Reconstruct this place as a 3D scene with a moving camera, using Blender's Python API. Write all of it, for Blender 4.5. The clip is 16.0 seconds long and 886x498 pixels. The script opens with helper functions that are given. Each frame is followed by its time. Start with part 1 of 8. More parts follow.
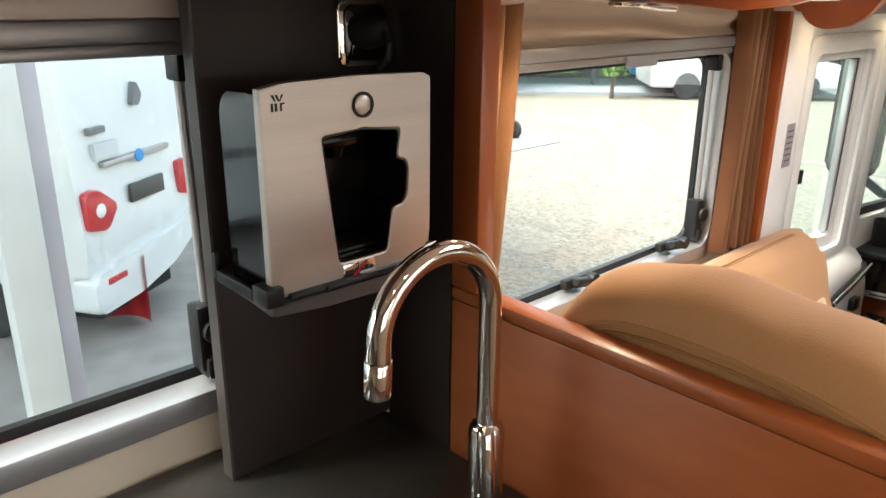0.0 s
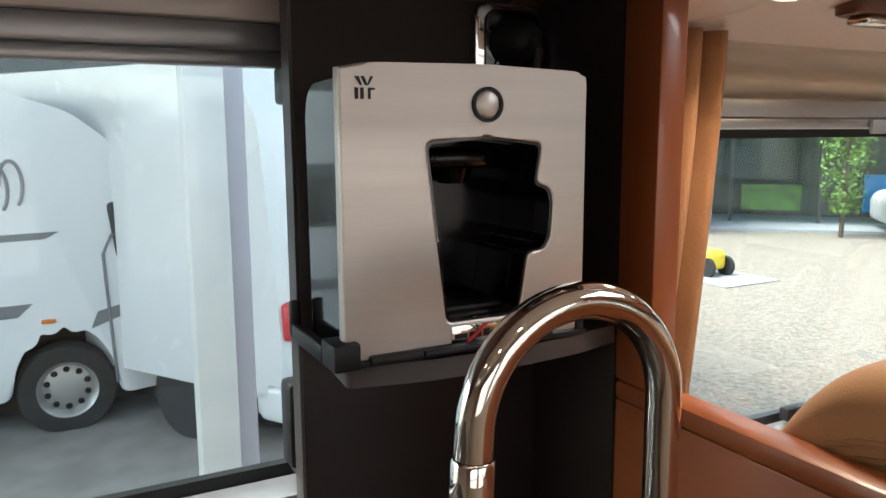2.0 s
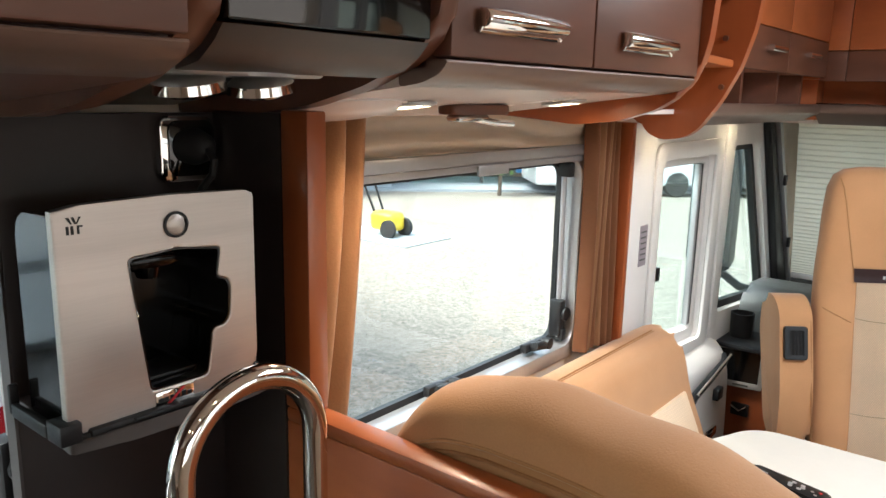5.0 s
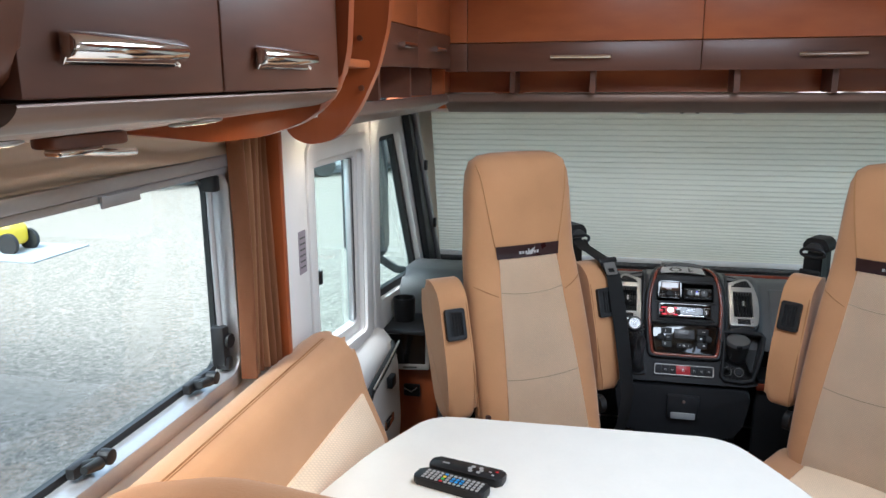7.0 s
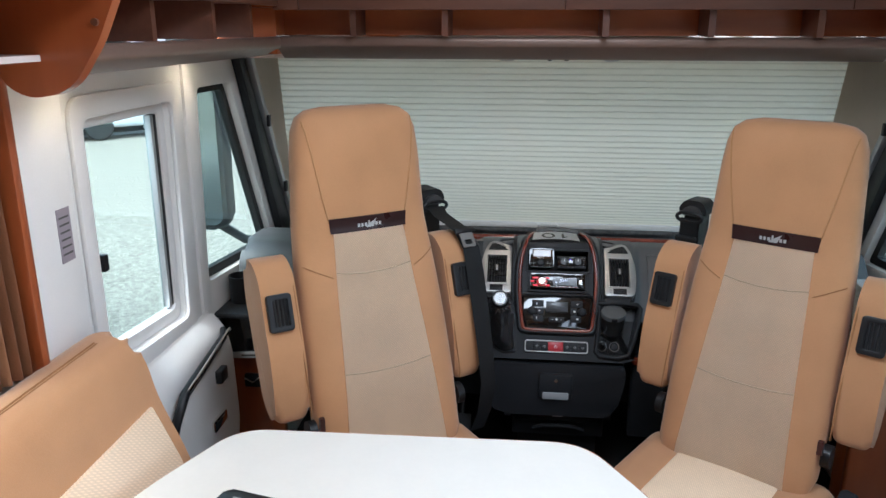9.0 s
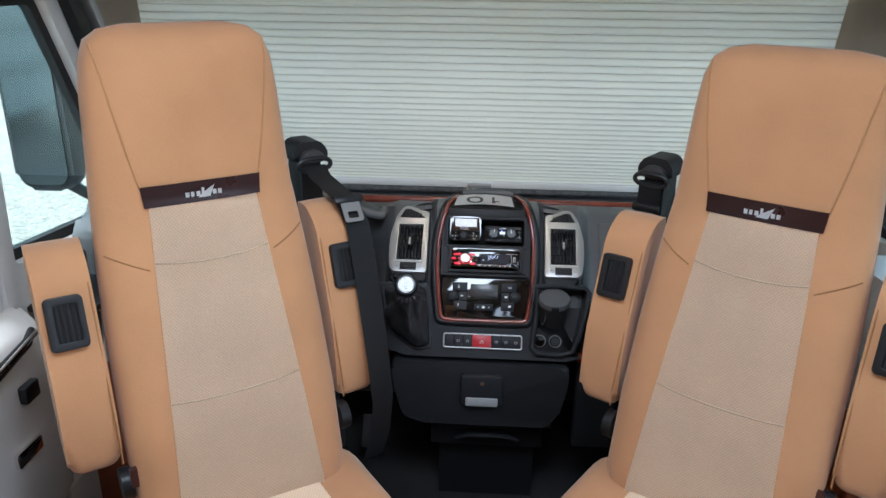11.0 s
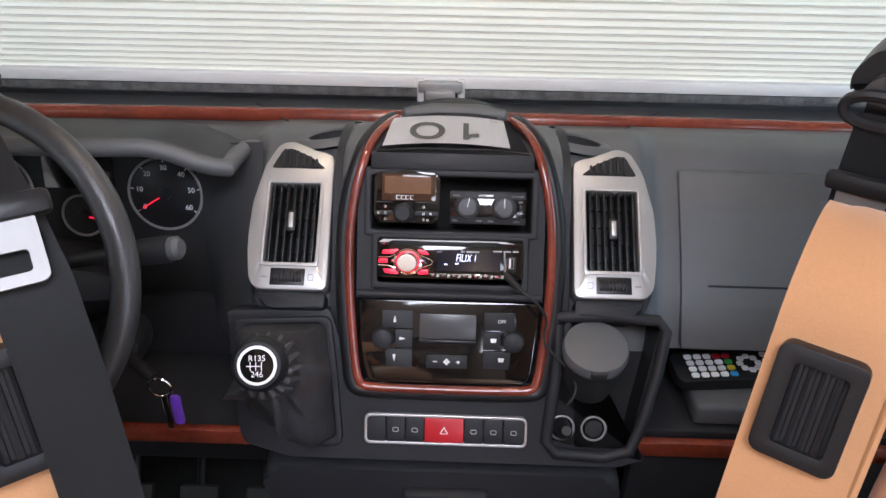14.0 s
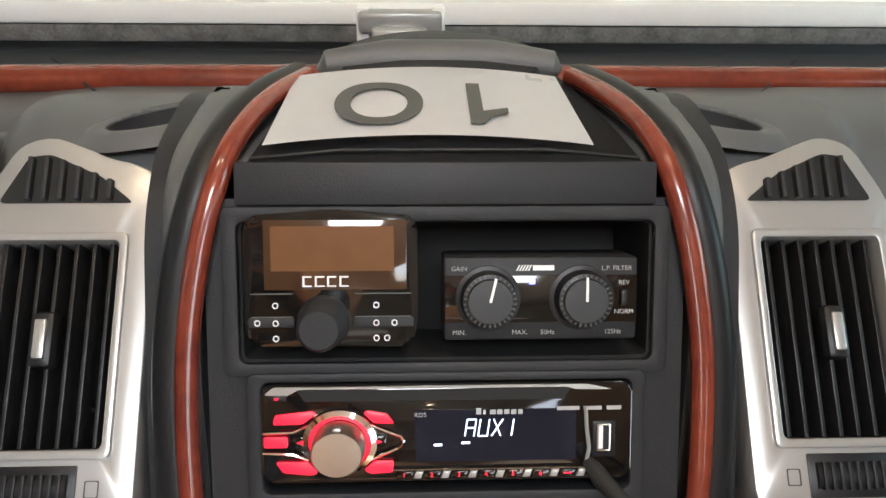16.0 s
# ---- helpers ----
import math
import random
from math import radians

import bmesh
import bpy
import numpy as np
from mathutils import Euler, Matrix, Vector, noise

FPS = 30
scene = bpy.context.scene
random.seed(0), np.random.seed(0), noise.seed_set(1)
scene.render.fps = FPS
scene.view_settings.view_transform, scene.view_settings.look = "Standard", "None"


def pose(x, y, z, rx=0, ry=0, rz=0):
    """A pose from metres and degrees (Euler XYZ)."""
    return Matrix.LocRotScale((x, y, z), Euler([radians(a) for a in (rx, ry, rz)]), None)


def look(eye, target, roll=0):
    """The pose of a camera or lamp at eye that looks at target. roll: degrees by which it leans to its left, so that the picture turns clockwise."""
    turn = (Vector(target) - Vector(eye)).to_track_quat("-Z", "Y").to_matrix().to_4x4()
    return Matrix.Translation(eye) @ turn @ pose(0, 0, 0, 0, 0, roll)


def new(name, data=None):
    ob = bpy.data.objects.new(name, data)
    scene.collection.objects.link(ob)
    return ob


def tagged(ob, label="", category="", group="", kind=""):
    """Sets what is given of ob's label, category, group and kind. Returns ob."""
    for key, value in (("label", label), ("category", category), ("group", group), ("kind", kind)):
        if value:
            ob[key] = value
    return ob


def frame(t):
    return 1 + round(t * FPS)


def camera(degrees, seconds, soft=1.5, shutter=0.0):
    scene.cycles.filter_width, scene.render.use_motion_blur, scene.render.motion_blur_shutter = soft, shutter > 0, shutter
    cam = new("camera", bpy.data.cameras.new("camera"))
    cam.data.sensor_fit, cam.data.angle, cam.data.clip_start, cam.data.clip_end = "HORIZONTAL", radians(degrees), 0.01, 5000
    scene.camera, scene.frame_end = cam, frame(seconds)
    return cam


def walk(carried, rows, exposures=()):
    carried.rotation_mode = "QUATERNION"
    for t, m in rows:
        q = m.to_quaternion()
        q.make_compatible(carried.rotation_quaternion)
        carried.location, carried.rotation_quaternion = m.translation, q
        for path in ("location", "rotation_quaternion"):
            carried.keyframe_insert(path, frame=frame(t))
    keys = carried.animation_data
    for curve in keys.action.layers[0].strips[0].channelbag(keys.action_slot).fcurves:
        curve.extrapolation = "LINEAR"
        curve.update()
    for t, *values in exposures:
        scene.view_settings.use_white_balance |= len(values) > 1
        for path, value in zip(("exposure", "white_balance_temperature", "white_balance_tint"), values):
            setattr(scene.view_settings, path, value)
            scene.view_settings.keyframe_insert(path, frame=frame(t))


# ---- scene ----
cam = camera(60.8, 16.0)
PATH = [
    (0, (-0.265, 0.175, 1.514), (-1.641, 1.472, 0.864), 0.6),
    (0.5, (-0.274, 0.139, 1.502), (-1.695, 1.445, 0.980), 0.1),
    (1, (-0.33, 0.196, 1.447), (-1.882, 1.391, 1.042), -0.8),
    (1.5, (-0.372, 0.291, 1.398), (-2.027, 1.36, 1.056), -0.4),
    (2, (-0.387, 0.343, 1.385), (-2.138, 1.26, 1.082), -0.3),
    (2.5, (-0.408, 0.388, 1.397), (-2.21, 1.196, 1.078), -0.8),
    (3, (-0.41, 0.38, 1.402), (-2.205, 1.201, 1.080), -0.6),
    (3.5, (-0.397, 0.356, 1.418), (-2.151, 1.257, 1.081), 0.0),
    (4, (-0.352, 0.303, 1.454), (-1.97, 1.426, 1.103), 0.5),
    (4.5, (-0.282, 0.256, 1.493), (-1.722, 1.587, 1.103), 0.8),
    (5, (-0.225, 0.24, 1.533), (-1.453, 1.767, 1.130), 1.3),
    (5.2, (-0.221, 0.254, 1.553), (-1.358, 1.848, 1.146), 1.6),
    (7.3, (-0.287, 0.389, 1.580), (-0.62, 2.309, 1.126), -0.4),
    (7.5, (-0.284, 0.414, 1.573), (-0.56, 2.339, 1.106), -0.3),
    (8, (-0.248, 0.497, 1.560), (-0.472, 2.423, 1.069), -0.8),
    (8.5, (-0.187, 0.628, 1.557), (-0.383, 2.547, 1.030), -0.4),
    (8.8, (-0.144, 0.688, 1.556), (-0.348, 2.601, 1.005), -0.1),
    (9, (-0.133, 0.726, 1.554), (-0.336, 2.634, 0.989), 0.1),
    (9.5, (-0.102, 0.856, 1.527), (-0.28, 2.755, 0.927), 0.6),
    (10, (-0.073, 1.007, 1.511), (-0.201, 2.901, 0.881), 0.9),
    (10.2, (-0.056, 1.055, 1.507), (-0.168, 2.945, 0.860), 0.9),
    (12.3, (0.037, 1.775, 1.356), (-0.097, 3.595, 0.537), 0.3),
    (12.5, (0.033, 1.859, 1.344), (-0.08, 3.668, 0.499), 0.6),
    (13, (0.043, 2.05, 1.301), (-0.038, 3.838, 0.408), 0.8),
    (13.5, (0.038, 2.178, 1.278), (-0.02, 3.924, 0.304), 0.8),
    (14, (0.007, 2.341, 1.243), (-0.038, 4.047, 0.199), 0.8),
    (14.5, (-0.017, 2.563, 1.173), (-0.005, 4.238, 0.081), 1.6),
    (15, (-0.017, 2.741, 1.098), (0.016, 4.389, -0.035), 1.8),
    (15.5, (-0.02, 2.846, 1.059), (0.031, 4.482, -0.090), 1.5),
    (16, (-0.021, 2.876, 1.020), (0.055, 4.543, -0.081), 1.1),
]
walk(cam, [(t, look(eye, target, roll)) for t, eye, target, roll in PATH],
     [(0, 2.85, 6700, 9), (1, 2.85, 6700, 9), (2, 2.5, 6350, 9), (2.5, 2.6, 6400, 9), (3, 2.8, 6600, 9), (4, 2.85, 6500, 8), (5, 2.85, 6200, 8), (7.5, 2.55, 5550, 8), (10, 2.7, 5550, 8), (12.5, 3.1, 5300, 12), (13, 3.2, 5800, 17), (14, 3.5, 5900, 18), (15, 3.65, 6300, 16), (16, 3.7, 6400, 10)])

# ---- light ----
world = bpy.data.worlds.new("sky")
scene.world = world
world.use_nodes = True
wn = world.node_tree
sky = wn.nodes.new("ShaderNodeTexSky")
sky.sky_type, sky.sun_disc = "NISHITA", False
sky.sun_elevation, sky.sun_rotation = radians(52), radians(215)
sky.air_density, sky.dust_density = 1.0, 3.0
soft_sky = wn.nodes.new("ShaderNodeHueSaturation")
soft_sky.inputs["Saturation"].default_value = 0.45
wn.links.new(sky.outputs["Color"], soft_sky.inputs["Color"])
wn.links.new(soft_sky.outputs["Color"], wn.nodes["Background"].inputs["Color"])
wn.nodes["Background"].inputs["Strength"].default_value = 0.15
sun = new("sun", bpy.data.lights.new("sun", "SUN"))
sun.data.energy, sun.data.angle, sun.data.color = 1.3, radians(22), (1.0, 0.95, 0.88)
sun.matrix_basis = look((0, 0, 30), (5, 17, -2))
# added fill lamp below the ceiling, standing in for daylight over the lounge
fill_light = new("rooflight_daylight", bpy.data.lights.new("rooflight_daylight", "AREA"))
fill_light.data.shape, fill_light.data.size, fill_light.data.size_y = "RECTANGLE", 0.6, 0.7
fill_light.data.energy, fill_light.data.color = 3.2, (0.93, 0.97, 1.0)
fill_light.matrix_basis = pose(0, 1.775, 1.985)


# ---- helpers of this scene ----
def part(name, bm, material, parent=None, label="", smooth=40):
    me = bpy.data.meshes.new(name)
    bmesh.ops.recalc_face_normals(bm, faces=bm.faces)
    bm.to_mesh(me)
    bm.free()
    me.materials.append(material)
    if smooth:
        me.shade_smooth()
        me.set_sharp_from_angle(angle=radians(smooth))
    ob = new(name, me)
    if parent:
        ob.parent = parent
        root = parent
        base = root.matrix_basis.copy()
        while root.parent:
            root = root.parent
            base = root.matrix_basis @ base
        me.transform(base.inverted())
    if label:
        tagged(ob, label)
    return ob


def thing(name, label, category, base=(0, 0, 0), group="", kind=""):
    ob = new(name)
    ob.empty_display_size = 0.05
    ob.matrix_basis = pose(*base)
    return tagged(ob, label, category, group, kind)


def solid(name, bm, material, label, category="", kind="structure", smooth=40, group=""):
    return tagged(part(name, bm, material, None, "", smooth), label, category, group, kind)


def box(x0, x1, y0, y1, z0, z1, r=0.0, seg=2, bm=None, m=None):
    bm = bm or bmesh.new()
    t = bmesh.new()
    bmesh.ops.create_cube(t, size=1, matrix=Matrix.LocRotScale(((x0 + x1) / 2, (y0 + y1) / 2, (z0 + z1) / 2), None, (x1 - x0, y1 - y0, z1 - z0)))
    if r:
        r = min(r, 0.49 * min(x1 - x0, y1 - y0, z1 - z0))
        bmesh.ops.bevel(t, geom=t.edges[:], offset=r, segments=seg, profile=0.5, affect="EDGES")
    return merge(bm, t, m)


def merge(bm, t, m=None):
    if m is not None:
        t.transform(m)
    me = bpy.data.meshes.new("tmp")
    t.to_mesh(me)
    t.free()
    bm.from_mesh(me)
    bpy.data.meshes.remove(me)
    return bm


def prism(points, a, b, axis="y", r=0.0, seg=2, bm=None, m=None):
    """A flat outline swept from a to b: along y the outline is (x, z), along x (y, z), along z (x, y)."""
    put = {"y": lambda p, c: (p[0], c, p[1]), "x": lambda p, c: (c, p[0], p[1]), "z": lambda p, c: (p[0], p[1], c)}[axis]
    t = bmesh.new()
    lo = [t.verts.new(put(p, a)) for p in points]
    hi = [t.verts.new(put(p, b)) for p in points]
    n = len(points)
    t.faces.new(lo)
    t.faces.new(hi[::-1])
    rims = []
    for i in range(n):
        t.faces.new((lo[i], hi[i], hi[(i + 1) % n], lo[(i + 1) % n]))
    if r:
        rims = [e for e in t.edges if (e.verts[0] in lo) == (e.verts[1] in lo)]
        bmesh.ops.bevel(t, geom=rims, offset=r, segments=seg, profile=0.5, affect="EDGES")
    return merge(bm or bmesh.new(), t, m)


def tube(path, radius, n=12, closed=False, bm=None, m=None, caps=True):
    """A round bar along points; radius a number or one for each point."""
    t = bmesh.new()
    pts = [Vector(p) for p in path]
    radii = radius if hasattr(radius, "__len__") else [radius] * len(pts)
    rings, up = [], None
    for i, p in enumerate(pts):
        a = pts[(i - 1) % len(pts)] if closed or i else p
        b = pts[(i + 1) % len(pts)] if closed or i < len(pts) - 1 else p
        d = (b - a).normalized()
        if up is None:
            up = d.orthogonal().normalized()
        up = (up - d * up.dot(d)).normalized()
        side = d.cross(up)
        rings.append([t.verts.new(p + radii[i] * (math.cos(k) * up + math.sin(k) * side)) for k in (2 * math.pi * j / n for j in range(n))])
    last = len(rings) if closed else len(rings) - 1
    for i in range(last):
        a, b = rings[i], rings[(i + 1) % len(rings)]
        for j in range(n):
            t.faces.new((a[j], a[(j + 1) % n], b[(j + 1) % n], b[j]))
    if caps and not closed:
        t.faces.new(rings[0][::-1])
        t.faces.new(rings[-1])
    return merge(bm or bmesh.new(), t, m)


def lathe(profile, n=24, bm=None, m=None):
    """Turns (radius, height) points round z."""
    t = bmesh.new()
    rings = []
    for r, z in profile:
        if r < 1e-5:
            rings.append([t.verts.new((0, 0, z))])
        else:
            rings.append([t.verts.new((r * math.cos(k), r * math.sin(k), z)) for k in (2 * math.pi * j / n for j in range(n))])
    for a, b in zip(rings, rings[1:]):
        for j in range(n):
            k = (j + 1) % n
            if len(a) == 1 and len(b) > 1:
                t.faces.new((a[0], b[j], b[k]))
            elif len(b) == 1 and len(a) > 1:
                t.faces.new((a[j], a[k], b[0]))
            elif len(a) > 1:
                t.faces.new((a[j], a[k], b[k], b[j]))
    return merge(bm or bmesh.new(), t, m)


def sheet(f, nu, nv, thick=0.0, bm=None, m=None):
    """A curved sheet f(u, v) with u and v from 0 to 1."""
    t = bmesh.new()
    g = [[t.verts.new(f(i / nu, j / nv)) for j in range(nv + 1)] for i in range(nu + 1)]
    for i in range(nu):
        for j in range(nv):
            t.faces.new((g[i][j], g[i + 1][j], g[i + 1][j + 1], g[i][j + 1]))
    if thick:
        bmesh.ops.solidify(t, geom=t.faces[:], thickness=thick)
    return merge(bm or bmesh.new(), t, m)


def rounded(x0, x1, y0, y1, r, n=6):
    """A rounded rectangle's outline."""
    out = []
    for cx, cy, a0 in ((x1 - r, y1 - r, 0), (x0 + r, y1 - r, 90), (x0 + r, y0 + r, 180), (x1 - r, y0 + r, 270)):
        for i in range(n + 1):
            a = radians(a0 + 90 * i / n)
            out.append((cx + r * math.cos(a), cy + r * math.sin(a)))
    return out


def soften(points, r, n=5):
    """An outline with its corners rounded by r."""
    out = []
    k = len(points)
    for i in range(k):
        p, a, b = Vector(points[i]), Vector(points[i - 1]), Vector(points[(i + 1) % k])
        da, db = (a - p), (b - p)
        s = min(r, da.length * 0.45, db.length * 0.45)
        p0, p1 = p + da.normalized() * s, p + db.normalized() * s
        for j in range(n + 1):
            u = j / n
            out.append(tuple((1 - u) ** 2 * p0 + 2 * u * (1 - u) * p + u * u * p1))
    return out


def ring(outer, inner, a, b, axis="x", bm=None, m=None, r=0.0):
    """A frame between two outlines of the same number of points, swept from a to b."""
    put = {"y": lambda p, c: (p[0], c, p[1]), "x": lambda p, c: (c, p[0], p[1]), "z": lambda p, c: (p[0], p[1], c)}[axis]
    t = bmesh.new()
    L = [[t.verts.new(put(p, c)) for p in o] for o, c in ((outer, a), (inner, a), (inner, b), (outer, b))]
    n = len(outer)
    for q in range(4):
        A, B = L[q], L[(q + 1) % 4]
        for i in range(n):
            t.faces.new((A[i], A[(i + 1) % n], B[(i + 1) % n], B[i]))
    if r:
        e = [e for e in t.edges if sum(v in L[q] for v in e.verts for q in range(4)) and any(all(v in L[q] for v in e.verts) for q in range(4))]
        bmesh.ops.bevel(t, geom=e, offset=r, segments=2, profile=0.5, affect="EDGES")
    return merge(bm or bmesh.new(), t, m)


def slab_with_holes(axis, c0, c1, u0, u1, w0, w1, holes):
    """A wall between c0 and c1 with rectangular openings (u0, u1, w0, w1). axis x: u is y, w is z."""
    us = sorted({u0, u1, *[h[0] for h in holes], *[h[1] for h in holes]})
    ws = sorted({w0, w1, *[h[2] for h in holes], *[h[3] for h in holes]})
    bm = bmesh.new()
    put = {"x": lambda c, u, w: (c, u, w), "y": lambda c, u, w: (u, c, w), "z": lambda c, u, w: (u, w, c)}[axis]
    full = {}
    for i in range(len(us) - 1):
        for j in range(len(ws) - 1):
            mu, mw = (us[i] + us[i + 1]) / 2, (ws[j] + ws[j + 1]) / 2
            full[i, j] = u0 < mu < u1 and w0 < mw < w1 and not any(h[0] < mu < h[1] and h[2] < mw < h[3] for h in holes)

    def quad(*ps):
        bm.faces.new([bm.verts.new(put(*p)) for p in ps])
    for (i, j), f in full.items():
        if not f:
            continue
        a, b, c, d = us[i], us[i + 1], ws[j], ws[j + 1]
        for cc in (c0, c1):
            quad((cc, a, c), (cc, b, c), (cc, b, d), (cc, a, d))
        for di, dj, p, q in ((-1, 0, (a, c), (a, d)), (1, 0, (b, c), (b, d)), (0, -1, (a, c), (b, c)), (0, 1, (a, d), (b, d))):
            if not full.get((i + di, j + dj)):
                quad((c0, *p), (c0, *q), (c1, *q), (c1, *p))
    bmesh.ops.remove_doubles(bm, verts=bm.verts, dist=1e-5)
    return bm


def lettering(body, size, depth=0.0004, align="CENTER"):
    """Text in the built-in font, in the plane of x and y, as a mesh."""
    cu = bpy.data.curves.new("letters", "FONT")
    cu.body, cu.size, cu.extrude, cu.align_x, cu.align_y = body, size, depth, align, "CENTER"
    cu.resolution_u = 3
    ob = new("letters", cu)
    bpy.context.view_layer.update()
    me = bpy.data.meshes.new_from_object(ob.evaluated_get(bpy.context.evaluated_depsgraph_get()))
    bm = bmesh.new()
    bm.from_mesh(me)
    bpy.data.objects.remove(ob)
    bpy.data.meshes.remove(me)
    bpy.data.curves.remove(cu)
    return bm


# ---- materials ----
def material(name, color, rough=0.5, metal=0.0, vary=0.12, scale=6.0, fine=90.0, bump=0.15, rough_vary=0.1, coat=0.0, stretch=(1, 1, 1), dark=None, spec=0.5, sheen=0.0, glow=None, power=0.0):
    """A surface with two scales of variation; dark: a second colour that large patches or streaks lean to."""
    ma = bpy.data.materials.new(name)
    ma.use_nodes = True
    nt = ma.node_tree
    b = nt.nodes["Principled BSDF"]
    b.inputs["Base Color"].default_value = (*color, 1)
    b.inputs["Roughness"].default_value = rough
    b.inputs["Metallic"].default_value = metal
    b.inputs["Specular IOR Level"].default_value = spec
    b.inputs["Coat Weight"].default_value = coat
    b.inputs["Sheen Weight"].default_value = sheen
    if glow:
        b.inputs["Emission Color"].default_value = (*glow, 1)
        b.inputs["Emission Strength"].default_value = power
    co = nt.nodes.new("ShaderNodeTexCoord")
    mp = nt.nodes.new("ShaderNodeMapping")
    mp.inputs["Scale"].default_value = stretch
    nt.links.new(co.outputs["Object"], mp.inputs["Vector"])
    n1, n2 = nt.nodes.new("ShaderNodeTexNoise"), nt.nodes.new("ShaderNodeTexNoise")
    n1.inputs["Scale"].default_value, n1.inputs["Detail"].default_value = scale, 5
    n2.inputs["Scale"].default_value, n2.inputs["Detail"].default_value = fine, 4
    for n in (n1, n2):
        nt.links.new(mp.outputs["Vector"], n.inputs["Vector"])
    mix = nt.nodes.new("ShaderNodeMix")
    mix.data_type = "RGBA"
    second = dark or tuple(c * (1 - 2.2 * vary) for c in color)
    mix.inputs["A"].default_value, mix.inputs["B"].default_value = (*color, 1), (*second, 1)
    add = nt.nodes.new("ShaderNodeMath")
    add.operation = "MULTIPLY_ADD"
    nt.links.new(n2.outputs["Fac"], add.inputs[0])
    add.inputs[1].default_value = 0.5
    nt.links.new(n1.outputs["Fac"], add.inputs[2])
    ramp = nt.nodes.new("ShaderNodeMapRange")
    ramp.inputs["From Min"].default_value, ramp.inputs["From Max"].default_value = 0.5, 1.0
    nt.links.new(add.outputs[0], ramp.inputs["Value"])
    nt.links.new(ramp.outputs["Result"], mix.inputs["Factor"])
    nt.links.new(mix.outputs["Result"], b.inputs["Base Color"])
    rr = nt.nodes.new("ShaderNodeMapRange")
    rr.inputs["To Min"].default_value, rr.inputs["To Max"].default_value = max(0.02, rough - rough_vary), min(1, rough + rough_vary)
    nt.links.new(n1.outputs["Fac"], rr.inputs["Value"])
    nt.links.new(rr.outputs["Result"], b.inputs["Roughness"])
    if bump:
        bp = nt.nodes.new("ShaderNodeBump")
        bp.inputs["Strength"].default_value, bp.inputs["Distance"].default_value = bump, 0.002
        nt.links.new(n2.outputs["Fac"], bp.inputs["Height"])
        nt.links.new(bp.outputs["Normal"], b.inputs["Normal"])
    return ma


def weave(ma, scale, strength=0.5, vary=0.18):
    """Adds a woven relief and tint to a fabric."""
    nt = ma.node_tree
    b = nt.nodes["Principled BSDF"]
    co = nt.nodes["Texture Coordinate"]
    hs = []
    for rot in (radians(45), radians(-45)):
        mp = nt.nodes.new("ShaderNodeMapping")
        mp.inputs["Rotation"].default_value = (radians(40), rot, 0)
        w = nt.nodes.new("ShaderNodeTexWave")
        w.wave_type, w.bands_direction = "BANDS", "X"
        w.inputs["Scale"].default_value, w.inputs["Distortion"].default_value = scale, 0.6
        nt.links.new(co.outputs["Object"], mp.inputs["Vector"])
        nt.links.new(mp.outputs["Vector"], w.inputs["Vector"])
        hs.append(w)
    mul = nt.nodes.new("ShaderNodeMath")
    mul.operation = "MULTIPLY"
    nt.links.new(hs[0].outputs["Fac"], mul.inputs[0])
    nt.links.new(hs[1].outputs["Fac"], mul.inputs[1])
    old = b.inputs["Base Color"].links[0].from_socket
    mix = nt.nodes.new("ShaderNodeMix")
    mix.data_type, mix.blend_type = "RGBA", "MULTIPLY"
    mix.inputs["Factor"].default_value = 1.0
    lift = nt.nodes.new("ShaderNodeMapRange")
    lift.inputs["To Min"].default_value, lift.inputs["To Max"].default_value = 1 - 1.6 * vary, 1.1
    nt.links.new(mul.outputs[0], lift.inputs["Value"])
    nt.links.new(old, mix.inputs["A"])
    nt.links.new(lift.outputs["Result"], mix.inputs["B"])
    nt.links.new(mix.outputs["Result"], b.inputs["Base Color"])
    return ma


def glass(name, tint=(0.93, 0.97, 0.96), gloss=1.0, haze=0.0):
    """A thin pane: clear with a Fresnel reflection."""
    ma = bpy.data.materials.new(name)
    ma.use_nodes = True
    nt = ma.node_tree
    nt.nodes.remove(nt.nodes["Principled BSDF"])
    out = nt.nodes["Material Output"]
    tr, gl, mx, fr = (nt.nodes.new("ShaderNode" + k) for k in ("BsdfTransparent", "BsdfGlossy", "MixShader", "LayerWeight"))
    tr.inputs["Color"].default_value = (*tint, 1)
    gl.inputs["Roughness"].default_value = 0.02
    gl.inputs["Color"].default_value = (gloss, gloss, gloss, 1)
    pw, ad = nt.nodes.new("ShaderNodeMath"), nt.nodes.new("ShaderNodeMath")
    pw.operation, ad.operation = "POWER", "MULTIPLY_ADD"
    pw.inputs[1].default_value = 5.0
    ad.inputs[1].default_value, ad.inputs[2].default_value = 0.6, 0.025
    nt.links.new(fr.outputs["Facing"], pw.inputs[0])
    nt.links.new(pw.outputs[0], ad.inputs[0])
    nt.links.new(ad.outputs[0], mx.inputs["Fac"])
    nt.links.new(tr.outputs[0], mx.inputs[1])
    nt.links.new(gl.outputs[0], mx.inputs[2])
    nt.links.new(mx.outputs[0], out.inputs["Surface"])
    return ma


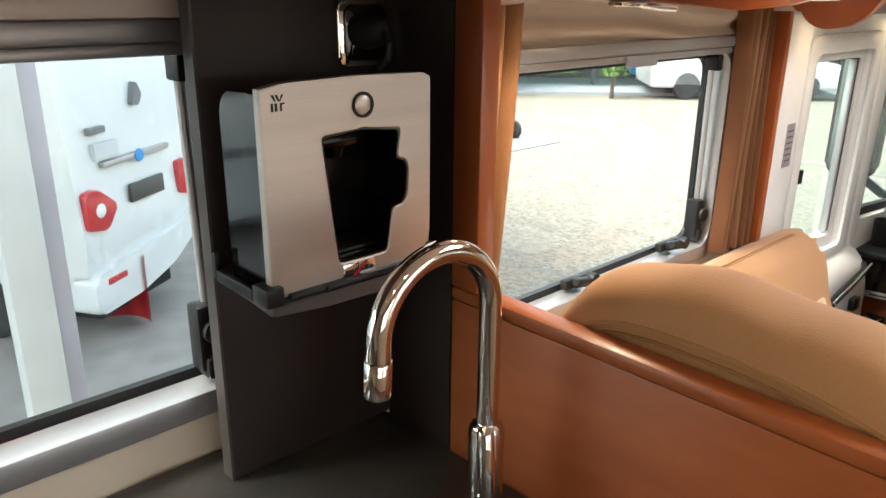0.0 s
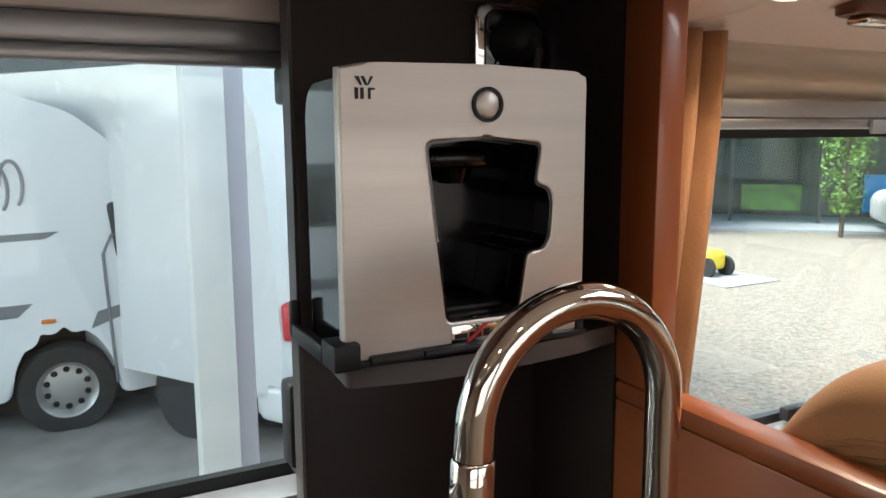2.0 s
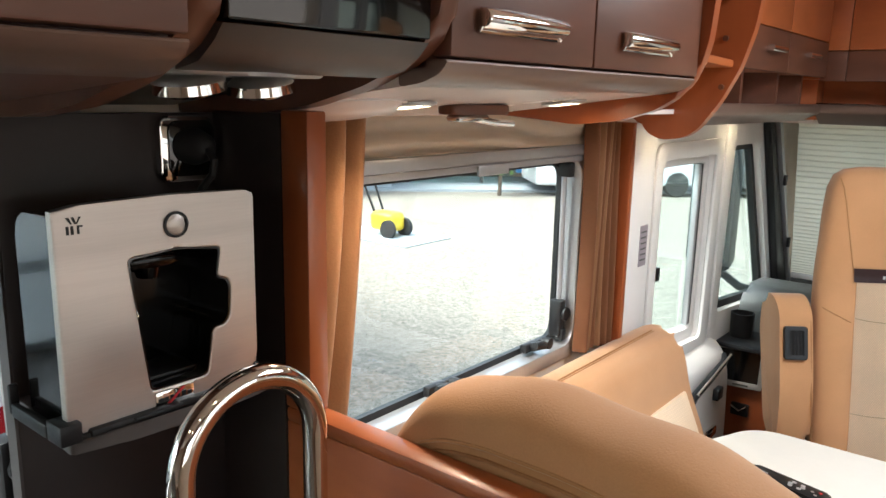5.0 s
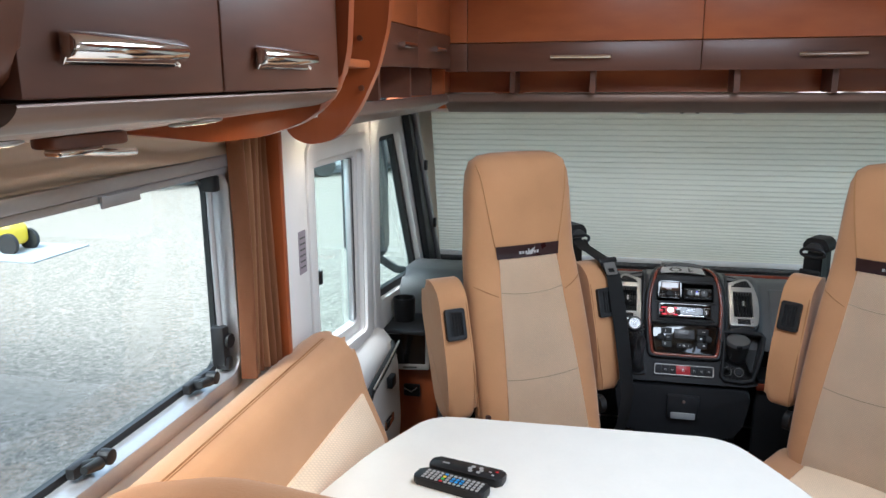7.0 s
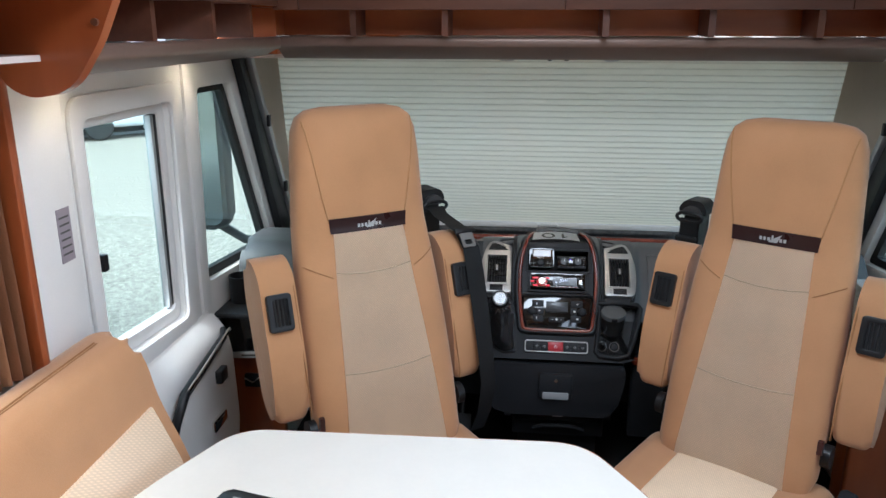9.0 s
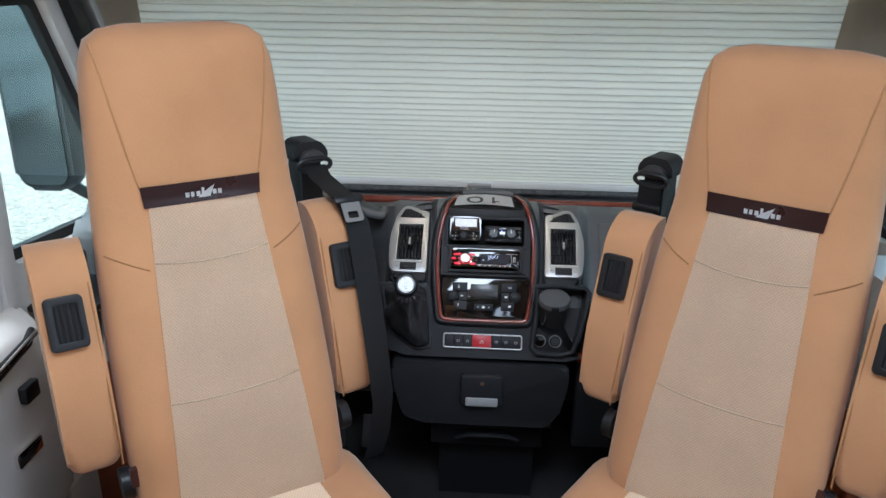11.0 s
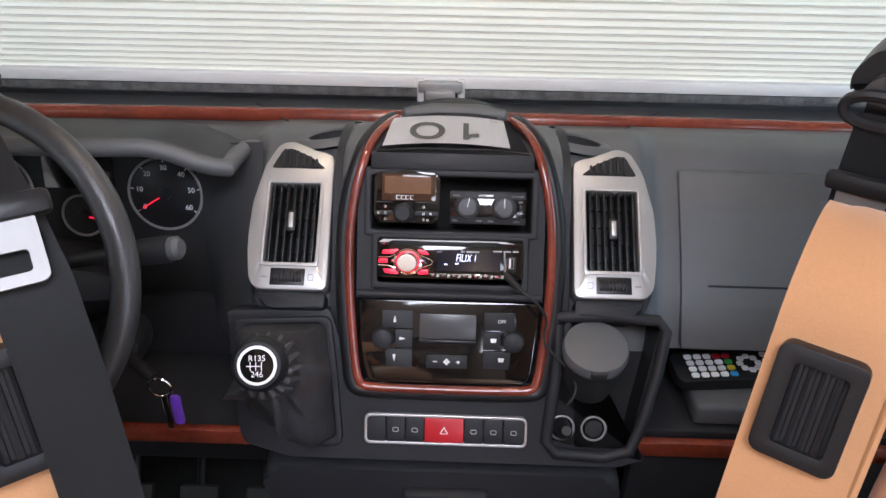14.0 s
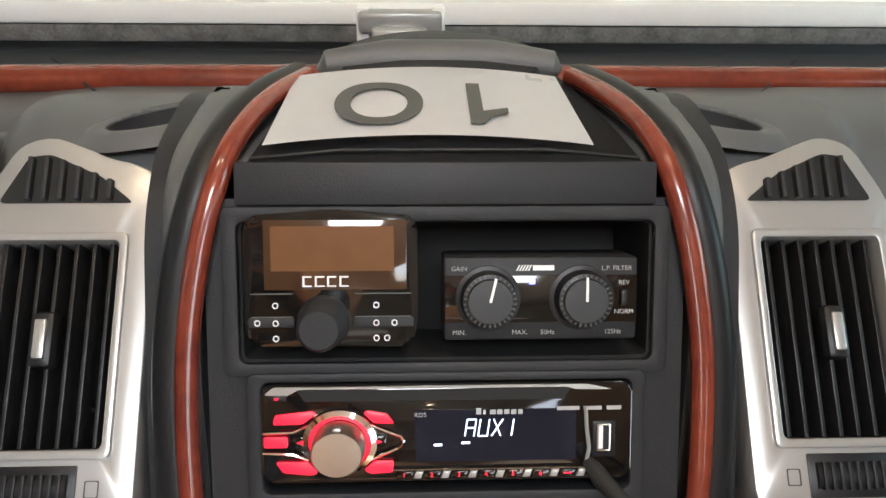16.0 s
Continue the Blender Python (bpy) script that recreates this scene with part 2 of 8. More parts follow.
def blind_cloth(name, color):
    """Cloth that lets daylight through."""
    ma = bpy.data.materials.new(name)
    ma.use_nodes = True
    nt = ma.node_tree
    nt.nodes.remove(nt.nodes["Principled BSDF"])
    di, tl, mx = (nt.nodes.new("ShaderNode" + k) for k in ("BsdfDiffuse", "BsdfTranslucent", "MixShader"))
    no = nt.nodes.new("ShaderNodeTexNoise")
    no.inputs["Scale"].default_value = 3
    mix = nt.nodes.new("ShaderNodeMix")
    mix.data_type = "RGBA"
    mix.inputs["A"].default_value, mix.inputs["B"].default_value = (*color, 1), (*[c * 0.86 for c in color], 1)
    nt.links.new(no.outputs["Fac"], mix.inputs["Factor"])
    for s in (di, tl):
        nt.links.new(mix.outputs["Result"], s.inputs["Color"])
    mx.inputs["Fac"].default_value = 0.27
    nt.links.new(di.outputs[0], mx.inputs[1])
    nt.links.new(tl.outputs[0], mx.inputs[2])
    nt.links.new(mx.outputs[0], nt.nodes["Material Output"].inputs["Surface"])
    return ma


def glow(name, color, power):
    return material(name, (0.8, 0.8, 0.8), 0.4, vary=0.02, bump=0, glow=color, power=power)


CHERRY = material("cherry wood", (0.36, 0.095, 0.028), 0.33, scale=3, fine=26, stretch=(1, 1, 0.18), dark=(0.22, 0.05, 0.016), bump=0.06, coat=0.25)
CHERRY_FLAT = material("cherry wood lengthwise", (0.44, 0.125, 0.036), 0.38, scale=4, fine=30, stretch=(0.3, 0.3, 1), dark=(0.29, 0.07, 0.021), bump=0.06, coat=0.1)
WALNUT = material("brown wood", (0.15, 0.056, 0.03), 0.42, scale=4, fine=45, stretch=(1, 0.15, 1), dark=(0.075, 0.028, 0.016), bump=0.08, coat=0.05)
WALNUT_X = material("brown wood crosswise", (0.15, 0.056, 0.03), 0.42, scale=4, fine=45, stretch=(0.15, 1, 1), dark=(0.08, 0.03, 0.017), bump=0.08, coat=0.05)
MAHOGANY = material("polished red wood trim", (0.23, 0.045, 0.022), 0.22, scale=14, fine=120, dark=(0.11, 0.018, 0.011), bump=0, coat=0.4)
BRONZE = material("brown metallic profile", (0.20, 0.13, 0.10), 0.38, metal=0.35, vary=0.05, bump=0.03)
DARK_PANEL = material("dark brown laminate", (0.030, 0.021, 0.019), 0.42, vary=0.08, bump=0.04)
GREY_EDGE = material("grey brown edging", (0.065, 0.054, 0.05), 0.45, vary=0.06, bump=0.03)
COUNTER = material("dark stone worktop", (0.022, 0.020, 0.019), 0.38, vary=0.3, scale=25, fine=220, dark=(0.05, 0.045, 0.04), bump=0.12)
CREAM = material("cream wall panel", (0.66, 0.57, 0.46), 0.55, vary=0.03, bump=0.05)
SOFFIT = material("satin pale ceiling panel", (0.72, 0.63, 0.58), 0.25, vary=0.03, bump=0.02)
CEILING = material("cream headliner", (0.70, 0.63, 0.54), 0.8, vary=0.03, fine=300, bump=0.2)
WHITE_PLASTIC = material("white moulded plastic", (0.72, 0.70, 0.68), 0.42, vary=0.03, fine=260, bump=0.06)
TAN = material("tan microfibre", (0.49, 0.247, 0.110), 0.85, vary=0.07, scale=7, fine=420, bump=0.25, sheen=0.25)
# darker copy of TAN for the seatback's rear face and seam lines
TAN_DARK = material("darker tan microfibre", (0.42, 0.21, 0.08), 0.88, vary=0.07, scale=7, fine=420, bump=0.25, sheen=0.2)
MESH = weave(material("beige woven fabric", (0.90, 0.69, 0.48), 0.9, vary=0.07, fine=260, bump=0.3), 70, 0.6, 0.07)
MESH_SEAM = material("beige thread", (0.52, 0.38, 0.24), 0.85, vary=0.05, bump=0)
SEAM = material("tan thread", (0.30, 0.14, 0.05), 0.8, vary=0.05, bump=0)
TABLE_TOP = material("pale cream tabletop laminate", (0.72, 0.69, 0.63), 0.4, vary=0.02, scale=12, bump=0.02)
CHROME = material("polished chrome", (0.86, 0.83, 0.80), 0.06, metal=1, vary=0.02, bump=0, rough_vary=0.03)
DARK_MIRROR = material("dark mirror glass", (0.24, 0.27, 0.26), 0.08, metal=1, vary=0.02, bump=0, rough_vary=0.02)
STEEL = material("brushed stainless steel", (0.54, 0.49, 0.45), 0.42, metal=1, vary=0.05, scale=5, fine=60, stretch=(1, 0.4, 10), bump=0.03)
SILVER = material("silver painted plastic", (0.40, 0.395, 0.385), 0.34, metal=0.55, vary=0.03, bump=0.02)
ALU = material("grey aluminium profile", (0.42, 0.42, 0.43), 0.38, metal=0.7, vary=0.05, bump=0.03)
BLACK = material("black plastic", (0.012, 0.012, 0.013), 0.4, vary=0.1, fine=300, bump=0.1, spec=0.3)
BLACK_GLOSS = material("gloss black plastic", (0.006, 0.006, 0.006), 0.06, vary=0.05, bump=0, coat=0.5)
NICHE = material("satin black plastic", (0.003, 0.003, 0.003), 0.16, vary=0.05, bump=0, spec=0.3)
# brown of the mirrored interior, put into the display's base colour
BROWN_REFLECTION = material("gloss display with painted brown reflection", (0.05, 0.026, 0.015), 0.07, vary=0.05, bump=0, coat=0.6)
DASH = material("dark grey grained dashboard", (0.024, 0.0245, 0.027), 0.5, vary=0.12, fine=900, bump=0.14, spec=0.22)
DASH_SOFT = material("anthracite dashboard pad", (0.095, 0.097, 0.101), 0.48, vary=0.12, fine=900, bump=0.14)
LEATHER = material("black leatherette", (0.05, 0.05, 0.052), 0.34, vary=0.12, fine=160, bump=0.35)
WEBBING = weave(material("black belt webbing", (0.022, 0.023, 0.025), 0.7, vary=0.1, bump=0), 160, 0.5, 0.2)
RUBBER = material("black rubber", (0.012, 0.012, 0.012), 0.7, vary=0.1, bump=0.2)
CARPET = material("black cab carpet", (0.018, 0.017, 0.017), 0.95, vary=0.2, fine=350, bump=0.8)
FELT = material("grey felt strip", (0.16, 0.155, 0.15), 0.95, vary=0.3, scale=60, fine=300, bump=0.8)
VINYL = material("brown wood vinyl floor", (0.16, 0.085, 0.05), 0.45, scale=3, fine=40, stretch=(1, 0.15, 1), dark=(0.1, 0.05, 0.03), bump=0.08)
BLIND = blind_cloth("pleated cream blind", (0.80, 0.76, 0.64))
SHADE = blind_cloth("cream window blind cloth", (0.90, 0.80, 0.68))
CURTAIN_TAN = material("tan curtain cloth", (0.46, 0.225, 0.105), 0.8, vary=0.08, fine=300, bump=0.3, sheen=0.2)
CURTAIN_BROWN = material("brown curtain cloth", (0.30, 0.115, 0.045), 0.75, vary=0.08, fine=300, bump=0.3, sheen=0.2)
PANE = glass("window pane", (0.90, 0.965, 0.95))
PANE_GREEN = glass("green tinted cab glass", (0.80, 0.91, 0.89))
WHITE = material("white print", (0.75, 0.75, 0.75), 0.5, vary=0.03, bump=0)
PAPER = material("white laminated paper", (0.78, 0.78, 0.80), 0.3, vary=0.02, bump=0.02)
GREY_PRINT = material("dark grey print", (0.06, 0.06, 0.055), 0.5, vary=0.05, bump=0)
RED = material("red plastic", (0.45, 0.012, 0.02), 0.35, vary=0.06, bump=0.03)
MAROON = material("dark maroon leather patch", (0.045, 0.012, 0.012), 0.3, vary=0.1, bump=0.15)
# near-black that paints the shade of depth into openings and recesses
RECESS_SHADE = material("near-black recess shade", (0.006, 0.006, 0.006), 0.8, bump=0)
LAMP_ON = glow("lit warm lamp lens", (1.0, 0.78, 0.5), 9.0)

# ---- setting ----
WX = -1.09          # inner face of the left wall
solid("floor", box(-1.1, 1.1, -2.2, 2.45, -0.05, 0), VINYL, "brown wood-look vinyl floor of a motorhome")
solid("floor_cab", box(-1.1, 1.1, 2.45, 3.9, -0.05, 0.004), CARPET, "black carpet on the floor of the driver's cab")
W1, W2 = (-0.75, 0.66, 1.010, 1.503), (1.0, 1.835, 0.925, 1.41)
solid("wall_left", slab_with_holes("x", WX, WX - 0.035, -2.2, 2.0, 0, 1.98, [W1, W2]), CREAM, "cream panelled side wall with two window openings")
# the two openings are out of view, added to bring in daylight
solid("wall_right", slab_with_holes("x", 1.09, 1.125, -2.2, 2.0, 0, 1.98, [(-0.9, 0.3, 0.9, 1.6), (0.6, 1.8, 0.85, 1.6)]), CREAM, "cream panelled side wall")
solid("wall_rear", box(-1.125, 1.125, -2.24, -2.2, 0, 1.98), CREAM, "cream partition closing the rear")
# both roof openings are added to let daylight in
solid("ceiling", slab_with_holes("z", 1.98, 2.02, -1.125, 1.125, -2.2, 3.2, [(-0.35, 0.35, -2.0, -1.2), (-0.32, 0.32, 1.4, 2.15)]), CEILING, "cream headliner ceiling with added rooflight openings")


def pane_window(name, y0, y1, z0, z1, x, side, label, inset=0.05, catches=(0.39, 0.8), stay_end=0.045):
    """A framed hinged window of a motorhome: aluminium frame, outer pane with black edge, stays and catches."""
    w = thing(name, label, "window", (x, (y0 + y1) / 2, z0), kind="structure")
    o, i = rounded(y0 - 0.012, y1 + 0.012, z0 - 0.012, z1 + 0.012, 0.05), rounded(y0 + 0.022, y1 - 0.022, z0 + 0.022, z1 - 0.022, 0.04)
    part("window_frame", ring(o, i, x + 0.012 * side, x - 0.036 * side, "x", r=0.003), ALU, w)
    o2, i2 = rounded(y0 + 0.02, y1 - 0.02, z0 + 0.02, z1 - 0.02, 0.042), rounded(y0 + 0.034, y1 - 0.034, z0 + 0.034, z1 - 0.034, 0.035)
    part("pane_edge", ring(o2, i2, x - 0.038 * side, x - 0.05 * side, "x"), BLACK, w)
    p = part("pane", prism(i2, x - 0.043 * side, x - 0.046 * side, "x"), PANE, w, "clear acrylic pane", smooth=0)
    p.visible_shadow = False
    for ye, s in ((y0 + 0.05, 1), (y1 - inset, -1)):
        st = part("stay", tube([(x - 0.02 * side, ye, z1 - stay_end), (x - 0.02 * side, ye - 0.006 * s, z0 + 0.09)], 0.0065, 10), ALU, w, "grey window stay")
        part("stay_top", box(x - 0.032 * side, x + 0.002 * side, ye - 0.011, ye + 0.011, z1 - stay_end - 0.015, z1 - stay_end + 0.02, 0.004), BLACK, st)
        bm = box(x - 0.034, x - 0.002, ye - 0.016, ye + 0.012, z0 + 0.04, z0 + 0.13, 0.006)
        bm = lathe([(0, -0.012), (0.016, -0.012), (0.018, 0), (0.016, 0.012), (0, 0.012)], 14, bm, pose(x - 0.008 * side, ye - 0.006 * s, z0 + 0.095, 0, 90, 0))
        bm = box(x - 0.03, x + 0.004, ye - 0.010, ye + 0.010, z0 + 0.03, z0 + 0.06, 0.005, 2, bm)
        part("stay_knob", bm, BLACK, st, "black plastic locking knob")
    for f in catches:
        yc = y0 + (y1 - y0) * f
        k = part("catch", box(x - 0.03, x - 0.012, yc - 0.028, yc + 0.028, z0 + 0.028, z0 + 0.05, 0.005), BLACK, w, "black window catch")
        bm = tube([(x - 0.012, yc, z0 + 0.04), (x + 0.012, yc, z0 + 0.05), (x + 0.024, yc - 0.012, z0 + 0.056), (x + 0.026, yc - 0.05, z0 + 0.064)], [0.011, 0.010, 0.010, 0.007], 10)
        bm = lathe([(0, -0.012), (0.013, -0.01), (0.014, 0), (0.013, 0.01), (0, 0.012)], 12, bm, pose(x + 0.012, yc + 0.022, z0 + 0.05, 0, 90, 0))
        part("catch_lever", bm, BLACK, k)
    return w


pane_window("window_1", *W1, WX, 1, "hinged window with grey aluminium frame beside the kitchen", 0.105, (0.2, 0.52), 0.075)
pane_window("window_2", *W2, WX, 1, "hinged window with grey aluminium frame and black stays")

# unseen rooflights, added only to brighten the interior from above
rear_window = thing("window_roof_rear", "added, unseen white framed rooflight with a drawn translucent blind", "rooflight", (0, -1.6, 1.98), kind="structure")
part("window_frame", ring(rounded(-0.375, 0.375, -2.025, -1.175, 0.03), rounded(-0.33, 0.33, -1.98, -1.22, 0.03), 1.972, 1.9795, "z", r=0.002), WHITE_PLASTIC, rear_window)
part("blind", box(-0.348, 0.348, -1.998, -1.202, 1.996, 1.999), blind_cloth("rear rooflight blind cloth", (0.8, 0.78, 0.74)), rear_window)
roof_window = thing("window_roof", "added, unseen white framed rooflight with a drawn translucent blind", "rooflight", (0, 1.775, 1.98), kind="structure")
part("window_frame", ring(rounded(-0.345, 0.345, 1.375, 2.175, 0.03), rounded(-0.30, 0.30, 1.42, 2.13, 0.03), 1.972, 1.9795, "z", r=0.002), WHITE_PLASTIC, roof_window)
part("blind", box(-0.318, 0.318, 1.402, 2.148, 1.996, 1.999), blind_cloth("rooflight blind cloth", (0.8, 0.78, 0.74)), roof_window)

# ---- kitchen ----
base = thing("kitchen_base_unit", "brown wooden kitchen base unit under a dark worktop", "cabinet", (-0.8, 0, 0))
part("body", box(-1.085, -0.53, -1.6, 0.77, 0.06, 0.885, 0.003), WALNUT, base)
part("plinth", box(-1.08, -0.58, -1.6, 0.77, 0, 0.06), BLACK, base)
for yy in (-1.2, -0.4, 0.4):
    d = part("door", box(-0.528, -0.51, yy - 0.385, yy + 0.365, 0.08, 0.87, 0.003), WALNUT, base)
    part("handle", tube([(-0.49, yy - 0.1, 0.8), (-0.49, yy + 0.1, 0.8)], 0.006), CHROME, d)
solid("worktop", box(-1.088, -0.5, -1.62, 0.7735, 0.887, 0.94, 0.006), COUNTER, "dark speckled stone-look kitchen worktop", "worktop", "")
# back panel and the divider between kitchen and lounge
solid("wall_kitchen_back", box(-1.03, -1.01, 0.53, 0.79, 0.941, 1.505, 0.001), DARK_PANEL, "dark brown laminate panel behind the coffee machine")
solid("trim_back_edge", box(-1.0305, -1.009, 0.5265, 0.5295, 0.941, 1.505), GREY_EDGE, "grey edging of the dark panel")
post = thing("divider", "cherry wood divider with a tall post between kitchen and lounge", "divider", (-0.5, 0.79, 0))
part("post", box(-0.886, -0.842, 0.774, 0.802, 1.1705, 1.512, 0.003), CHERRY, post)
part("side_panel", box(-1.01, -0.8865, 0.774, 0.802, 0.0, 1.508), DARK_PANEL, post, "dark brown laminate panel")
part("half_wall", box(-0.886, -0.215, 0.776, 0.802, 0.0, 1.152, 0.002), CHERRY_FLAT, post)
part("top_rail", box(-0.886, -0.213, 0.774, 0.806, 1.152, 1.17, 0.005), CHERRY_FLAT, post)

KITCHEN = [(-1.086, 1.5), (-0.95, 1.504), (-0.844, 1.517), (-0.76, 1.538), (-0.70, 1.562), (-0.668, 1.59), (-0.655, 1.64), (-0.65, 1.72), (-0.65, 1.975)]
PROFILE = [(-1.086, 1.5), (-0.88, 1.486), (-0.8, 1.495), (-0.735, 1.515), (-0.695, 1.54), (-0.67, 1.575), (-0.658, 1.62), (-0.652, 1.7), (-0.65, 1.83), (-0.65, 1.975)]


def profile_in(d):
    return [(x - d if x > -1.08 else x, z + d * 0.9 if z < 1.56 else z) for x, z in PROFILE]


def end_board(y0, y1, wood, label, outline=KITCHEN):
    p = soften(outline + [(-1.086, 1.975)], 0.012, 2)
    return solid("cabinet_side", prism(p, y0, y1, "y", 0.006, 3), wood, label, "cabinet panel", "")


end_board(0.532, 0.556, WALNUT, "curved brown wooden side board of the kitchen wall units")
end_board(0.774, 0.798, WALNUT, "curved brown wooden side board over the divider post")


def bar_handle(y0, y1, z, x, parent):
    """A chrome shell handle along y with rounded ends."""
    n = 8
    out = [(x + 0.003, z - 0.009)] + [(x + 0.004 + 0.015 * math.sin(a), z + 0.002 - 0.011 * math.cos(a) + 0.002) for a in (math.pi * k / n for k in range(n + 1))]
    bm = prism(out, y0, y1, "y", 0.003)
    h = part("handle", bm, CHROME, parent, "polished chrome shell handle")
    return h


def wall_unit(name, y0, y1, label, doors, glass_front=False):
    u = thing(name, label, "wall cabinet", (-0.85, (y0 + y1) / 2, 1.5), group="overhead cupboards")
    p = profile_in(0.012)
    low = [q for q in p if q[1] < 1.57] + [(-0.69, 1.572), (-0.72, 1.572), (-0.75, 1.53), (-0.82, 1.512), (-0.9, 1.512)]
    part("valance", prism(soften([(-0.735, 1.5385), (-0.705, 1.5425), (-0.682, 1.552), (-0.672, 1.5645), (-0.70, 1.5645), (-0.735, 1.552)], 0.008, 3) if not glass_front else [(-0.735, 1.546), (-0.705, 1.552), (-0.685, 1.566), (-0.675, 1.577), (-0.71, 1.577), (-0.735, 1.56)], y0, y1, "y"), DARK_PANEL if glass_front else BRONZE, u)
    part("carcass", box(-1.085, -0.70, y0, y1, 1.556, 1.972), WALNUT, u)
    n = len(doors)
    for a, b in doors:
        d = part("door", box(-0.695, -0.671, a + 0.0015, b - 0.0015, 1.567 if not glass_front else 1.579, 1.712 if not glass_front else 1.8, 0.003), BLACK_GLOSS if glass_front else WALNUT, u, "gloss black glass front" if glass_front else "")
        if not glass_front:
            bar_handle((a + b) / 2 - 0.025 - 0.075, (a + b) / 2 - 0.025 + 0.075, 1.6, -0.672, d)
            part("top_panel", box(-0.693, -0.673, a + 0.0015, b - 0.0015, 1.716, 1.97, 0.002), CHERRY_FLAT, u)
    return u


wall_unit("extractor_unit", 0.557, 0.773, "dark grey extractor unit with gloss black front above the coffee machine", [(0.557, 0.773)], True)
wall_unit("wall_cabinet", 0.799, 1.408, "brown wooden overhead cupboard with chrome handles over the window", [(0.799, 1.075), (1.075, 1.408)])
wall_unit("wall_cabinet", -1.6, 0.531, "brown wooden overhead cupboard over the kitchen window", [(-1.6, -0.9), (-0.9, -0.2), (-0.2, 0.531)])
end_board(1.409, 1.431, CHERRY, "curved cherry wood end board of the overhead cupboard", PROFILE)
solid("soffit", prism([(-1.089, 1.494), (-0.728, 1.5395), (-0.728, 1.551), (-1.089, 1.506)], 0.8, 1.408, "y"), SOFFIT, "satin pale panel under the overhead cupboards")
solid("soffit_kitchen", prism([(-1.089, 1.512), (-0.72, 1.564), (-0.72, 1.572), (-1.089, 1.52)], 0.557, 0.773, "y"), BLACK, "black underside of the extractor unit")
solid("soffit_corner", box(-1.089, -0.90, 1.432, 1.887, 1.5, 1.51), SOFFIT, "pale panel under the corner shelf")
solid("soffit_window", prism([(-1.089, 1.507), (-0.728, 1.5395), (-0.728, 1.551), (-1.089, 1.515)], -1.6, 0.531, "y"), WALNUT, "brown underside of the kitchen cupboards")


def faucet():
    f = thing("kitchen_faucet", "polished chrome swan-neck kitchen faucet standing on the worktop", "faucet", (-0.745, 0.695, 0.94))
    X, Y, R, zc = -0.745, 0.695, 0.0725, 1.212
    path = [(X, Y, 1.05), (X, Y, 1.12), (X, Y, 1.18)] + [(X + 0.0 * a, Y - R + R * math.cos(a), zc + R * math.sin(a)) for a in (radians(d) for d in range(0, 186, 6))]
    end = Vector(path[-1])
    way = (end - Vector(path[-2])).normalized()
    path += [tuple(end + way * 0.012)]
    part("spout", tube(path, 0.0118, 20), CHROME, f)
    part("nozzle", tube([tuple(end + way * k) for k in (0.0125, 0.014, 0.045, 0.048)], [0.0122, 0.0132, 0.0134, 0.0124], 20), CHROME, f)
    part("body", lathe([(0, 0), (0.026, 0), (0.026, 0.006), (0.0205, 0.010), (0.0195, 0.06), (0.0195, 0.128), (0.017, 0.134), (0.0125, 0.136), (0, 0.136)], 28, None, pose(X, Y, 0.94)), CHROME, f)
    lv = part("mixer_knob", lathe([(0, 0), (0.019, 0), (0.021, 0.003), (0.021, 0.026), (0.019, 0.03), (0, 0.031)], 24, None, pose(X + 0.014, Y - 0.014, 0.975, 90, 0, 45)), CHROME, f)
    part("lever", tube([(X + 0.030, Y - 0.028, 0.985), (X + 0.030, Y - 0.030, 1.035), (X + 0.026, Y - 0.030, 1.088), (X + 0.026, Y - 0.030, 1.09)], [0.0075, 0.0085, 0.009, 0.0078], 14), CHROME, lv)


faucet()

CX, CY0, CY1, CZ0, CZ1 = -0.868, 0.515, 0.722, 1.224, 1.431


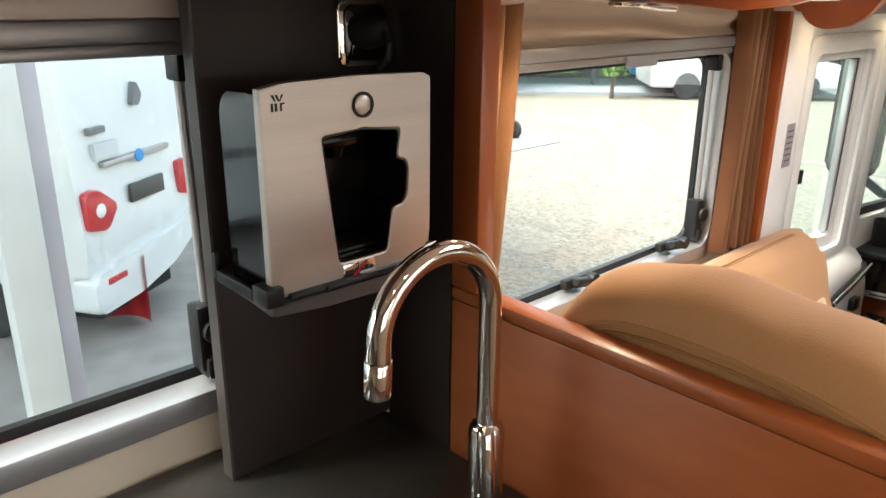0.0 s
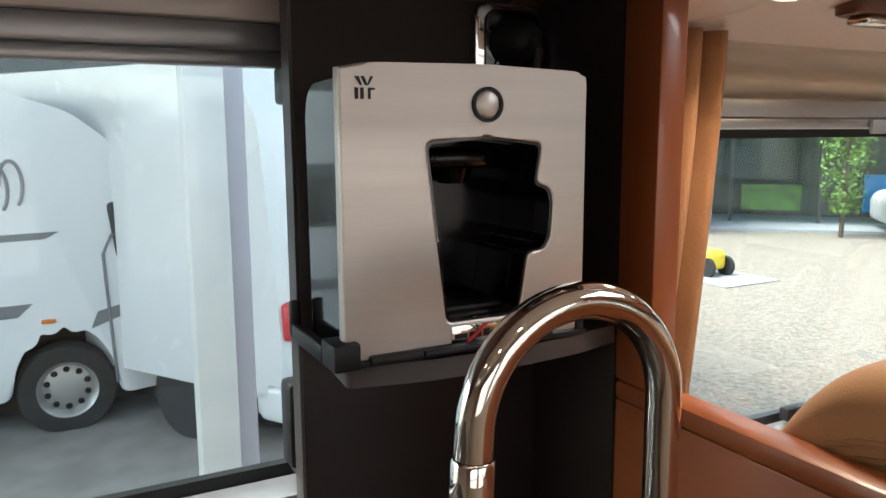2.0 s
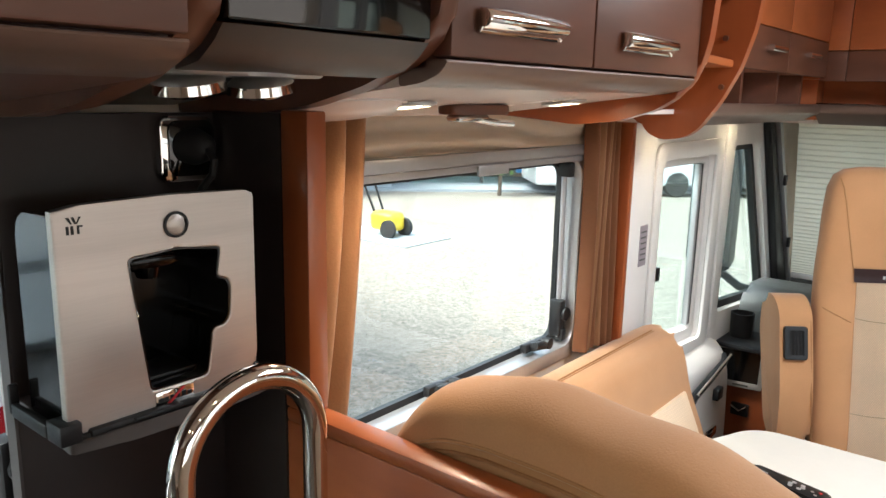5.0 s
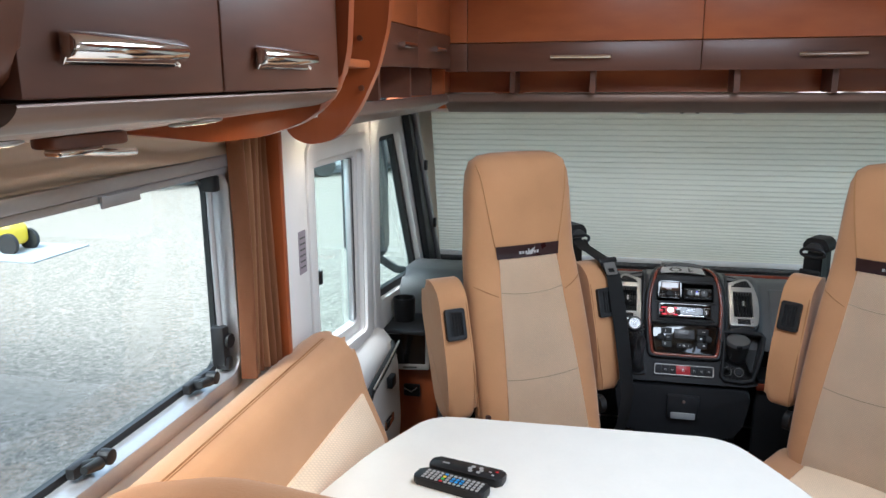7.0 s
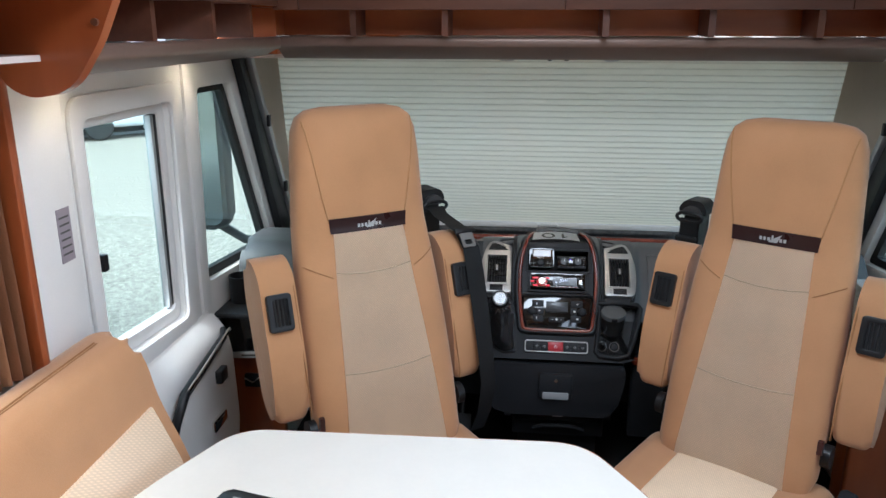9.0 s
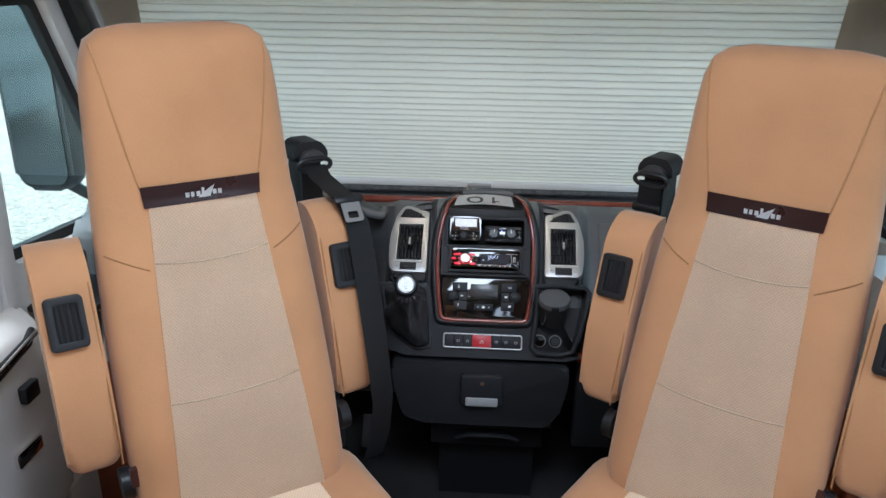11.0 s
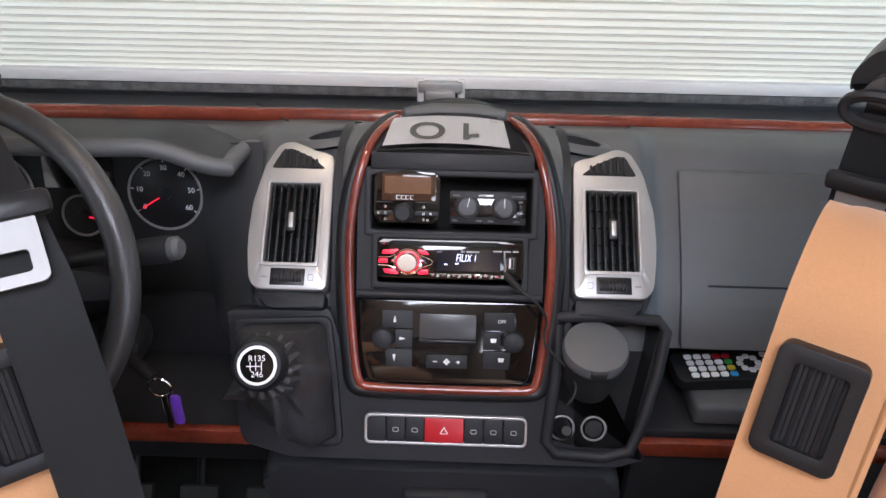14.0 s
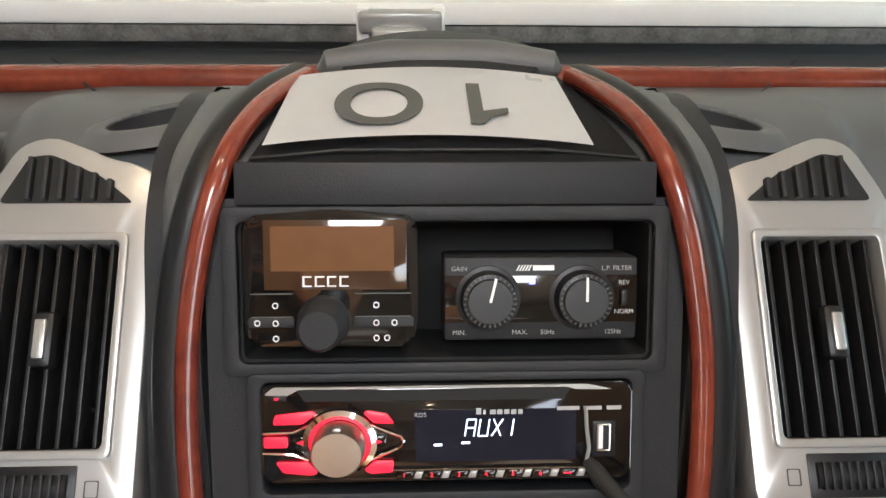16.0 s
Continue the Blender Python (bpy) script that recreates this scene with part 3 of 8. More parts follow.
def coffee_machine():
    c = thing("coffee_machine", "coffee pad machine with brushed steel front on a small shelf", "coffee machine", (-0.93, 0.62, 1.222))
    body = soften([(-0.952, CZ0 + 0.004), (-0.952, CZ1 - 0.026), (-0.938, CZ1 - 0.010), (CX - 0.012, CZ1 - 0.006), (CX - 0.012, CZ0 + 0.004)], 0.005, 3)
    cup = soften([(0.582, 1.379), (0.632, 1.383), (0.681, 1.377), (0.676, 1.346), (0.688, 1.343), (0.692, 1.333), (0.690, 1.304), (0.684, 1.295), (0.669, 1.294), (0.661, 1.246), (0.598, 1.246)], 0.006, 4)
    n = len(cup)
    part("side", prism([(p[0], p[1]) for p in body], CY0 + 0.006, CY0 + 0.02, "y", 0.002), BLACK_GLOSS, c, "gloss black side panel", 15)
    part("side", prism([(p[0], p[1]) for p in body], CY1 - 0.02, CY1 - 0.006, "y", 0.002), BLACK_GLOSS, c, "gloss black side panel")
    part("rear", box(-0.951, -0.945, CY0 + 0.021, CY1 - 0.021, CZ0 + 0.005, CZ1 - 0.035), BLACK, c)
    part("top", box(-0.944, CX - 0.013, CY0 + 0.021, CY1 - 0.021, CZ1 - 0.035, CZ1 - 0.012, 0.006), BLACK_GLOSS, c)
    # steel plate with the cup-shaped opening: outline points matched to the opening by angle
    cy, cz = 0.635, 1.315
    corner = 0.008
    plate = []
    for y, z in cup:
        dy, dz = y - cy, z - cz
        ky = ((CY1 - cy) if dy > 0 else (CY0 - cy)) / dy if abs(dy) > 1e-6 else 1e9
        kz = ((CZ1 - cz) if dz > 0 else (CZ0 - cz)) / dz if abs(dz) > 1e-6 else 1e9
        k = min(ky, kz)
        plate.append([cy + dy * k, cz + dz * k])
    for t in ((CY0, CZ0), (CY0, CZ1), (CY1, CZ0), (CY1, CZ1)):
        j = min(range(n), key=lambda i: (plate[i][0] - t[0]) ** 2 + (plate[i][1] - t[1]) ** 2)
        plate[j] = [t[0] + (corner * 0.3 if t[0] == CY0 else -corner * 0.3), t[1] + (corner * 0.3 if t[1] == CZ0 else -corner * 0.3)]
    plate = [(y, z + 0.003 * (1 - ((y - 0.6185) / 0.104) ** 2) if z > 1.42 else z) for y, z in plate]
    part("front_plate", ring(plate, cup, CX, CX - 0.011, "x", r=0.0018), STEEL, c, "brushed stainless steel front plate", 12)
    part("opening_rim", ring(cup, [((y - cy) * 0.965 + cy, (z - cz) * 0.972 + cz) for y, z in cup], CX - 0.0012, CX - 0.02, "x"), BLACK_GLOSS, c)
    part("niche", ring([((y - cy) * 0.99 + cy, (z - cz) * 0.99 + cz) for y, z in cup], [((y - cy) * 0.95 + cy, (z - cz) * 0.95 + cz) for y, z in cup], CX - 0.0205, CX - 0.070, "x"), NICHE, c)
    part("niche_back", box(CX - 0.075, CX - 0.0705, 0.575, 0.70, 1.235, 1.39), NICHE, c)
    s = part("spout", box(CX - 0.068, CX - 0.03, 0.6, 0.66, 1.358, 1.374, 0.006), NICHE, c)
    part("spout_tip", lathe([(0, 0), (0.012, 0), (0.016, 0.012), (0, 0.012)], 18, None, pose(CX - 0.05, 0.63, 1.346)), NICHE, s)
    part("drip_grate", box(CX - 0.069, CX - 0.021, 0.592, 0.668, 1.2465, 1.252, 0.001), BLACK, c)
    part("button_ring", lathe([(0.0105, 0), (0.0128, 0), (0.0128, 0.003), (0.0105, 0.003)], 32, None, pose(CX - 0.001, 0.632, 1.4055, 0, 90, 0)), BLACK, c)
    part("button", lathe([(0, 0.0035), (0.008, 0.003), (0.0104, 0.0015), (0.0104, 0)], 32, None, pose(CX - 0.001, 0.632, 1.4055, 0, 90, 0)), STEEL, c)
    b = part("badge", box(CX - 0.001, CX + 0.0016, 0.601, 0.643, 1.2285, 1.2435, 0.001), CHROME, c, "small chrome badge")
    for k, (w, h) in enumerate(((0.006, 0.004), (0.0045, 0.004), (0.005, 0.0045), (0.004, 0.006), (0.005, 0.0055), (0.0045, 0.004))):
        part("badge_mark", box(CX + 0.0016, CX + 0.002, 0.6035 + 0.0063 * k, 0.6035 + 0.0063 * k + w, 1.233, 1.233 + h), BLACK, b)
    part("badge_mark", prism([(0.612, 1.2295), (0.616, 1.2295), (0.633, 1.243), (0.629, 1.243)], CX + 0.0021, CX + 0.0024, "x"), RED, b)
    for p in ([(0.529, 1.423), (0.532, 1.423), (0.5345, 1.417), (0.533, 1.417)], [(0.5335, 1.423), (0.536, 1.423), (0.5385, 1.417), (0.5365, 1.417)], [(0.538, 1.417), (0.5405, 1.423), (0.5425, 1.423), (0.539, 1.417)],
              [(0.529, 1.408), (0.529, 1.4155), (0.5315, 1.4155), (0.5315, 1.408)], [(0.533, 1.408), (0.533, 1.4155), (0.5355, 1.4155), (0.5355, 1.408)], [(0.5385, 1.408), (0.5385, 1.4155), (0.5405, 1.4155), (0.5405, 1.408)], [(0.5405, 1.414), (0.5405, 1.4155), (0.5435, 1.4155), (0.5435, 1.414)]):
        part("plate_mark", prism(p, CX, CX + 0.0005, "x"), BLACK, c)
    # tray that grips the machine's foot
    t = part("tray", box(-0.962, CX + 0.004, CY0 - 0.004, CY1 + 0.002, CZ0 - 0.0015, CZ0 + 0.003, 0.001), BLACK, c)
    part("tray_rim", box(CX - 0.02, CX + 0.008, CY0 - 0.008, CY0 + 0.012, CZ0 - 0.0016, CZ0 + 0.018, 0.002), BLACK, t)
    part("tray_rim", box(-0.962, CX - 0.021, CY0 - 0.008, CY0 - 0.001, CZ0 - 0.0016, CZ0 + 0.012, 0.002), BLACK, t)
    part("tray_rim", box(-0.968, -0.962, CY0 - 0.008, CY0 + 0.001, CZ0, CZ0 + 0.03, 0.002), BLACK, t)
    part("tray_rim", box(CX - 0.012, CX + 0.002, CY1 - 0.006, CY1 + 0.002, CZ0 - 0.0016, CZ0 + 0.02, 0.002), BLACK, t)
    part("drawer_lip", box(CX - 0.004, CX + 0.007, 0.535, 0.69, CZ0 - 0.001, CZ0 + 0.006, 0.002), BLACK, t)
    part("drawer_grip", box(CX + 0.0, CX + 0.011, 0.575, 0.625, CZ0 + 0.001, CZ0 + 0.006, 0.002), BLACK, t)


coffee_machine()
shelf = soften([(-1.0095, 0.5305), (-0.93, 0.527), (-0.878, 0.5225), (-0.866, 0.58), (-0.863, 0.65), (-0.87, 0.72), (-0.882, 0.7725), (-1.0095, 0.7725)], 0.006, 3)
ws = thing("wall_shelf", "small dark shelf with a bowed grey front edge", "shelf", (-0.94, 0.65, 1.2045))
part("board", prism([((x + 0.94) * 0.985 - 0.94, (y - 0.65) * 0.99 + 0.65) for x, y in shelf], 1.2055, 1.2207, "z"), DARK_PANEL, ws)
part("edge_band", ring(shelf, [((x + 0.94) * 0.984 - 0.94, (y - 0.65) * 0.989 + 0.65) for x, y in shelf], 1.2045, 1.2205, "z"), GREY_EDGE, ws)


def wall_socket():
    s = thing("wall_socket", "chrome-framed wall socket with a black plug and cord", "socket", (-1.008, 0.7, 1.45))
    part("frame", prism(rounded(0.698, 0.768, 1.428, 1.502, 0.012), -1.0095, -0.999, "x", 0.003), CHROME, s)
    part("face", prism(rounded(0.707, 0.766, 1.434, 1.497, 0.012), -0.9988, -0.9965, "x", 0.001), BLACK_GLOSS, s)
    p = part("plug", lathe([(0, 0), (0.02, 0), (0.021, 0.012), (0.016, 0.03), (0.009, 0.038), (0, 0.04)], 20, None, pose(-0.9965, 0.732, 1.468, 0, 90, 0)), RUBBER, s, "black plug")
    part("cord", tube([(-0.958, 0.732, 1.466), (-0.945, 0.730, 1.455), (-0.945, 0.727, 1.44), (-0.962, 0.725, 1.424), (-0.985, 0.725, 1.40), (-0.996, 0.725, 1.3), (-0.998, 0.725, 1.24)], 0.0045, 8), RUBBER, p)


wall_socket()


def spot_cluster():
    s = thing("under_cabinet_lamp", "twin silver spotlight fitting under the extractor unit", "lamp", (-0.78, 0.64, 1.55))
    part("housing", prism(soften([(-0.86, 0.56), (-0.74, 0.56), (-0.73, 0.64), (-0.745, 0.72), (-0.85, 0.715), (-0.87, 0.63)], 0.02, 3), 1.5435, 1.553, "z", 0.004), SILVER, s)
    for yy in (0.602, 0.675):
        a = part("lamp_head", lathe([(0, 0), (0.022, 0.0), (0.03, -0.006), (0.031, -0.014), (0.022, -0.016), (0, -0.012)], 24, None, pose(-0.79, yy, 1.545, 10, 6, 0)), CHROME, s)
        part("lens", lathe([(0, -0.0165), (0.018, -0.0185), (0.02, -0.0165)], 20, None, pose(-0.79, yy, 1.545, 10, 6, 0)), BLACK_GLOSS, a)


spot_cluster()

# ---- lounge ----
def sloped(x, y, dz=0.0):
    """A place on the sloping soffit."""
    return pose(x, y, 1.494 + (x + 1.089) * 0.126 + dz, 0, -7.2, 0)


def round_lamp(x, y, z, r, name="ceiling_spot", watt=4.0, m=None):
    """A recessed warm spot with a pale ring, lit."""
    s = thing(name, "small round recessed spotlight, lit warm white", "lamp", (x, y, z), group="recessed spots")
    m = m or pose(x, y, z)
    part("bezel", lathe([(r * 0.72, 0), (r, -0.001), (r * 0.98, -0.004), (r * 0.75, -0.006), (r * 0.72, -0.003)], 28, None, m), SILVER, s)
    part("lens", lathe([(0, -0.0045), (r * 0.5, -0.0042), (r * 0.715, -0.003), (r * 0.715, -0.0005), (0, -0.0005)], 24, None, m), LAMP_ON, s)
    la = new("spot_light", bpy.data.lights.new("spot_light", "SPOT"))
    la.data.energy, la.data.color, la.data.spot_size, la.data.spot_blend, la.data.shadow_soft_size = watt, (1.0, 0.8, 0.56), radians(130), 0.8, 0.03
    la.parent = s
    la.matrix_basis = pose(0, 0, -0.012)
    return s


for lx, ly in ((0.12, 0.42), (0.12, -0.05), (-0.22, -0.55), (0.42, -0.55)):
    round_lamp(lx, ly, 1.98, 0.034, watt=1.6)
round_lamp(-0.885, 0.985, 1.5197, 0.036, watt=1.5, m=sloped(-0.885, 0.985))
round_lamp(-0.84, 1.30, 1.5254, 0.036, watt=1.5, m=sloped(-0.84, 1.30))


def speaker(x, y):
    s = thing("ceiling_loudspeaker", "flat round pale loudspeaker cover under the cupboards", "loudspeaker", (x, y, 1.494 + (x + 1.089) * 0.126))
    part("cover", lathe([(0, -0.016), (0.05, -0.0155), (0.078, -0.012), (0.088, -0.003), (0.089, 0), (0, 0)], 36, None, sloped(x, y)), SOFFIT, s)
    part("rim", lathe([(0.086, -0.002), (0.094, -0.002), (0.094, 0.0), (0.086, 0.0)], 36, None, sloped(x, y)), WHITE_PLASTIC, s)


speaker(-0.925, 0.885)


def reading_lamp():
    r = thing("reading_lamp", "folding chrome and brown reading lamp under the cupboards", "lamp", (-0.9, 1.16, 1.5175))
    part("base", prism(soften([(-0.93, 1.09), (-0.89, 1.085), (-0.87, 1.2), (-0.91, 1.21)], 0.015, 4), 1.504, 1.5185, "z", 0.003), WALNUT, r)
    h = part("lamp_head", box(-0.918, -0.892, 1.10, 1.175, 1.494, 1.5035, 0.004, 2, None), CHROME, r)
    part("arm", tube([(-0.9, 1.14, 1.498), (-0.892, 1.19, 1.492), (-0.885, 1.225, 1.49)], 0.005, 10), CHROME, h)


reading_lamp()

# open corner shelf and the hanging bracket board
B2 = soften([(-1.08, 1.52), (-0.985, 1.492), (-0.962, 1.456), (-0.925, 1.441), (-0.875, 1.449), (-0.845, 1.468), (-0.80, 1.53), (-0.765, 1.6), (-0.742, 1.68), (-0.728, 1.8), (-0.72, 1.975), (-1.08, 1.975)], 0.02, 4)
solid("bracket_board", prism(B2, 1.888, 1.912, "y", 0.007, 3), CHERRY, "curved cherry wood bracket board beside the cab", "cabinet panel", "")
cs = thing("corner_shelf", "open cherry wood corner shelf between two curved boards", "shelf", (-0.9, 1.65, 1.5))
part("back", box(-1.08, -1.06, 1.433, 1.886, 1.513, 1.97), CHERRY_FLAT, cs)
for z in (1.60, 1.74, 1.88):
    part("shelf", prism([(-1.058, 1.433), (-0.72, 1.433), (-0.78, 1.886), (-1.058, 1.886)], z, z + 0.016, "z", 0.004), CHERRY_FLAT, cs)
for z in (1.56, 1.66):
    part("peg", tube([(-0.80, 1.882, z), (-0.80, 1.887, z)], 0.006, 10), WALNUT, cs)

# window blinds and curtains
def window_blind(name, y0, y1, ztop, zbot, label, flat=False):
    b = thing(name, label, "blind", (-1.06, (y0 + y1) / 2, zbot))
    if flat:
        part("cassette", box(-1.086, -1.064, y0, y1, zbot + 0.0205, ztop, 0.005), SOFFIT, b, "satin cream blind cassette")
    else:
        part("cloth", sheet(lambda u, v: (-1.078 + 0.012 * math.sin(v * 9 + 2 * math.sin(u * 5)) * (0.4 + 0.6 * v), y0 + (y1 - y0) * u, ztop + (zbot + 0.022 - ztop) * v + 0.004 * math.sin(u * 14) * math.sin(v * math.pi)), 40, 14, 0.002), SHADE, b)
    r = part("rail", box(-1.086, -1.068, y0, y1, zbot - 0.004, zbot + 0.02, 0.004), ALU, b, "grey aluminium blind rail")
    part("rail_lip", box(-1.088, -1.072, y0, y1, zbot - 0.018, zbot - 0.0045, 0.003), ALU, r)
    yc = y0 + (y1 - y0) * 0.52
    part("tab", box(-1.07, -1.064, yc - 0.05, yc + 0.05, zbot - 0.026, zbot - 0.006, 0.002), ALU, r)
    part("pull", lathe([(0, 0), (0.032, 0), (0.03, 0.006), (0, 0.008)], 20, None, Matrix.Diagonal((1, 1, 0.6, 1)) @ pose(-1.068, yc - 0.0, zbot + 0.022, 0, 90, 0)), SHADE, r)


window_blind("window_blind", 1.0, 1.84, 1.497, 1.407, "gathered cream roller blind with a grey rail")
window_blind("kitchen_blind", -0.74, 0.62, 1.507, 1.462, "cream roller blind with a grey rail above the kitchen window", True)


def curtain(y0, y1, z0, z1, x, folds, mat, label, sway=0.0, stripes=None):
    c = thing("curtain", label, "curtain", (x, (y0 + y1) / 2, z0), group="window curtains")
    n = folds
    for k in range(n):
        a, b = y0 + (y1 - y0) * k / n, y0 + (y1 - y0) * (k + 1) / n

        def f(u, v, a=a, b=b, k=k):
            bulge = math.sin(u * math.pi) ** 0.8 * 0.034
            drift = sway * v * v
            return (x + bulge + 0.006 * math.sin(v * 3 + k), a + (b - a) * u + drift, z1 + (z0 - z1) * v)
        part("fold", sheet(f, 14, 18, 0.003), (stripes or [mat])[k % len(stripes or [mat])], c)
    return c


curtain(0.875, 1.05, 0.95, 1.497, -1.045, 4, CURTAIN_TAN, "tan and brown curtain drawn aside next to the divider", -0.05, [CURTAIN_TAN])
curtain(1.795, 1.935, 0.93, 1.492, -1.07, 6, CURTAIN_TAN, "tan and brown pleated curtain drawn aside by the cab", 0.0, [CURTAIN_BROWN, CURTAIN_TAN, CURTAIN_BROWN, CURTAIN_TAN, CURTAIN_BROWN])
solid("trim_post", box(-1.075, -1.02, 1.945, 1.968, 0.9, 1.497, 0.006), CHERRY, "narrow upright cherry wood strip at the cab")

# seats of the lounge
def seatback(s):
    # crown outline in x, swept through a rounded depth
    def top(x):
        if x > -0.62:
            return 1.243 - 0.09 * max(0, (x + 0.56) / 0.32) ** 2
        t = min(1, (-0.62 - x) / 0.2)
        return 1.243 - 0.018 * t - 0.282 * t ** 3.6
    bm = bmesh.new()
    xs = [-0.80 + 0.02 * k for k in range(0, 29)]
    def f(u, v):
        x = -0.80 + 0.56 * u
        a = math.pi * v
        y = 0.868 - 0.062 * math.cos(a)
        return (x, y, top(x) - 0.055 + 0.055 * math.sin(a) ** 0.6 + 0.004 * math.sin(x * 40) * math.sin(a))
    part("cover", sheet(f, 60, 14, 0, bm), TAN, s)
    # rear face in a darker tan than the cover
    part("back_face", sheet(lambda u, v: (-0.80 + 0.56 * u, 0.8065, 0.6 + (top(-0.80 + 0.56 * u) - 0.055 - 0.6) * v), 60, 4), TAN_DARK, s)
    part("front_face", sheet(lambda u, v: (-0.80 + 0.56 * u, 0.93 + 0.03 * (1 - v), 0.45 + (top(-0.80 + 0.56 * u) - 0.055 - 0.45) * v), 60, 4), TAN, s)
    part("end", sheet(lambda u, v: (-0.24, 0.8065 + 0.1235 * u, 0.45 + (top(-0.24) - 0.055 - 0.45) * v), 3, 6), TAN, s)
    for dz in (0.0, 0.012):
        part("seam", tube([(x, 0.8075 - 0.002, top(x) - 0.052 - dz) for x in xs], 0.0022, 6), SEAM if dz else TAN_DARK, s)


SIDE = [(-1.075, 0.42), (-1.075, 0.875), (-1.05, 0.922), (-1.0, 0.945), (-0.955, 0.945), (-0.92, 0.92), (-0.90, 0.87), (-0.885, 0.80), (-0.835, 0.68)]
sofa = thing("corner_sofa", "tan microfibre corner sofa with beige woven backrest behind the table", "sofa", (-0.75, 1.4, 0))
sb = sofa
part("backrest", prism(soften(SIDE + [(-0.782, 0.5), (-0.77, 0.42)], 0.03, 3), 0.95, 2.10, "y", 0.026, 5), TAN, sb)
part("woven_front", prism([(-0.775, 0.43), (-0.766, 0.43), (-0.776, 0.5), (-0.828, 0.683), (-0.877, 0.798), (-0.889, 0.80), (-0.842, 0.676), (-0.79, 0.495)], 1.0, 2.06, "y", 0.002), MESH, sb)
part("seam", tube([(-0.975, y, 0.9455) for y in (1.0, 1.2, 1.5, 1.8, 2.04)], 0.002, 6), SEAM, sb)
part("seam", tube([(-0.968, y, 0.9455) for y in (1.0, 1.2, 1.5, 1.8, 2.04)], 0.001, 6), SEAM, sb)
bench = sofa
part("base", box(-1.08, -0.5, 0.96, 2.0, 0.0, 0.3, 0.004), CHERRY_FLAT, bench)
part("seat_cushion", box(-1.07, -0.42, 0.96, 2.04, 0.301, 0.43, 0.04, 4), TAN, bench)


seatback(sofa)


def table():
    t = thing("table", "pale cream table with rounded corners and cherry wood edge", "table", (-0.32, 1.6, 0))
    out = soften([(-0.87, 1.2), (-0.86, 1.62), (-0.80, 1.86), (-0.705, 2.085), (0.005, 2.105), (0.10, 1.95), (0.165, 1.82), (0.19, 1.6), (0.17, 1.2)], 0.07, 8)
    part("tabletop", prism(out, 0.724, 0.745, "z", 0.002), TABLE_TOP, t)
    part("edge_band", ring([((x + 0.34) * 1.006 - 0.34, (y - 1.6) * 1.01 + 1.6) for x, y in out], [((x + 0.34) * 0.995 - 0.34, (y - 1.6) * 0.995 + 1.6) for x, y in out], 0.722, 0.7425, "z"), CHERRY_FLAT, t)
    part("column", lathe([(0, 0), (0.2, 0), (0.2, 0.012), (0.05, 0.03), (0.04, 0.06), (0.04, 0.72), (0, 0.72)], 24, None, pose(-0.34, 1.55, 0.0)), SILVER, t)


table()


def remote(name, m, L, W, keys, label, body=BLACK):
    r = thing(name, label, "remote control", (0, 0, 0))
    part("case", prism(rounded(-L / 2, L / 2, -W / 2, W / 2, 0.012), 0, 0.017, "z", 0.004), body, r)
    for x, y, w, h, mt in keys:
        part("key", prism(rounded(x - w / 2, x + w / 2, y - h / 2, y + h / 2, min(w, h) * 0.3, 2), 0.0165, 0.0185, "z"), mt, r)
    r.matrix_basis = m
    return r


BLUE = material("blue plastic key", (0.03, 0.25, 0.6), 0.4, vary=0.03, bump=0)
GREENK = material("green plastic key", (0.05, 0.4, 0.08), 0.4, vary=0.03, bump=0)
YELLOWK = material("yellow plastic key", (0.7, 0.5, 0.03), 0.4, vary=0.03, bump=0)
GREYK = material("grey rubber key", (0.35, 0.35, 0.35), 0.6, vary=0.05, bump=0)
keys1 = [(0.02 + 0.013 * math.cos(a), 0.013 * math.sin(a), 0.009, 0.007, GREYK) for a in (radians(d) for d in (0, 45, 135, 180, 225, 315))] + [(0.066, 0.008, 0.007, 0.005, RED), (0.062, -0.008, 0.006, 0.004, GREYK), (0.052, 0.002, 0.006, 0.004, GREYK), (-0.05, 0, 0.016, 0.004, GREYK)]
keys2 = [(-0.06 + 0.0105 * i, -0.014 + 0.0095 * j, 0.007, 0.006, (RED, GREENK, YELLOWK, BLUE)[j] if i == 4 else (BLUE if i in (6, 7, 8) and j in (1, 2) else GREYK)) for i in range(13) for j in range(4)]
remote("remote_control", pose(-0.562, 1.812, 0.7455, 0, 0, -13), 0.17, 0.046, keys1, "slim black remote control lying on the table")
remote("remote_control", pose(-0.585, 1.755, 0.7455, 0, 0, -16), 0.165, 0.048, keys2, "black remote control with blue keys lying on the table")

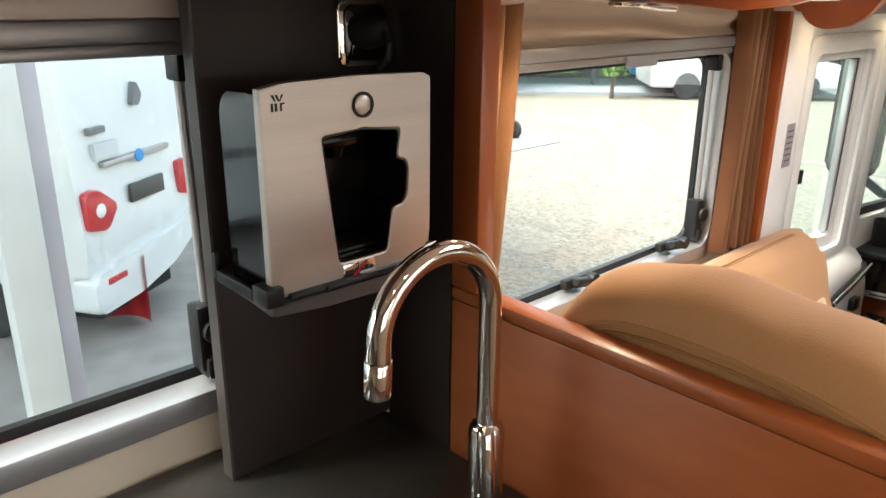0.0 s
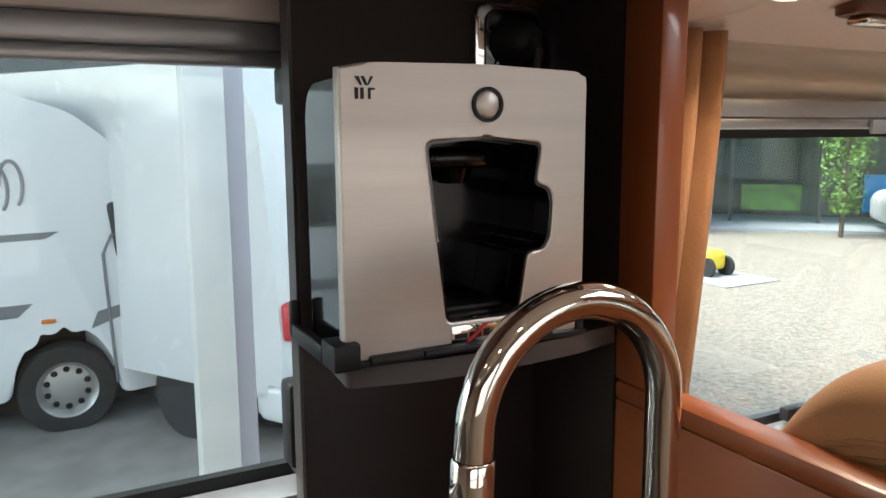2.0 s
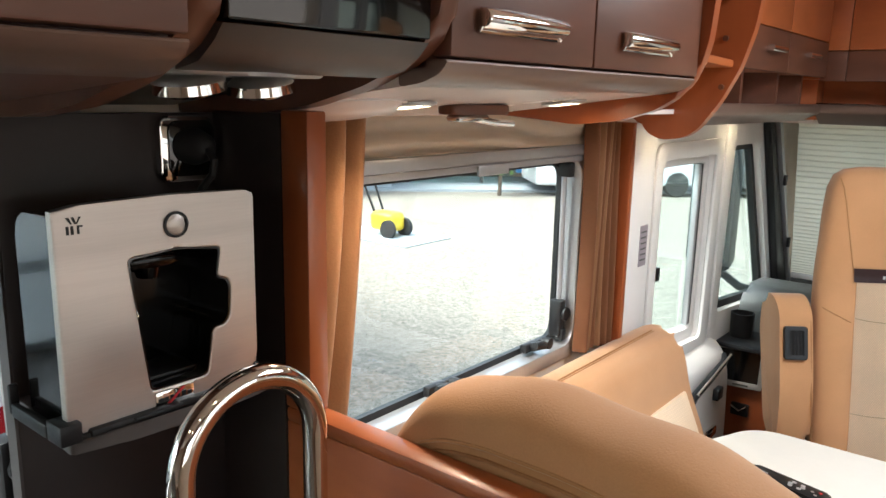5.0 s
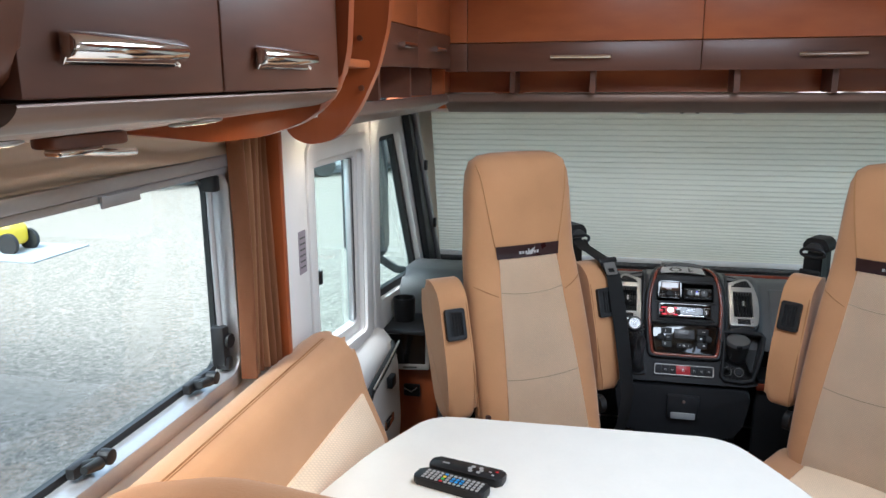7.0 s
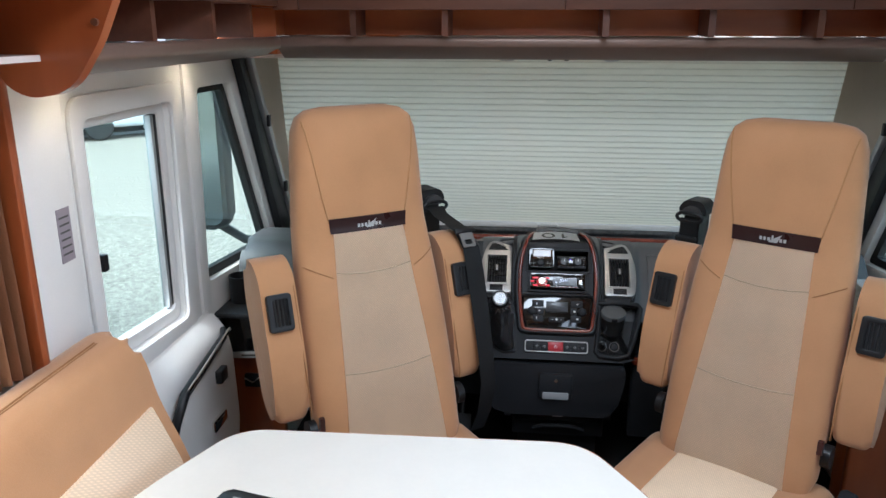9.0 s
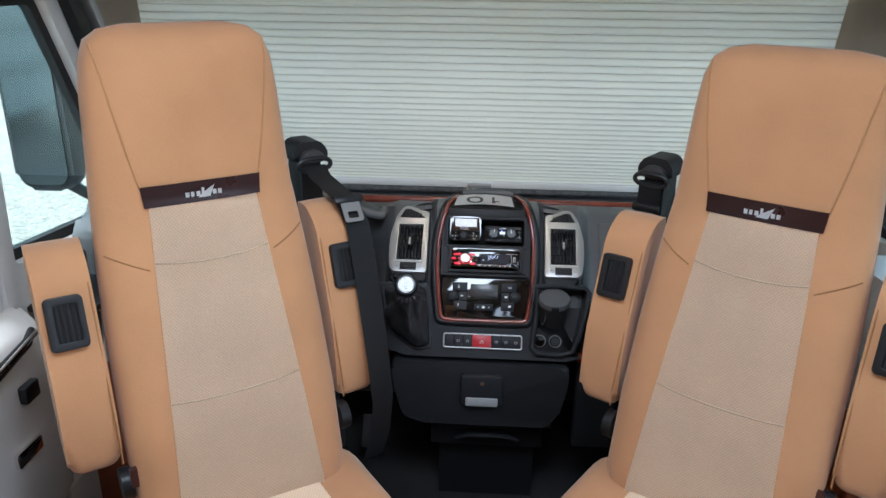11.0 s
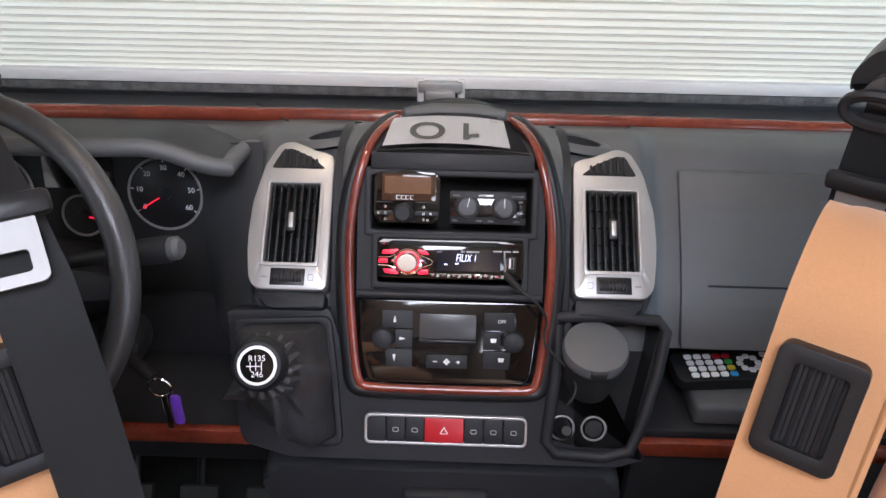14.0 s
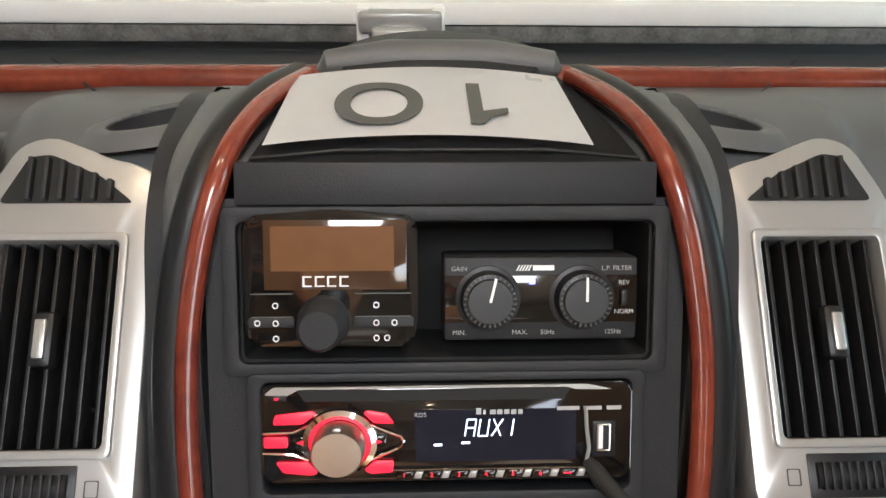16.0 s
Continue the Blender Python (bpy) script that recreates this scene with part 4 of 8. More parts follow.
# ---- cab: doors, pillars, overhead lockers, windscreen blind ----
def cab_side(s, tag):
    """Pillar, door and quarter window of one side; s = -1 for the driver's side, 1 for the other."""
    X = lambda x: s * x
    def bx(x0, x1, *rest, **k):
        a, b = sorted((X(x0), X(x1)))
        return box(a, b, *rest, **k)
    solid("wall_pillar_" + tag, bx(1.045, 1.125, 1.97, 2.155, 0.0, 1.475, 0.012, 3), WHITE_PLASTIC, "white moulded pillar beside the cab door")
    d = thing("door_" + tag, "white cab door with a framed window and moulded inner panel", "door", (X(1.08), 2.45, 0.05), kind="structure")
    o = soften([(2.158, 0.05), (2.742, 0.05), (2.742, 1.472), (2.158, 1.472)], 0.004, 4)
    i = soften([(2.235, 0.79), (2.64, 0.765), (2.655, 1.365), (2.235, 1.365)], 0.03, 4)
    part("door_shell", ring(o, i, X(1.068), X(1.12), "x", r=0.004), WHITE_PLASTIC, d)
    i2 = soften([(2.262, 0.825), (2.612, 0.80), (2.625, 1.34), (2.262, 1.34)], 0.02, 4)
    fr = part("window_frame", ring(i, i2, X(1.082), X(1.112), "x", r=0.003), WHITE_PLASTIC, d)
    part("slider_bar", bx(1.085, 1.105, 2.585, 2.598, 0.81, 1.335, 0.002), ALU, fr)
    part("slider_bar", bx(1.088, 1.108, 2.605, 2.62, 0.81, 1.335, 0.002), BLACK, fr)
    p = part("pane", prism(i2, X(1.099), X(1.102), "x"), PANE_GREEN, d, "green tinted pane", smooth=0)
    p.visible_shadow = False
    part("window_catch", bx(1.06, 1.082, 2.255, 2.275, 1.02, 1.06, 0.004), BLACK, fr)
    # raised surround
    o3 = soften([(2.19, 0.74), (2.70, 0.72), (2.71, 1.415), (2.19, 1.415)], 0.05, 4)
    part("window_surround", ring(o3, i, X(1.056), X(1.068), "x", r=0.004), WHITE_PLASTIC, d)
    pn = part("inner_panel", prism(soften([(X(1.066), 0.2), (X(1.0), 0.23), (X(0.985), 0.4), (X(0.992), 0.62), (X(1.01), 0.69), (X(1.05), 0.735), (X(1.066), 0.735)], 0.03, 4), 2.17, 2.76, "y", 0.02, 4), WHITE_PLASTIC, d)
    st = part("pull_handle", tube([(X(0.995), 2.71, 0.70), (X(0.975), 2.66, 0.695), (X(0.968), 2.52, 0.68), (X(0.968), 2.38, 0.655), (X(0.972), 2.33, 0.60), (X(0.985), 2.32, 0.52)], [0.008, 0.011, 0.013, 0.013, 0.012, 0.008], 12), BLACK, pn, "black and chrome pull handle")
    part("chrome_strip", tube([(X(0.966), 2.69, 0.71), (X(0.955), 2.52, 0.692), (X(0.955), 2.38, 0.667)], 0.005, 8), CHROME, st)
    part("switch", bx(0.972, 0.992, 2.62, 2.67, 0.565, 0.605, 0.004), BLACK, pn)
    part("opener", bx(0.975, 0.99, 2.56, 2.65, 0.44, 0.475, 0.006), CHROME, pn)
    # front quarter with its sloping window
    o = soften([(2.745, 0.25), (3.62, 0.25), (3.62, 1.475), (2.745, 1.475)], 0.003, 4)
    i = soften([(2.80, 0.815), (3.40, 0.765), (3.075, 1.385), (2.83, 1.385)], 0.02, 4)
    solid("wall_front_" + tag, ring(o, i, X(1.062), X(1.12), "x", r=0.003), WHITE_PLASTIC, "white moulded front quarter with a sloping side window")
    q = thing("window_quarter_" + tag, "sloping front side window with a black seal", "window", (X(1.1), 3.1, 0.8), kind="structure")
    i3 = soften([(2.82, 0.84), (3.35, 0.795), (3.055, 1.365), (2.845, 1.365)], 0.018, 4)
    part("seal", ring(i, i3, X(1.085), X(1.108), "x"), RUBBER, q)
    p = part("pane", prism(i3, X(1.095), X(1.098), "x"), PANE_GREEN, q, "green tinted pane", smooth=0)
    p.visible_shadow = False
    solid("trim_pillar_" + tag, prism([(3.085, 1.47), (3.135, 1.47), (3.56, 0.76), (3.44, 0.76)], X(1.061), X(1.03), "x", 0.006), BLACK, "black cover of the sloping windscreen pillar")
    r = thing("blind_guide_" + tag, "grey and cream side guide of the windscreen blind", "blind guide", (X(1.05), 3.5, 0.78))
    part("rail", prism([(3.15, 1.47), (3.185, 1.47), (3.575, 0.775), (3.55, 0.775)], X(1.055), X(1.018), "x", 0.004), ALU, r)
    wide = (0.006, 0.03) if s < 0 else (0.085, 0.06)
    part("cover", sheet(lambda u, v: (X(1.055 - (wide[0] + wide[1] * v) * u), 3.195 + 0.375 * v + (0.33 - 0.34 * v) * u, 1.465 - 0.69 * v), 6, 8, 0.004), CREAM, r)
    for z, y in ((1.24, 3.285), (0.98, 3.43)):
        part("clip", bx(1.008, 1.02, y - 0.008, y + 0.012, z - 0.02, z + 0.02, 0.003), BLACK, r)
    m = thing("wing_mirror_" + tag, "tall dark exterior mirror on an arm", "mirror", (X(1.3), 3.42, 0.83))
    part("housing", prism(rounded(1.22, 1.40, 0.82, 1.37, 0.05) if s > 0 else rounded(-1.40, -1.22, 0.82, 1.37, 0.05), 3.36, 3.44, "y", 0.02, 3), DASH, m)
    mg = rounded(1.235, 1.385, 0.84, 1.35, 0.04) if s > 0 else rounded(-1.385, -1.235, 0.84, 1.35, 0.04)
    part("mirror_glass", prism(mg, 3.352, 3.359, "y"), DARK_MIRROR, m, "dark tinted mirror glass")
    part("arm", tube([(X(1.3), 3.42, 0.84), (X(1.2), 3.46, 0.76), (X(1.12), 3.5, 0.74)], 0.018, 10), BLACK, m)


cab_side(-1, "left")
cab_side(1, "right")
pl = thing("sticker", "small grey printed instruction label on the pillar", "label", (-1.044, 2.1, 1.1))
part("sheet", box(-1.0448, -1.0435, 2.082, 2.126, 1.095, 1.205), material("grey violet label", (0.30, 0.26, 0.29), 0.5, vary=0.05, bump=0), pl)
for k in range(6):
    part("print_line", box(-1.0435, -1.0432, 2.088, 2.12, 1.11 + 0.015 * k, 1.114 + 0.015 * k), GREY_PRINT, pl)

# overhead lockers round the cab
def chrome_bar(x0, x1, y, z, parent):
    h = part("handle", tube([(x0, y, z), (x1, y, z)], 0.007, 12), CHROME, parent, "chrome bar handle")
    return h


fl = thing("cab_locker", "cherry and brown wooden locker across the windscreen", "locker", (0, 3.0, 1.53))
part("carcass", box(-1.06, 1.06, 2.885, 3.2, 1.605, 1.975), CHERRY_FLAT, fl)
edges = (-0.838, -0.764, -0.034, 0.70, 0.838)
for a, b in zip(edges, edges[1:]):
    d = part("front", box(a + 0.001, b - 0.001, 2.86, 2.884, 1.598, 1.688, 0.002), WALNUT_X, fl)
    part("front_panel", box(a + 0.001, b - 0.001, 2.86, 2.884, 1.690, 1.97, 0.002), CHERRY_FLAT, fl)
    if b - a > 0.3:
        c = (a + b) / 2
        chrome_bar(c - 0.093, c + 0.093, 2.845, 1.642, d)
        for e in (-0.085, 0.085):
            part("handle_foot", box(c + e - 0.004, c + e + 0.004, 2.846, 2.86, 1.637, 1.647), CHROME, d)
part("niche_back", box(-0.86, 0.86, 3.03, 3.045, 1.525, 1.604), CHERRY_FLAT, fl)
for x in (-0.62, -0.36, 0.08, 0.36, 0.64):
    part("divider", box(x - 0.009, x + 0.009, 2.9, 3.029, 1.528, 1.604), WALNUT, fl)
part("niche_floor", box(-0.86, 0.86, 2.955, 3.03, 1.512, 1.5245), WALNUT_X, fl)
TRIM = [(2.945, 1.500), (2.946, 1.522), (2.954, 1.528), (2.965, 1.526), (2.975, 1.51), (3.05, 1.468), (3.05, 1.461), (3.02, 1.461)]
part("trim_rail", prism(soften(TRIM, 0.006, 2), -0.86, 0.86, "x"), BRONZE, fl, "brown metallic trim rail")
part("bright_line", box(-0.858, 0.858, 2.9475, 2.953, 1.527, 1.5305), CHROME, fl)
solid("soffit_cab", box(-1.06, 1.06, 3.051, 3.62, 1.461, 1.475), SOFFIT, "pale panel above the windscreen blind")
for s in (-1, 1):
    sl = thing("side_locker", "cherry and brown wooden side locker above the cab door", "locker", (s * 0.95, 2.4, 1.53), group="side lockers")
    def bx(x0, x1, *r, **k):
        a, b = sorted((s * x0, s * x1))
        return box(a, b, *r, **k)
    part("carcass", bx(0.845, 1.07, 1.915, 2.859, 1.612, 1.975), CHERRY_FLAT, sl)
    for a, b in ((1.915, 2.44), (2.44, 2.858)):
        d = part("front", bx(0.82, 0.844, a + 0.001, b - 0.001, 1.608, 1.712, 0.002), WALNUT, sl)
        part("front_panel", bx(0.82, 0.844, a + 0.001, b - 0.001, 1.714, 1.97, 0.002), CHERRY_FLAT, sl)
        c = 2.29 if a < 2 else 2.645
        part("handle", tube([(s * 0.806, c - 0.06, 1.662), (s * 0.806, c + 0.06, 1.662)], 0.008, 12), CHROME, d)
        part("handle_foot", bx(0.806, 0.821, c - 0.055, c - 0.045, 1.657, 1.667), CHROME, d)
        part("handle_foot", bx(0.806, 0.821, c + 0.045, c + 0.055, 1.657, 1.667), CHROME, d)
    part("niche_back", bx(1.0, 1.015, 1.915, 2.95, 1.525, 1.611), CHERRY_FLAT, sl)
    for y in (2.2, 2.5, 2.75):
        part("divider", bx(0.86, 0.999, y - 0.009, y + 0.009, 1.525, 1.611), WALNUT, sl)
    tr = [(s * 0.845, 1.498), (s * 0.846, 1.52), (s * 0.855, 1.527), (s * 0.87, 1.522), (s * 0.93, 1.478), (s * 0.93, 1.471), (s * 0.9, 1.471)]
    part("trim_rail", prism(soften(tr, 0.006, 2), 1.915, 3.04, "y"), BRONZE, sl, "brown metallic trim rail")
    part("underside", bx(0.931, 1.089, 1.915, 3.05, 1.4765, 1.49), SOFFIT, sl)
for s in (-1, 1):
    solid("trim_locker_corner", box(*sorted((s * 0.861, s * 1.07)), 2.955, 3.05, 1.476, 1.61), CHERRY_FLAT, "cherry wood filler in the locker corner")
round_lamp(-0.96, 2.13, 1.4765, 0.03, watt=0.03)
round_lamp(-0.995, 2.74, 1.4765, 0.03, watt=0.03)
round_lamp(-0.19, 3.09, 1.461, 0.022, watt=0.35)
round_lamp(0.121, 3.09, 1.461, 0.022, watt=0.35)
for x in (-0.062, -0.012):
    e = thing("ceiling_sensor", "small black round sensor beside the spotlights", "sensor", (x, 3.085, 1.461), group="sensors")
    part("eye", lathe([(0, -0.005), (0.006, -0.005), (0.009, 0)], 14, None, pose(x, 3.085, 1.461)), BLACK, e)

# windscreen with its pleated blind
# doubled cloth at the folds, coloured darker to carry the crease shade
FOLD_SHADE = material("shaded doubled blind cloth", (0.62, 0.585, 0.495), 0.9, vary=0.04, bump=0)


def pleated_blind():
    b = thing("windscreen_blind", "closed pleated cream blind across the windscreen", "blind", (0, 3.57, 0.79))
    z0, z1 = 0.83, 1.458
    face = lambda z: 3.575 - 0.03 * (z - z0) / (z1 - z0)
    pts, folds, z = [], [], z0
    while z < z1 - 0.012:
        p = 0.0095 + 0.0125 * min(1, (z - z0) / 0.33)
        folds.append(z)
        pts += [(face(z) + 0.002, z), (face(z) - 0.0022, z + 0.2 * p), (face(z) - 0.0032, z + 0.5 * p), (face(z) - 0.0022, z + 0.8 * p)]
        z += p
    pts.append((face(z) + 0.002, z1))
    bm = bmesh.new()
    g = [[bm.verts.new((x, y, z)) for x in (-1.058, -0.5, 0, 0.5, 1.04)] for y, z in pts]
    for r0, r1 in zip(g, g[1:]):
        for i in range(4):
            bm.faces.new((r0[i], r0[i + 1], r1[i + 1], r1[i]))
    pleats = part("pleats", bm, BLIND, b, smooth=0)
    # thin darker strips paint the shade into the pleat grooves
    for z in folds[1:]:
        part("fold", box(-1.057, 1.039, face(z) - 0.0014, face(z) + 0.001, z - 0.0009, z + 0.0009), FOLD_SHADE, pleats)
    part("bottom_rail", box(-1.04, 1.04, 3.56, 3.59, 0.811, 0.832, 0.004), WHITE_PLASTIC, b, "white bottom rail")
    part("seal_strip", box(-1.04, 1.04, 3.563, 3.587, 0.794, 0.8105, 0.003), FELT, b, "grey felt strip")
    c = part("clip", box(-0.07, 0.005, 3.545, 3.562, 0.808, 0.827, 0.004), SILVER, b)
    part("clip_tab", box(-0.058, -0.008, 3.535, 3.548, 0.799, 0.815, 0.004), SILVER, c)
    part("clip_post", box(-0.072, -0.06, 3.552, 3.565, 0.79, 0.83, 0.003), WHITE_PLASTIC, c)
    part("clip_post", box(-0.004, 0.008, 3.552, 3.565, 0.79, 0.83, 0.003), WHITE_PLASTIC, c)


pleated_blind()
w = thing("windscreen", "large front windscreen behind the closed blind", "window", (0, 3.75, 0.75), kind="structure")
p = part("pane", sheet(lambda u, v: (-1.08 + 2.16 * u, 3.72 + 0.16 * math.sin(math.pi * u) - 0.1 * v, 0.72 + 0.78 * v), 24, 6, 0.004), PANE_GREEN, w)
p.visible_shadow = False
solid("wall_front", box(-1.12, 1.12, 3.78, 3.84, -0.4, 0.73), WHITE_PLASTIC, "white front panel under the windscreen")
solid("roof_front", box(-1.12, 1.12, 3.205, 3.8, 1.5, 1.6), WHITE_PLASTIC, "white front roof above the windscreen")


TONGUE = material("dull steel tongue", (0.22, 0.215, 0.21), 0.45, metal=0.6, vary=0.05, bump=0.02)


def steer(s):
    """The cab seat, swivelled to the lounge; s: the side that carries the belt tower."""
    drop = 0.0 if s > 0 else 0.03        # the passenger's chair is set lower
    seat = thing("captain_chair", "swivelled cab chair in tan microfibre with beige woven centre", "seat", (0, 0, 0), group="captain chairs")
    def tilt(z):
        """How far the back leans away at a height: strongly up to the patch, less in the headrest."""
        return 0.0284 + (z - 1.06) * (0.285 if z < 1.06 else 0.09)
    rows = [(0.43, 0.15, 0.03), (0.445, 0.186, 0.05), (0.50, 0.203, 0.062), (0.65, 0.206, 0.068), (0.8, 0.203, 0.067), (0.92, 0.197, 0.062), (1.0, 0.191, 0.058), (1.06, 0.186, 0.055), (1.14, 0.18, 0.058), (1.24, 0.174, 0.062), (1.3, 0.167, 0.06), (1.335, 0.154, 0.05), (1.352, 0.13, 0.034), (1.36, 0.09, 0.012)]

    def at(z):
        for (z0, a0, b0), (z1, a1, b1) in zip(rows, rows[1:]):
            if z0 <= z <= z1:
                t = (z - z0) / (z1 - z0)
                return a0 + (a1 - a0) * t, b0 + (b1 - b0) * t
        return rows[-1][1:]

    def dish(x, z):
        return 0.014 * (1 - min(1, abs(x) / 0.14) ** 2) * min(1, max(0, (1.02 - z) / 0.1))

    def skin(x, z, proud=0.0):
        a, b = at(z)
        q = min(0.999, abs(x) / a)
        return (x, 0.06 + tilt(z) - b * (1 - q ** 3.2) ** (1 / 3.2) - proud + dish(x, z), z - proud * 0.1)
    bm = bmesh.new()
    n = 44
    rings = []
    zs = []
    for (z0, *_), (z1, *_) in zip(rows, rows[1:]):
        k = max(1, round((z1 - z0) / 0.025))
        zs += [z0 + (z1 - z0) * i / k for i in range(k)]
    zs.append(rows[-1][0])
    for z in zs:
        a, b = at(z)
        r = []
        for j in range(n):
            t = 2 * math.pi * j / n
            c, d = math.cos(t), math.sin(t)
            x, y = a * math.copysign(abs(c) ** 0.625, c), b * math.copysign(abs(d) ** 0.625, d)
            r.append(bm.verts.new((x, 0.06 + tilt(z) + y + (dish(x, z) if y < 0 else 0), z)))
        rings.append(r)
    for r0, r1 in zip(rings, rings[1:]):
        for j in range(n):
            bm.faces.new((r0[j], r0[(j + 1) % n], r1[(j + 1) % n], r1[j]))
    bm.faces.new(rings[0][::-1])
    bm.faces.new(rings[-1])
    back = part("backrest", bm, TAN, seat, smooth=60)
    hw = lambda z: 0.140 - 0.041 * (z - 0.49) / 0.56
    part("woven_panel", sheet(lambda u, v: skin((2 * u - 1) * hw(0.46 + 0.595 * v), 0.46 + 0.595 * v, 0.003), 16, 30, 0.004), MESH, back)
    pt = part("patch", sheet(lambda u, v: skin((2 * u - 1) * (0.106 + 0.003 * v), 1.052 + 0.038 * v, 0.005), 14, 4, 0.004), MAROON, back, "dark maroon leather patch")
    for k, w_ in enumerate((0.007, 0.006, 0.007, 0.005, 0.006, 0.007, 0.007)):
        x = -0.034 + 0.0098 * k
        part("emblem", sheet(lambda u, v: skin(x + w_ * u, 1.064 + 0.009 * v + (0.006 * v if k == 3 else 0), 0.0105), 2, 2, 0.001), WHITE, pt)
    part("emblem", sheet(lambda u, v: skin(-0.012 + 0.022 * u + 0.01 * v, 1.061 + 0.022 * v * (0.4 + u * 0.6), 0.0105), 4, 3, 0.001), WHITE, pt)
    for z in (0.945, 0.70):
        part("seam", tube([skin(x * hw(z), z + 0.012 * x * x, 0.0035) for x in (-0.98, -0.6, -0.2, 0.2, 0.6, 0.98)], 0.0014, 6), MESH_SEAM, back)
    for sd in (-1, 1):
        part("seam", tube([skin(sd * (0.100 + 0.05 * ((z - 1.06) / 0.27) ** 0.8), z, 0.0005) for z in [1.06 + 0.027 * k for k in range(11)]], 0.0022, 6), TAN_DARK, back)
        part("seam", tube([skin(sd * (0.115 + 0.0085 * k), 0.945 + 0.004 * k, 0.0004) for k in range(9)], 0.0016, 6), SEAM, back)
        # armrest folded up beside the backrest
        def arm_y(z):
            return 0.022 + tilt(z)
        prof = soften([(arm_y(0.58) + 0.03, 0.59), (arm_y(0.6) + 0.125, 0.62), (arm_y(0.9) + 0.145, 0.9), (arm_y(0.96) + 0.12, 0.99), (arm_y(0.975) + 0.045, 1.0), (arm_y(0.93) + 0.005, 0.965), (arm_y(0.75) - 0.008, 0.75)], 0.05, 6)
        ar = part("armrest", prism(prof, sd * 0.212, sd * 0.302, "x", 0.026, 5), TAN, seat, smooth=60)
        part("piping", tube([(sd * 0.217, arm_y(z) - 0.0055 + 0.03 * max(0, (z - 0.93) / 0.05) ** 2 + 0.02 * max(0, (0.66 - z) / 0.06) ** 2, z) for z in [0.62 + 0.02 * k for k in range(18)]], 0.0018, 6), SEAM, ar)
        m = pose(sd * 0.262, -0.013, 0.885, -15.9, 0, 0)
        ct = part("height_catch", ring(rounded(-0.031, 0.031, -0.046, 0.046, 0.009), rounded(-0.017, 0.02, -0.033, 0.033, 0.004), -0.006, 0.02, "y", None, m, 0.001), BLACK, ar, "black plastic armrest catch")
        part("catch_back", box(-0.022, 0.022, 0.0, 0.008, -0.038, 0.038, m=m), RECESS_SHADE, ct)
        for k in range(4):
            part("catch_rib", tube([(-0.014 + 0.0093 * k, 0.0005, -0.035), (-0.014 + 0.0093 * k, 0.0005, 0.035)], 0.0035, 8, m=m), BLACK, ct)
        part("pivot", lathe([(0, 0), (0.03, 0), (0.03, 0.02), (0, 0.02)], 18, None, pose(sd * 0.205, -0.06, 0.57, 0, 90 * sd, 0)), BLACK, ar)
    part("tag", box(-s * 0.208 - 0.006, -s * 0.208 + 0.006, -0.125, -0.112, 0.60, 0.635), MAROON, seat)
    # cushion
    cu = part("seat_cushion", box(-0.255, 0.255, -0.56, 0.0, 0.345, 0.475, 0.055, 6), TAN, seat)
    part("woven_centre", box(-0.135, 0.135, -0.50, -0.08, 0.45, 0.4785, 0.012, 3), MESH, cu)
    part("seat_shell", box(-0.22, 0.22, -0.48, 0.06, 0.255, 0.35, 0.02), BLACK, seat)
    part("swivel_base", lathe([(0, 0), (0.2, 0), (0.2, 0.05), (0.16, 0.08), (0.16, 0.24 - drop), (0.2, 0.256 - drop), (0, 0.256 - drop)], 24, None, pose(0, -0.18, 0.0)), BLACK, seat)
    part("back_shell", box(-0.19, 0.19, -0.04, 0.0, 0.37, 0.5, 0.02), BLACK, seat)
    # recliner and buckle on the outer side
    k = part("recliner", lathe([(0, 0), (0.055, 0), (0.06, 0.01), (0.055, 0.035), (0.03, 0.045), (0, 0.045)], 24, None, pose(-s * 0.255, -0.06, 0.43, 0, -90 * s, 0)), DASH, seat)
    part("recliner_knob", lathe([(0, 0), (0.03, 0), (0.032, 0.03), (0.02, 0.04), (0, 0.04)], 18, None, pose(-s * 0.30, -0.06, 0.43, 0, -90 * s, 0)), DASH, k)
    bu = part("buckle", box(-s * 0.285 - 0.016, -s * 0.285 + 0.016, -0.2, -0.14, 0.41, 0.495, 0.005), BLACK, seat)
    part("buckle_button", box(-s * 0.285 - 0.013, -s * 0.285 + 0.013, -0.203, -0.17, 0.465, 0.50, 0.003), RED, bu)
    # belt tower
    tx, ty = s * 0.282, 0.225
    tw = part("belt_tower", prism(soften([(ty - 0.035, 0.42), (ty + 0.04, 0.42), (ty + 0.045, 1.045), (ty + 0.02, 1.085), (ty - 0.02, 1.08), (ty - 0.03, 1.03)], 0.02, 4), tx - 0.024, tx + 0.024, "x", 0.012, 3), BLACK, seat)
    hd = part("tower_head", prism(soften([(-0.038, 1.052), (0.038, 1.052), (0.042, 1.072), (0.026, 1.097), (-0.026, 1.097), (-0.042, 1.072)], 0.024, 7), ty - 0.03, ty + 0.04, "y", 0.016, 4, None, pose(tx, 0, 0)), BLACK, tw)
    part("head_cover", prism(soften([(-0.033, 1.054), (0.033, 1.054), (0.022, 1.076), (0.0, 1.083), (-0.022, 1.076)], 0.014, 5), ty - 0.044, ty - 0.0305, "y", 0.005, 3, None, pose(tx, 0, 0)), LEATHER, hd)
    lp = part("belt_guide", tube([(tx + 0.038 * math.copysign(abs(math.cos(a)) ** 0.6, math.cos(a)), ty - 0.048, 1.050 + 0.013 * math.sin(a)) for a in (2 * math.pi * k / 24 for k in range(24))], 0.0052, 8, True), BLACK, tw)
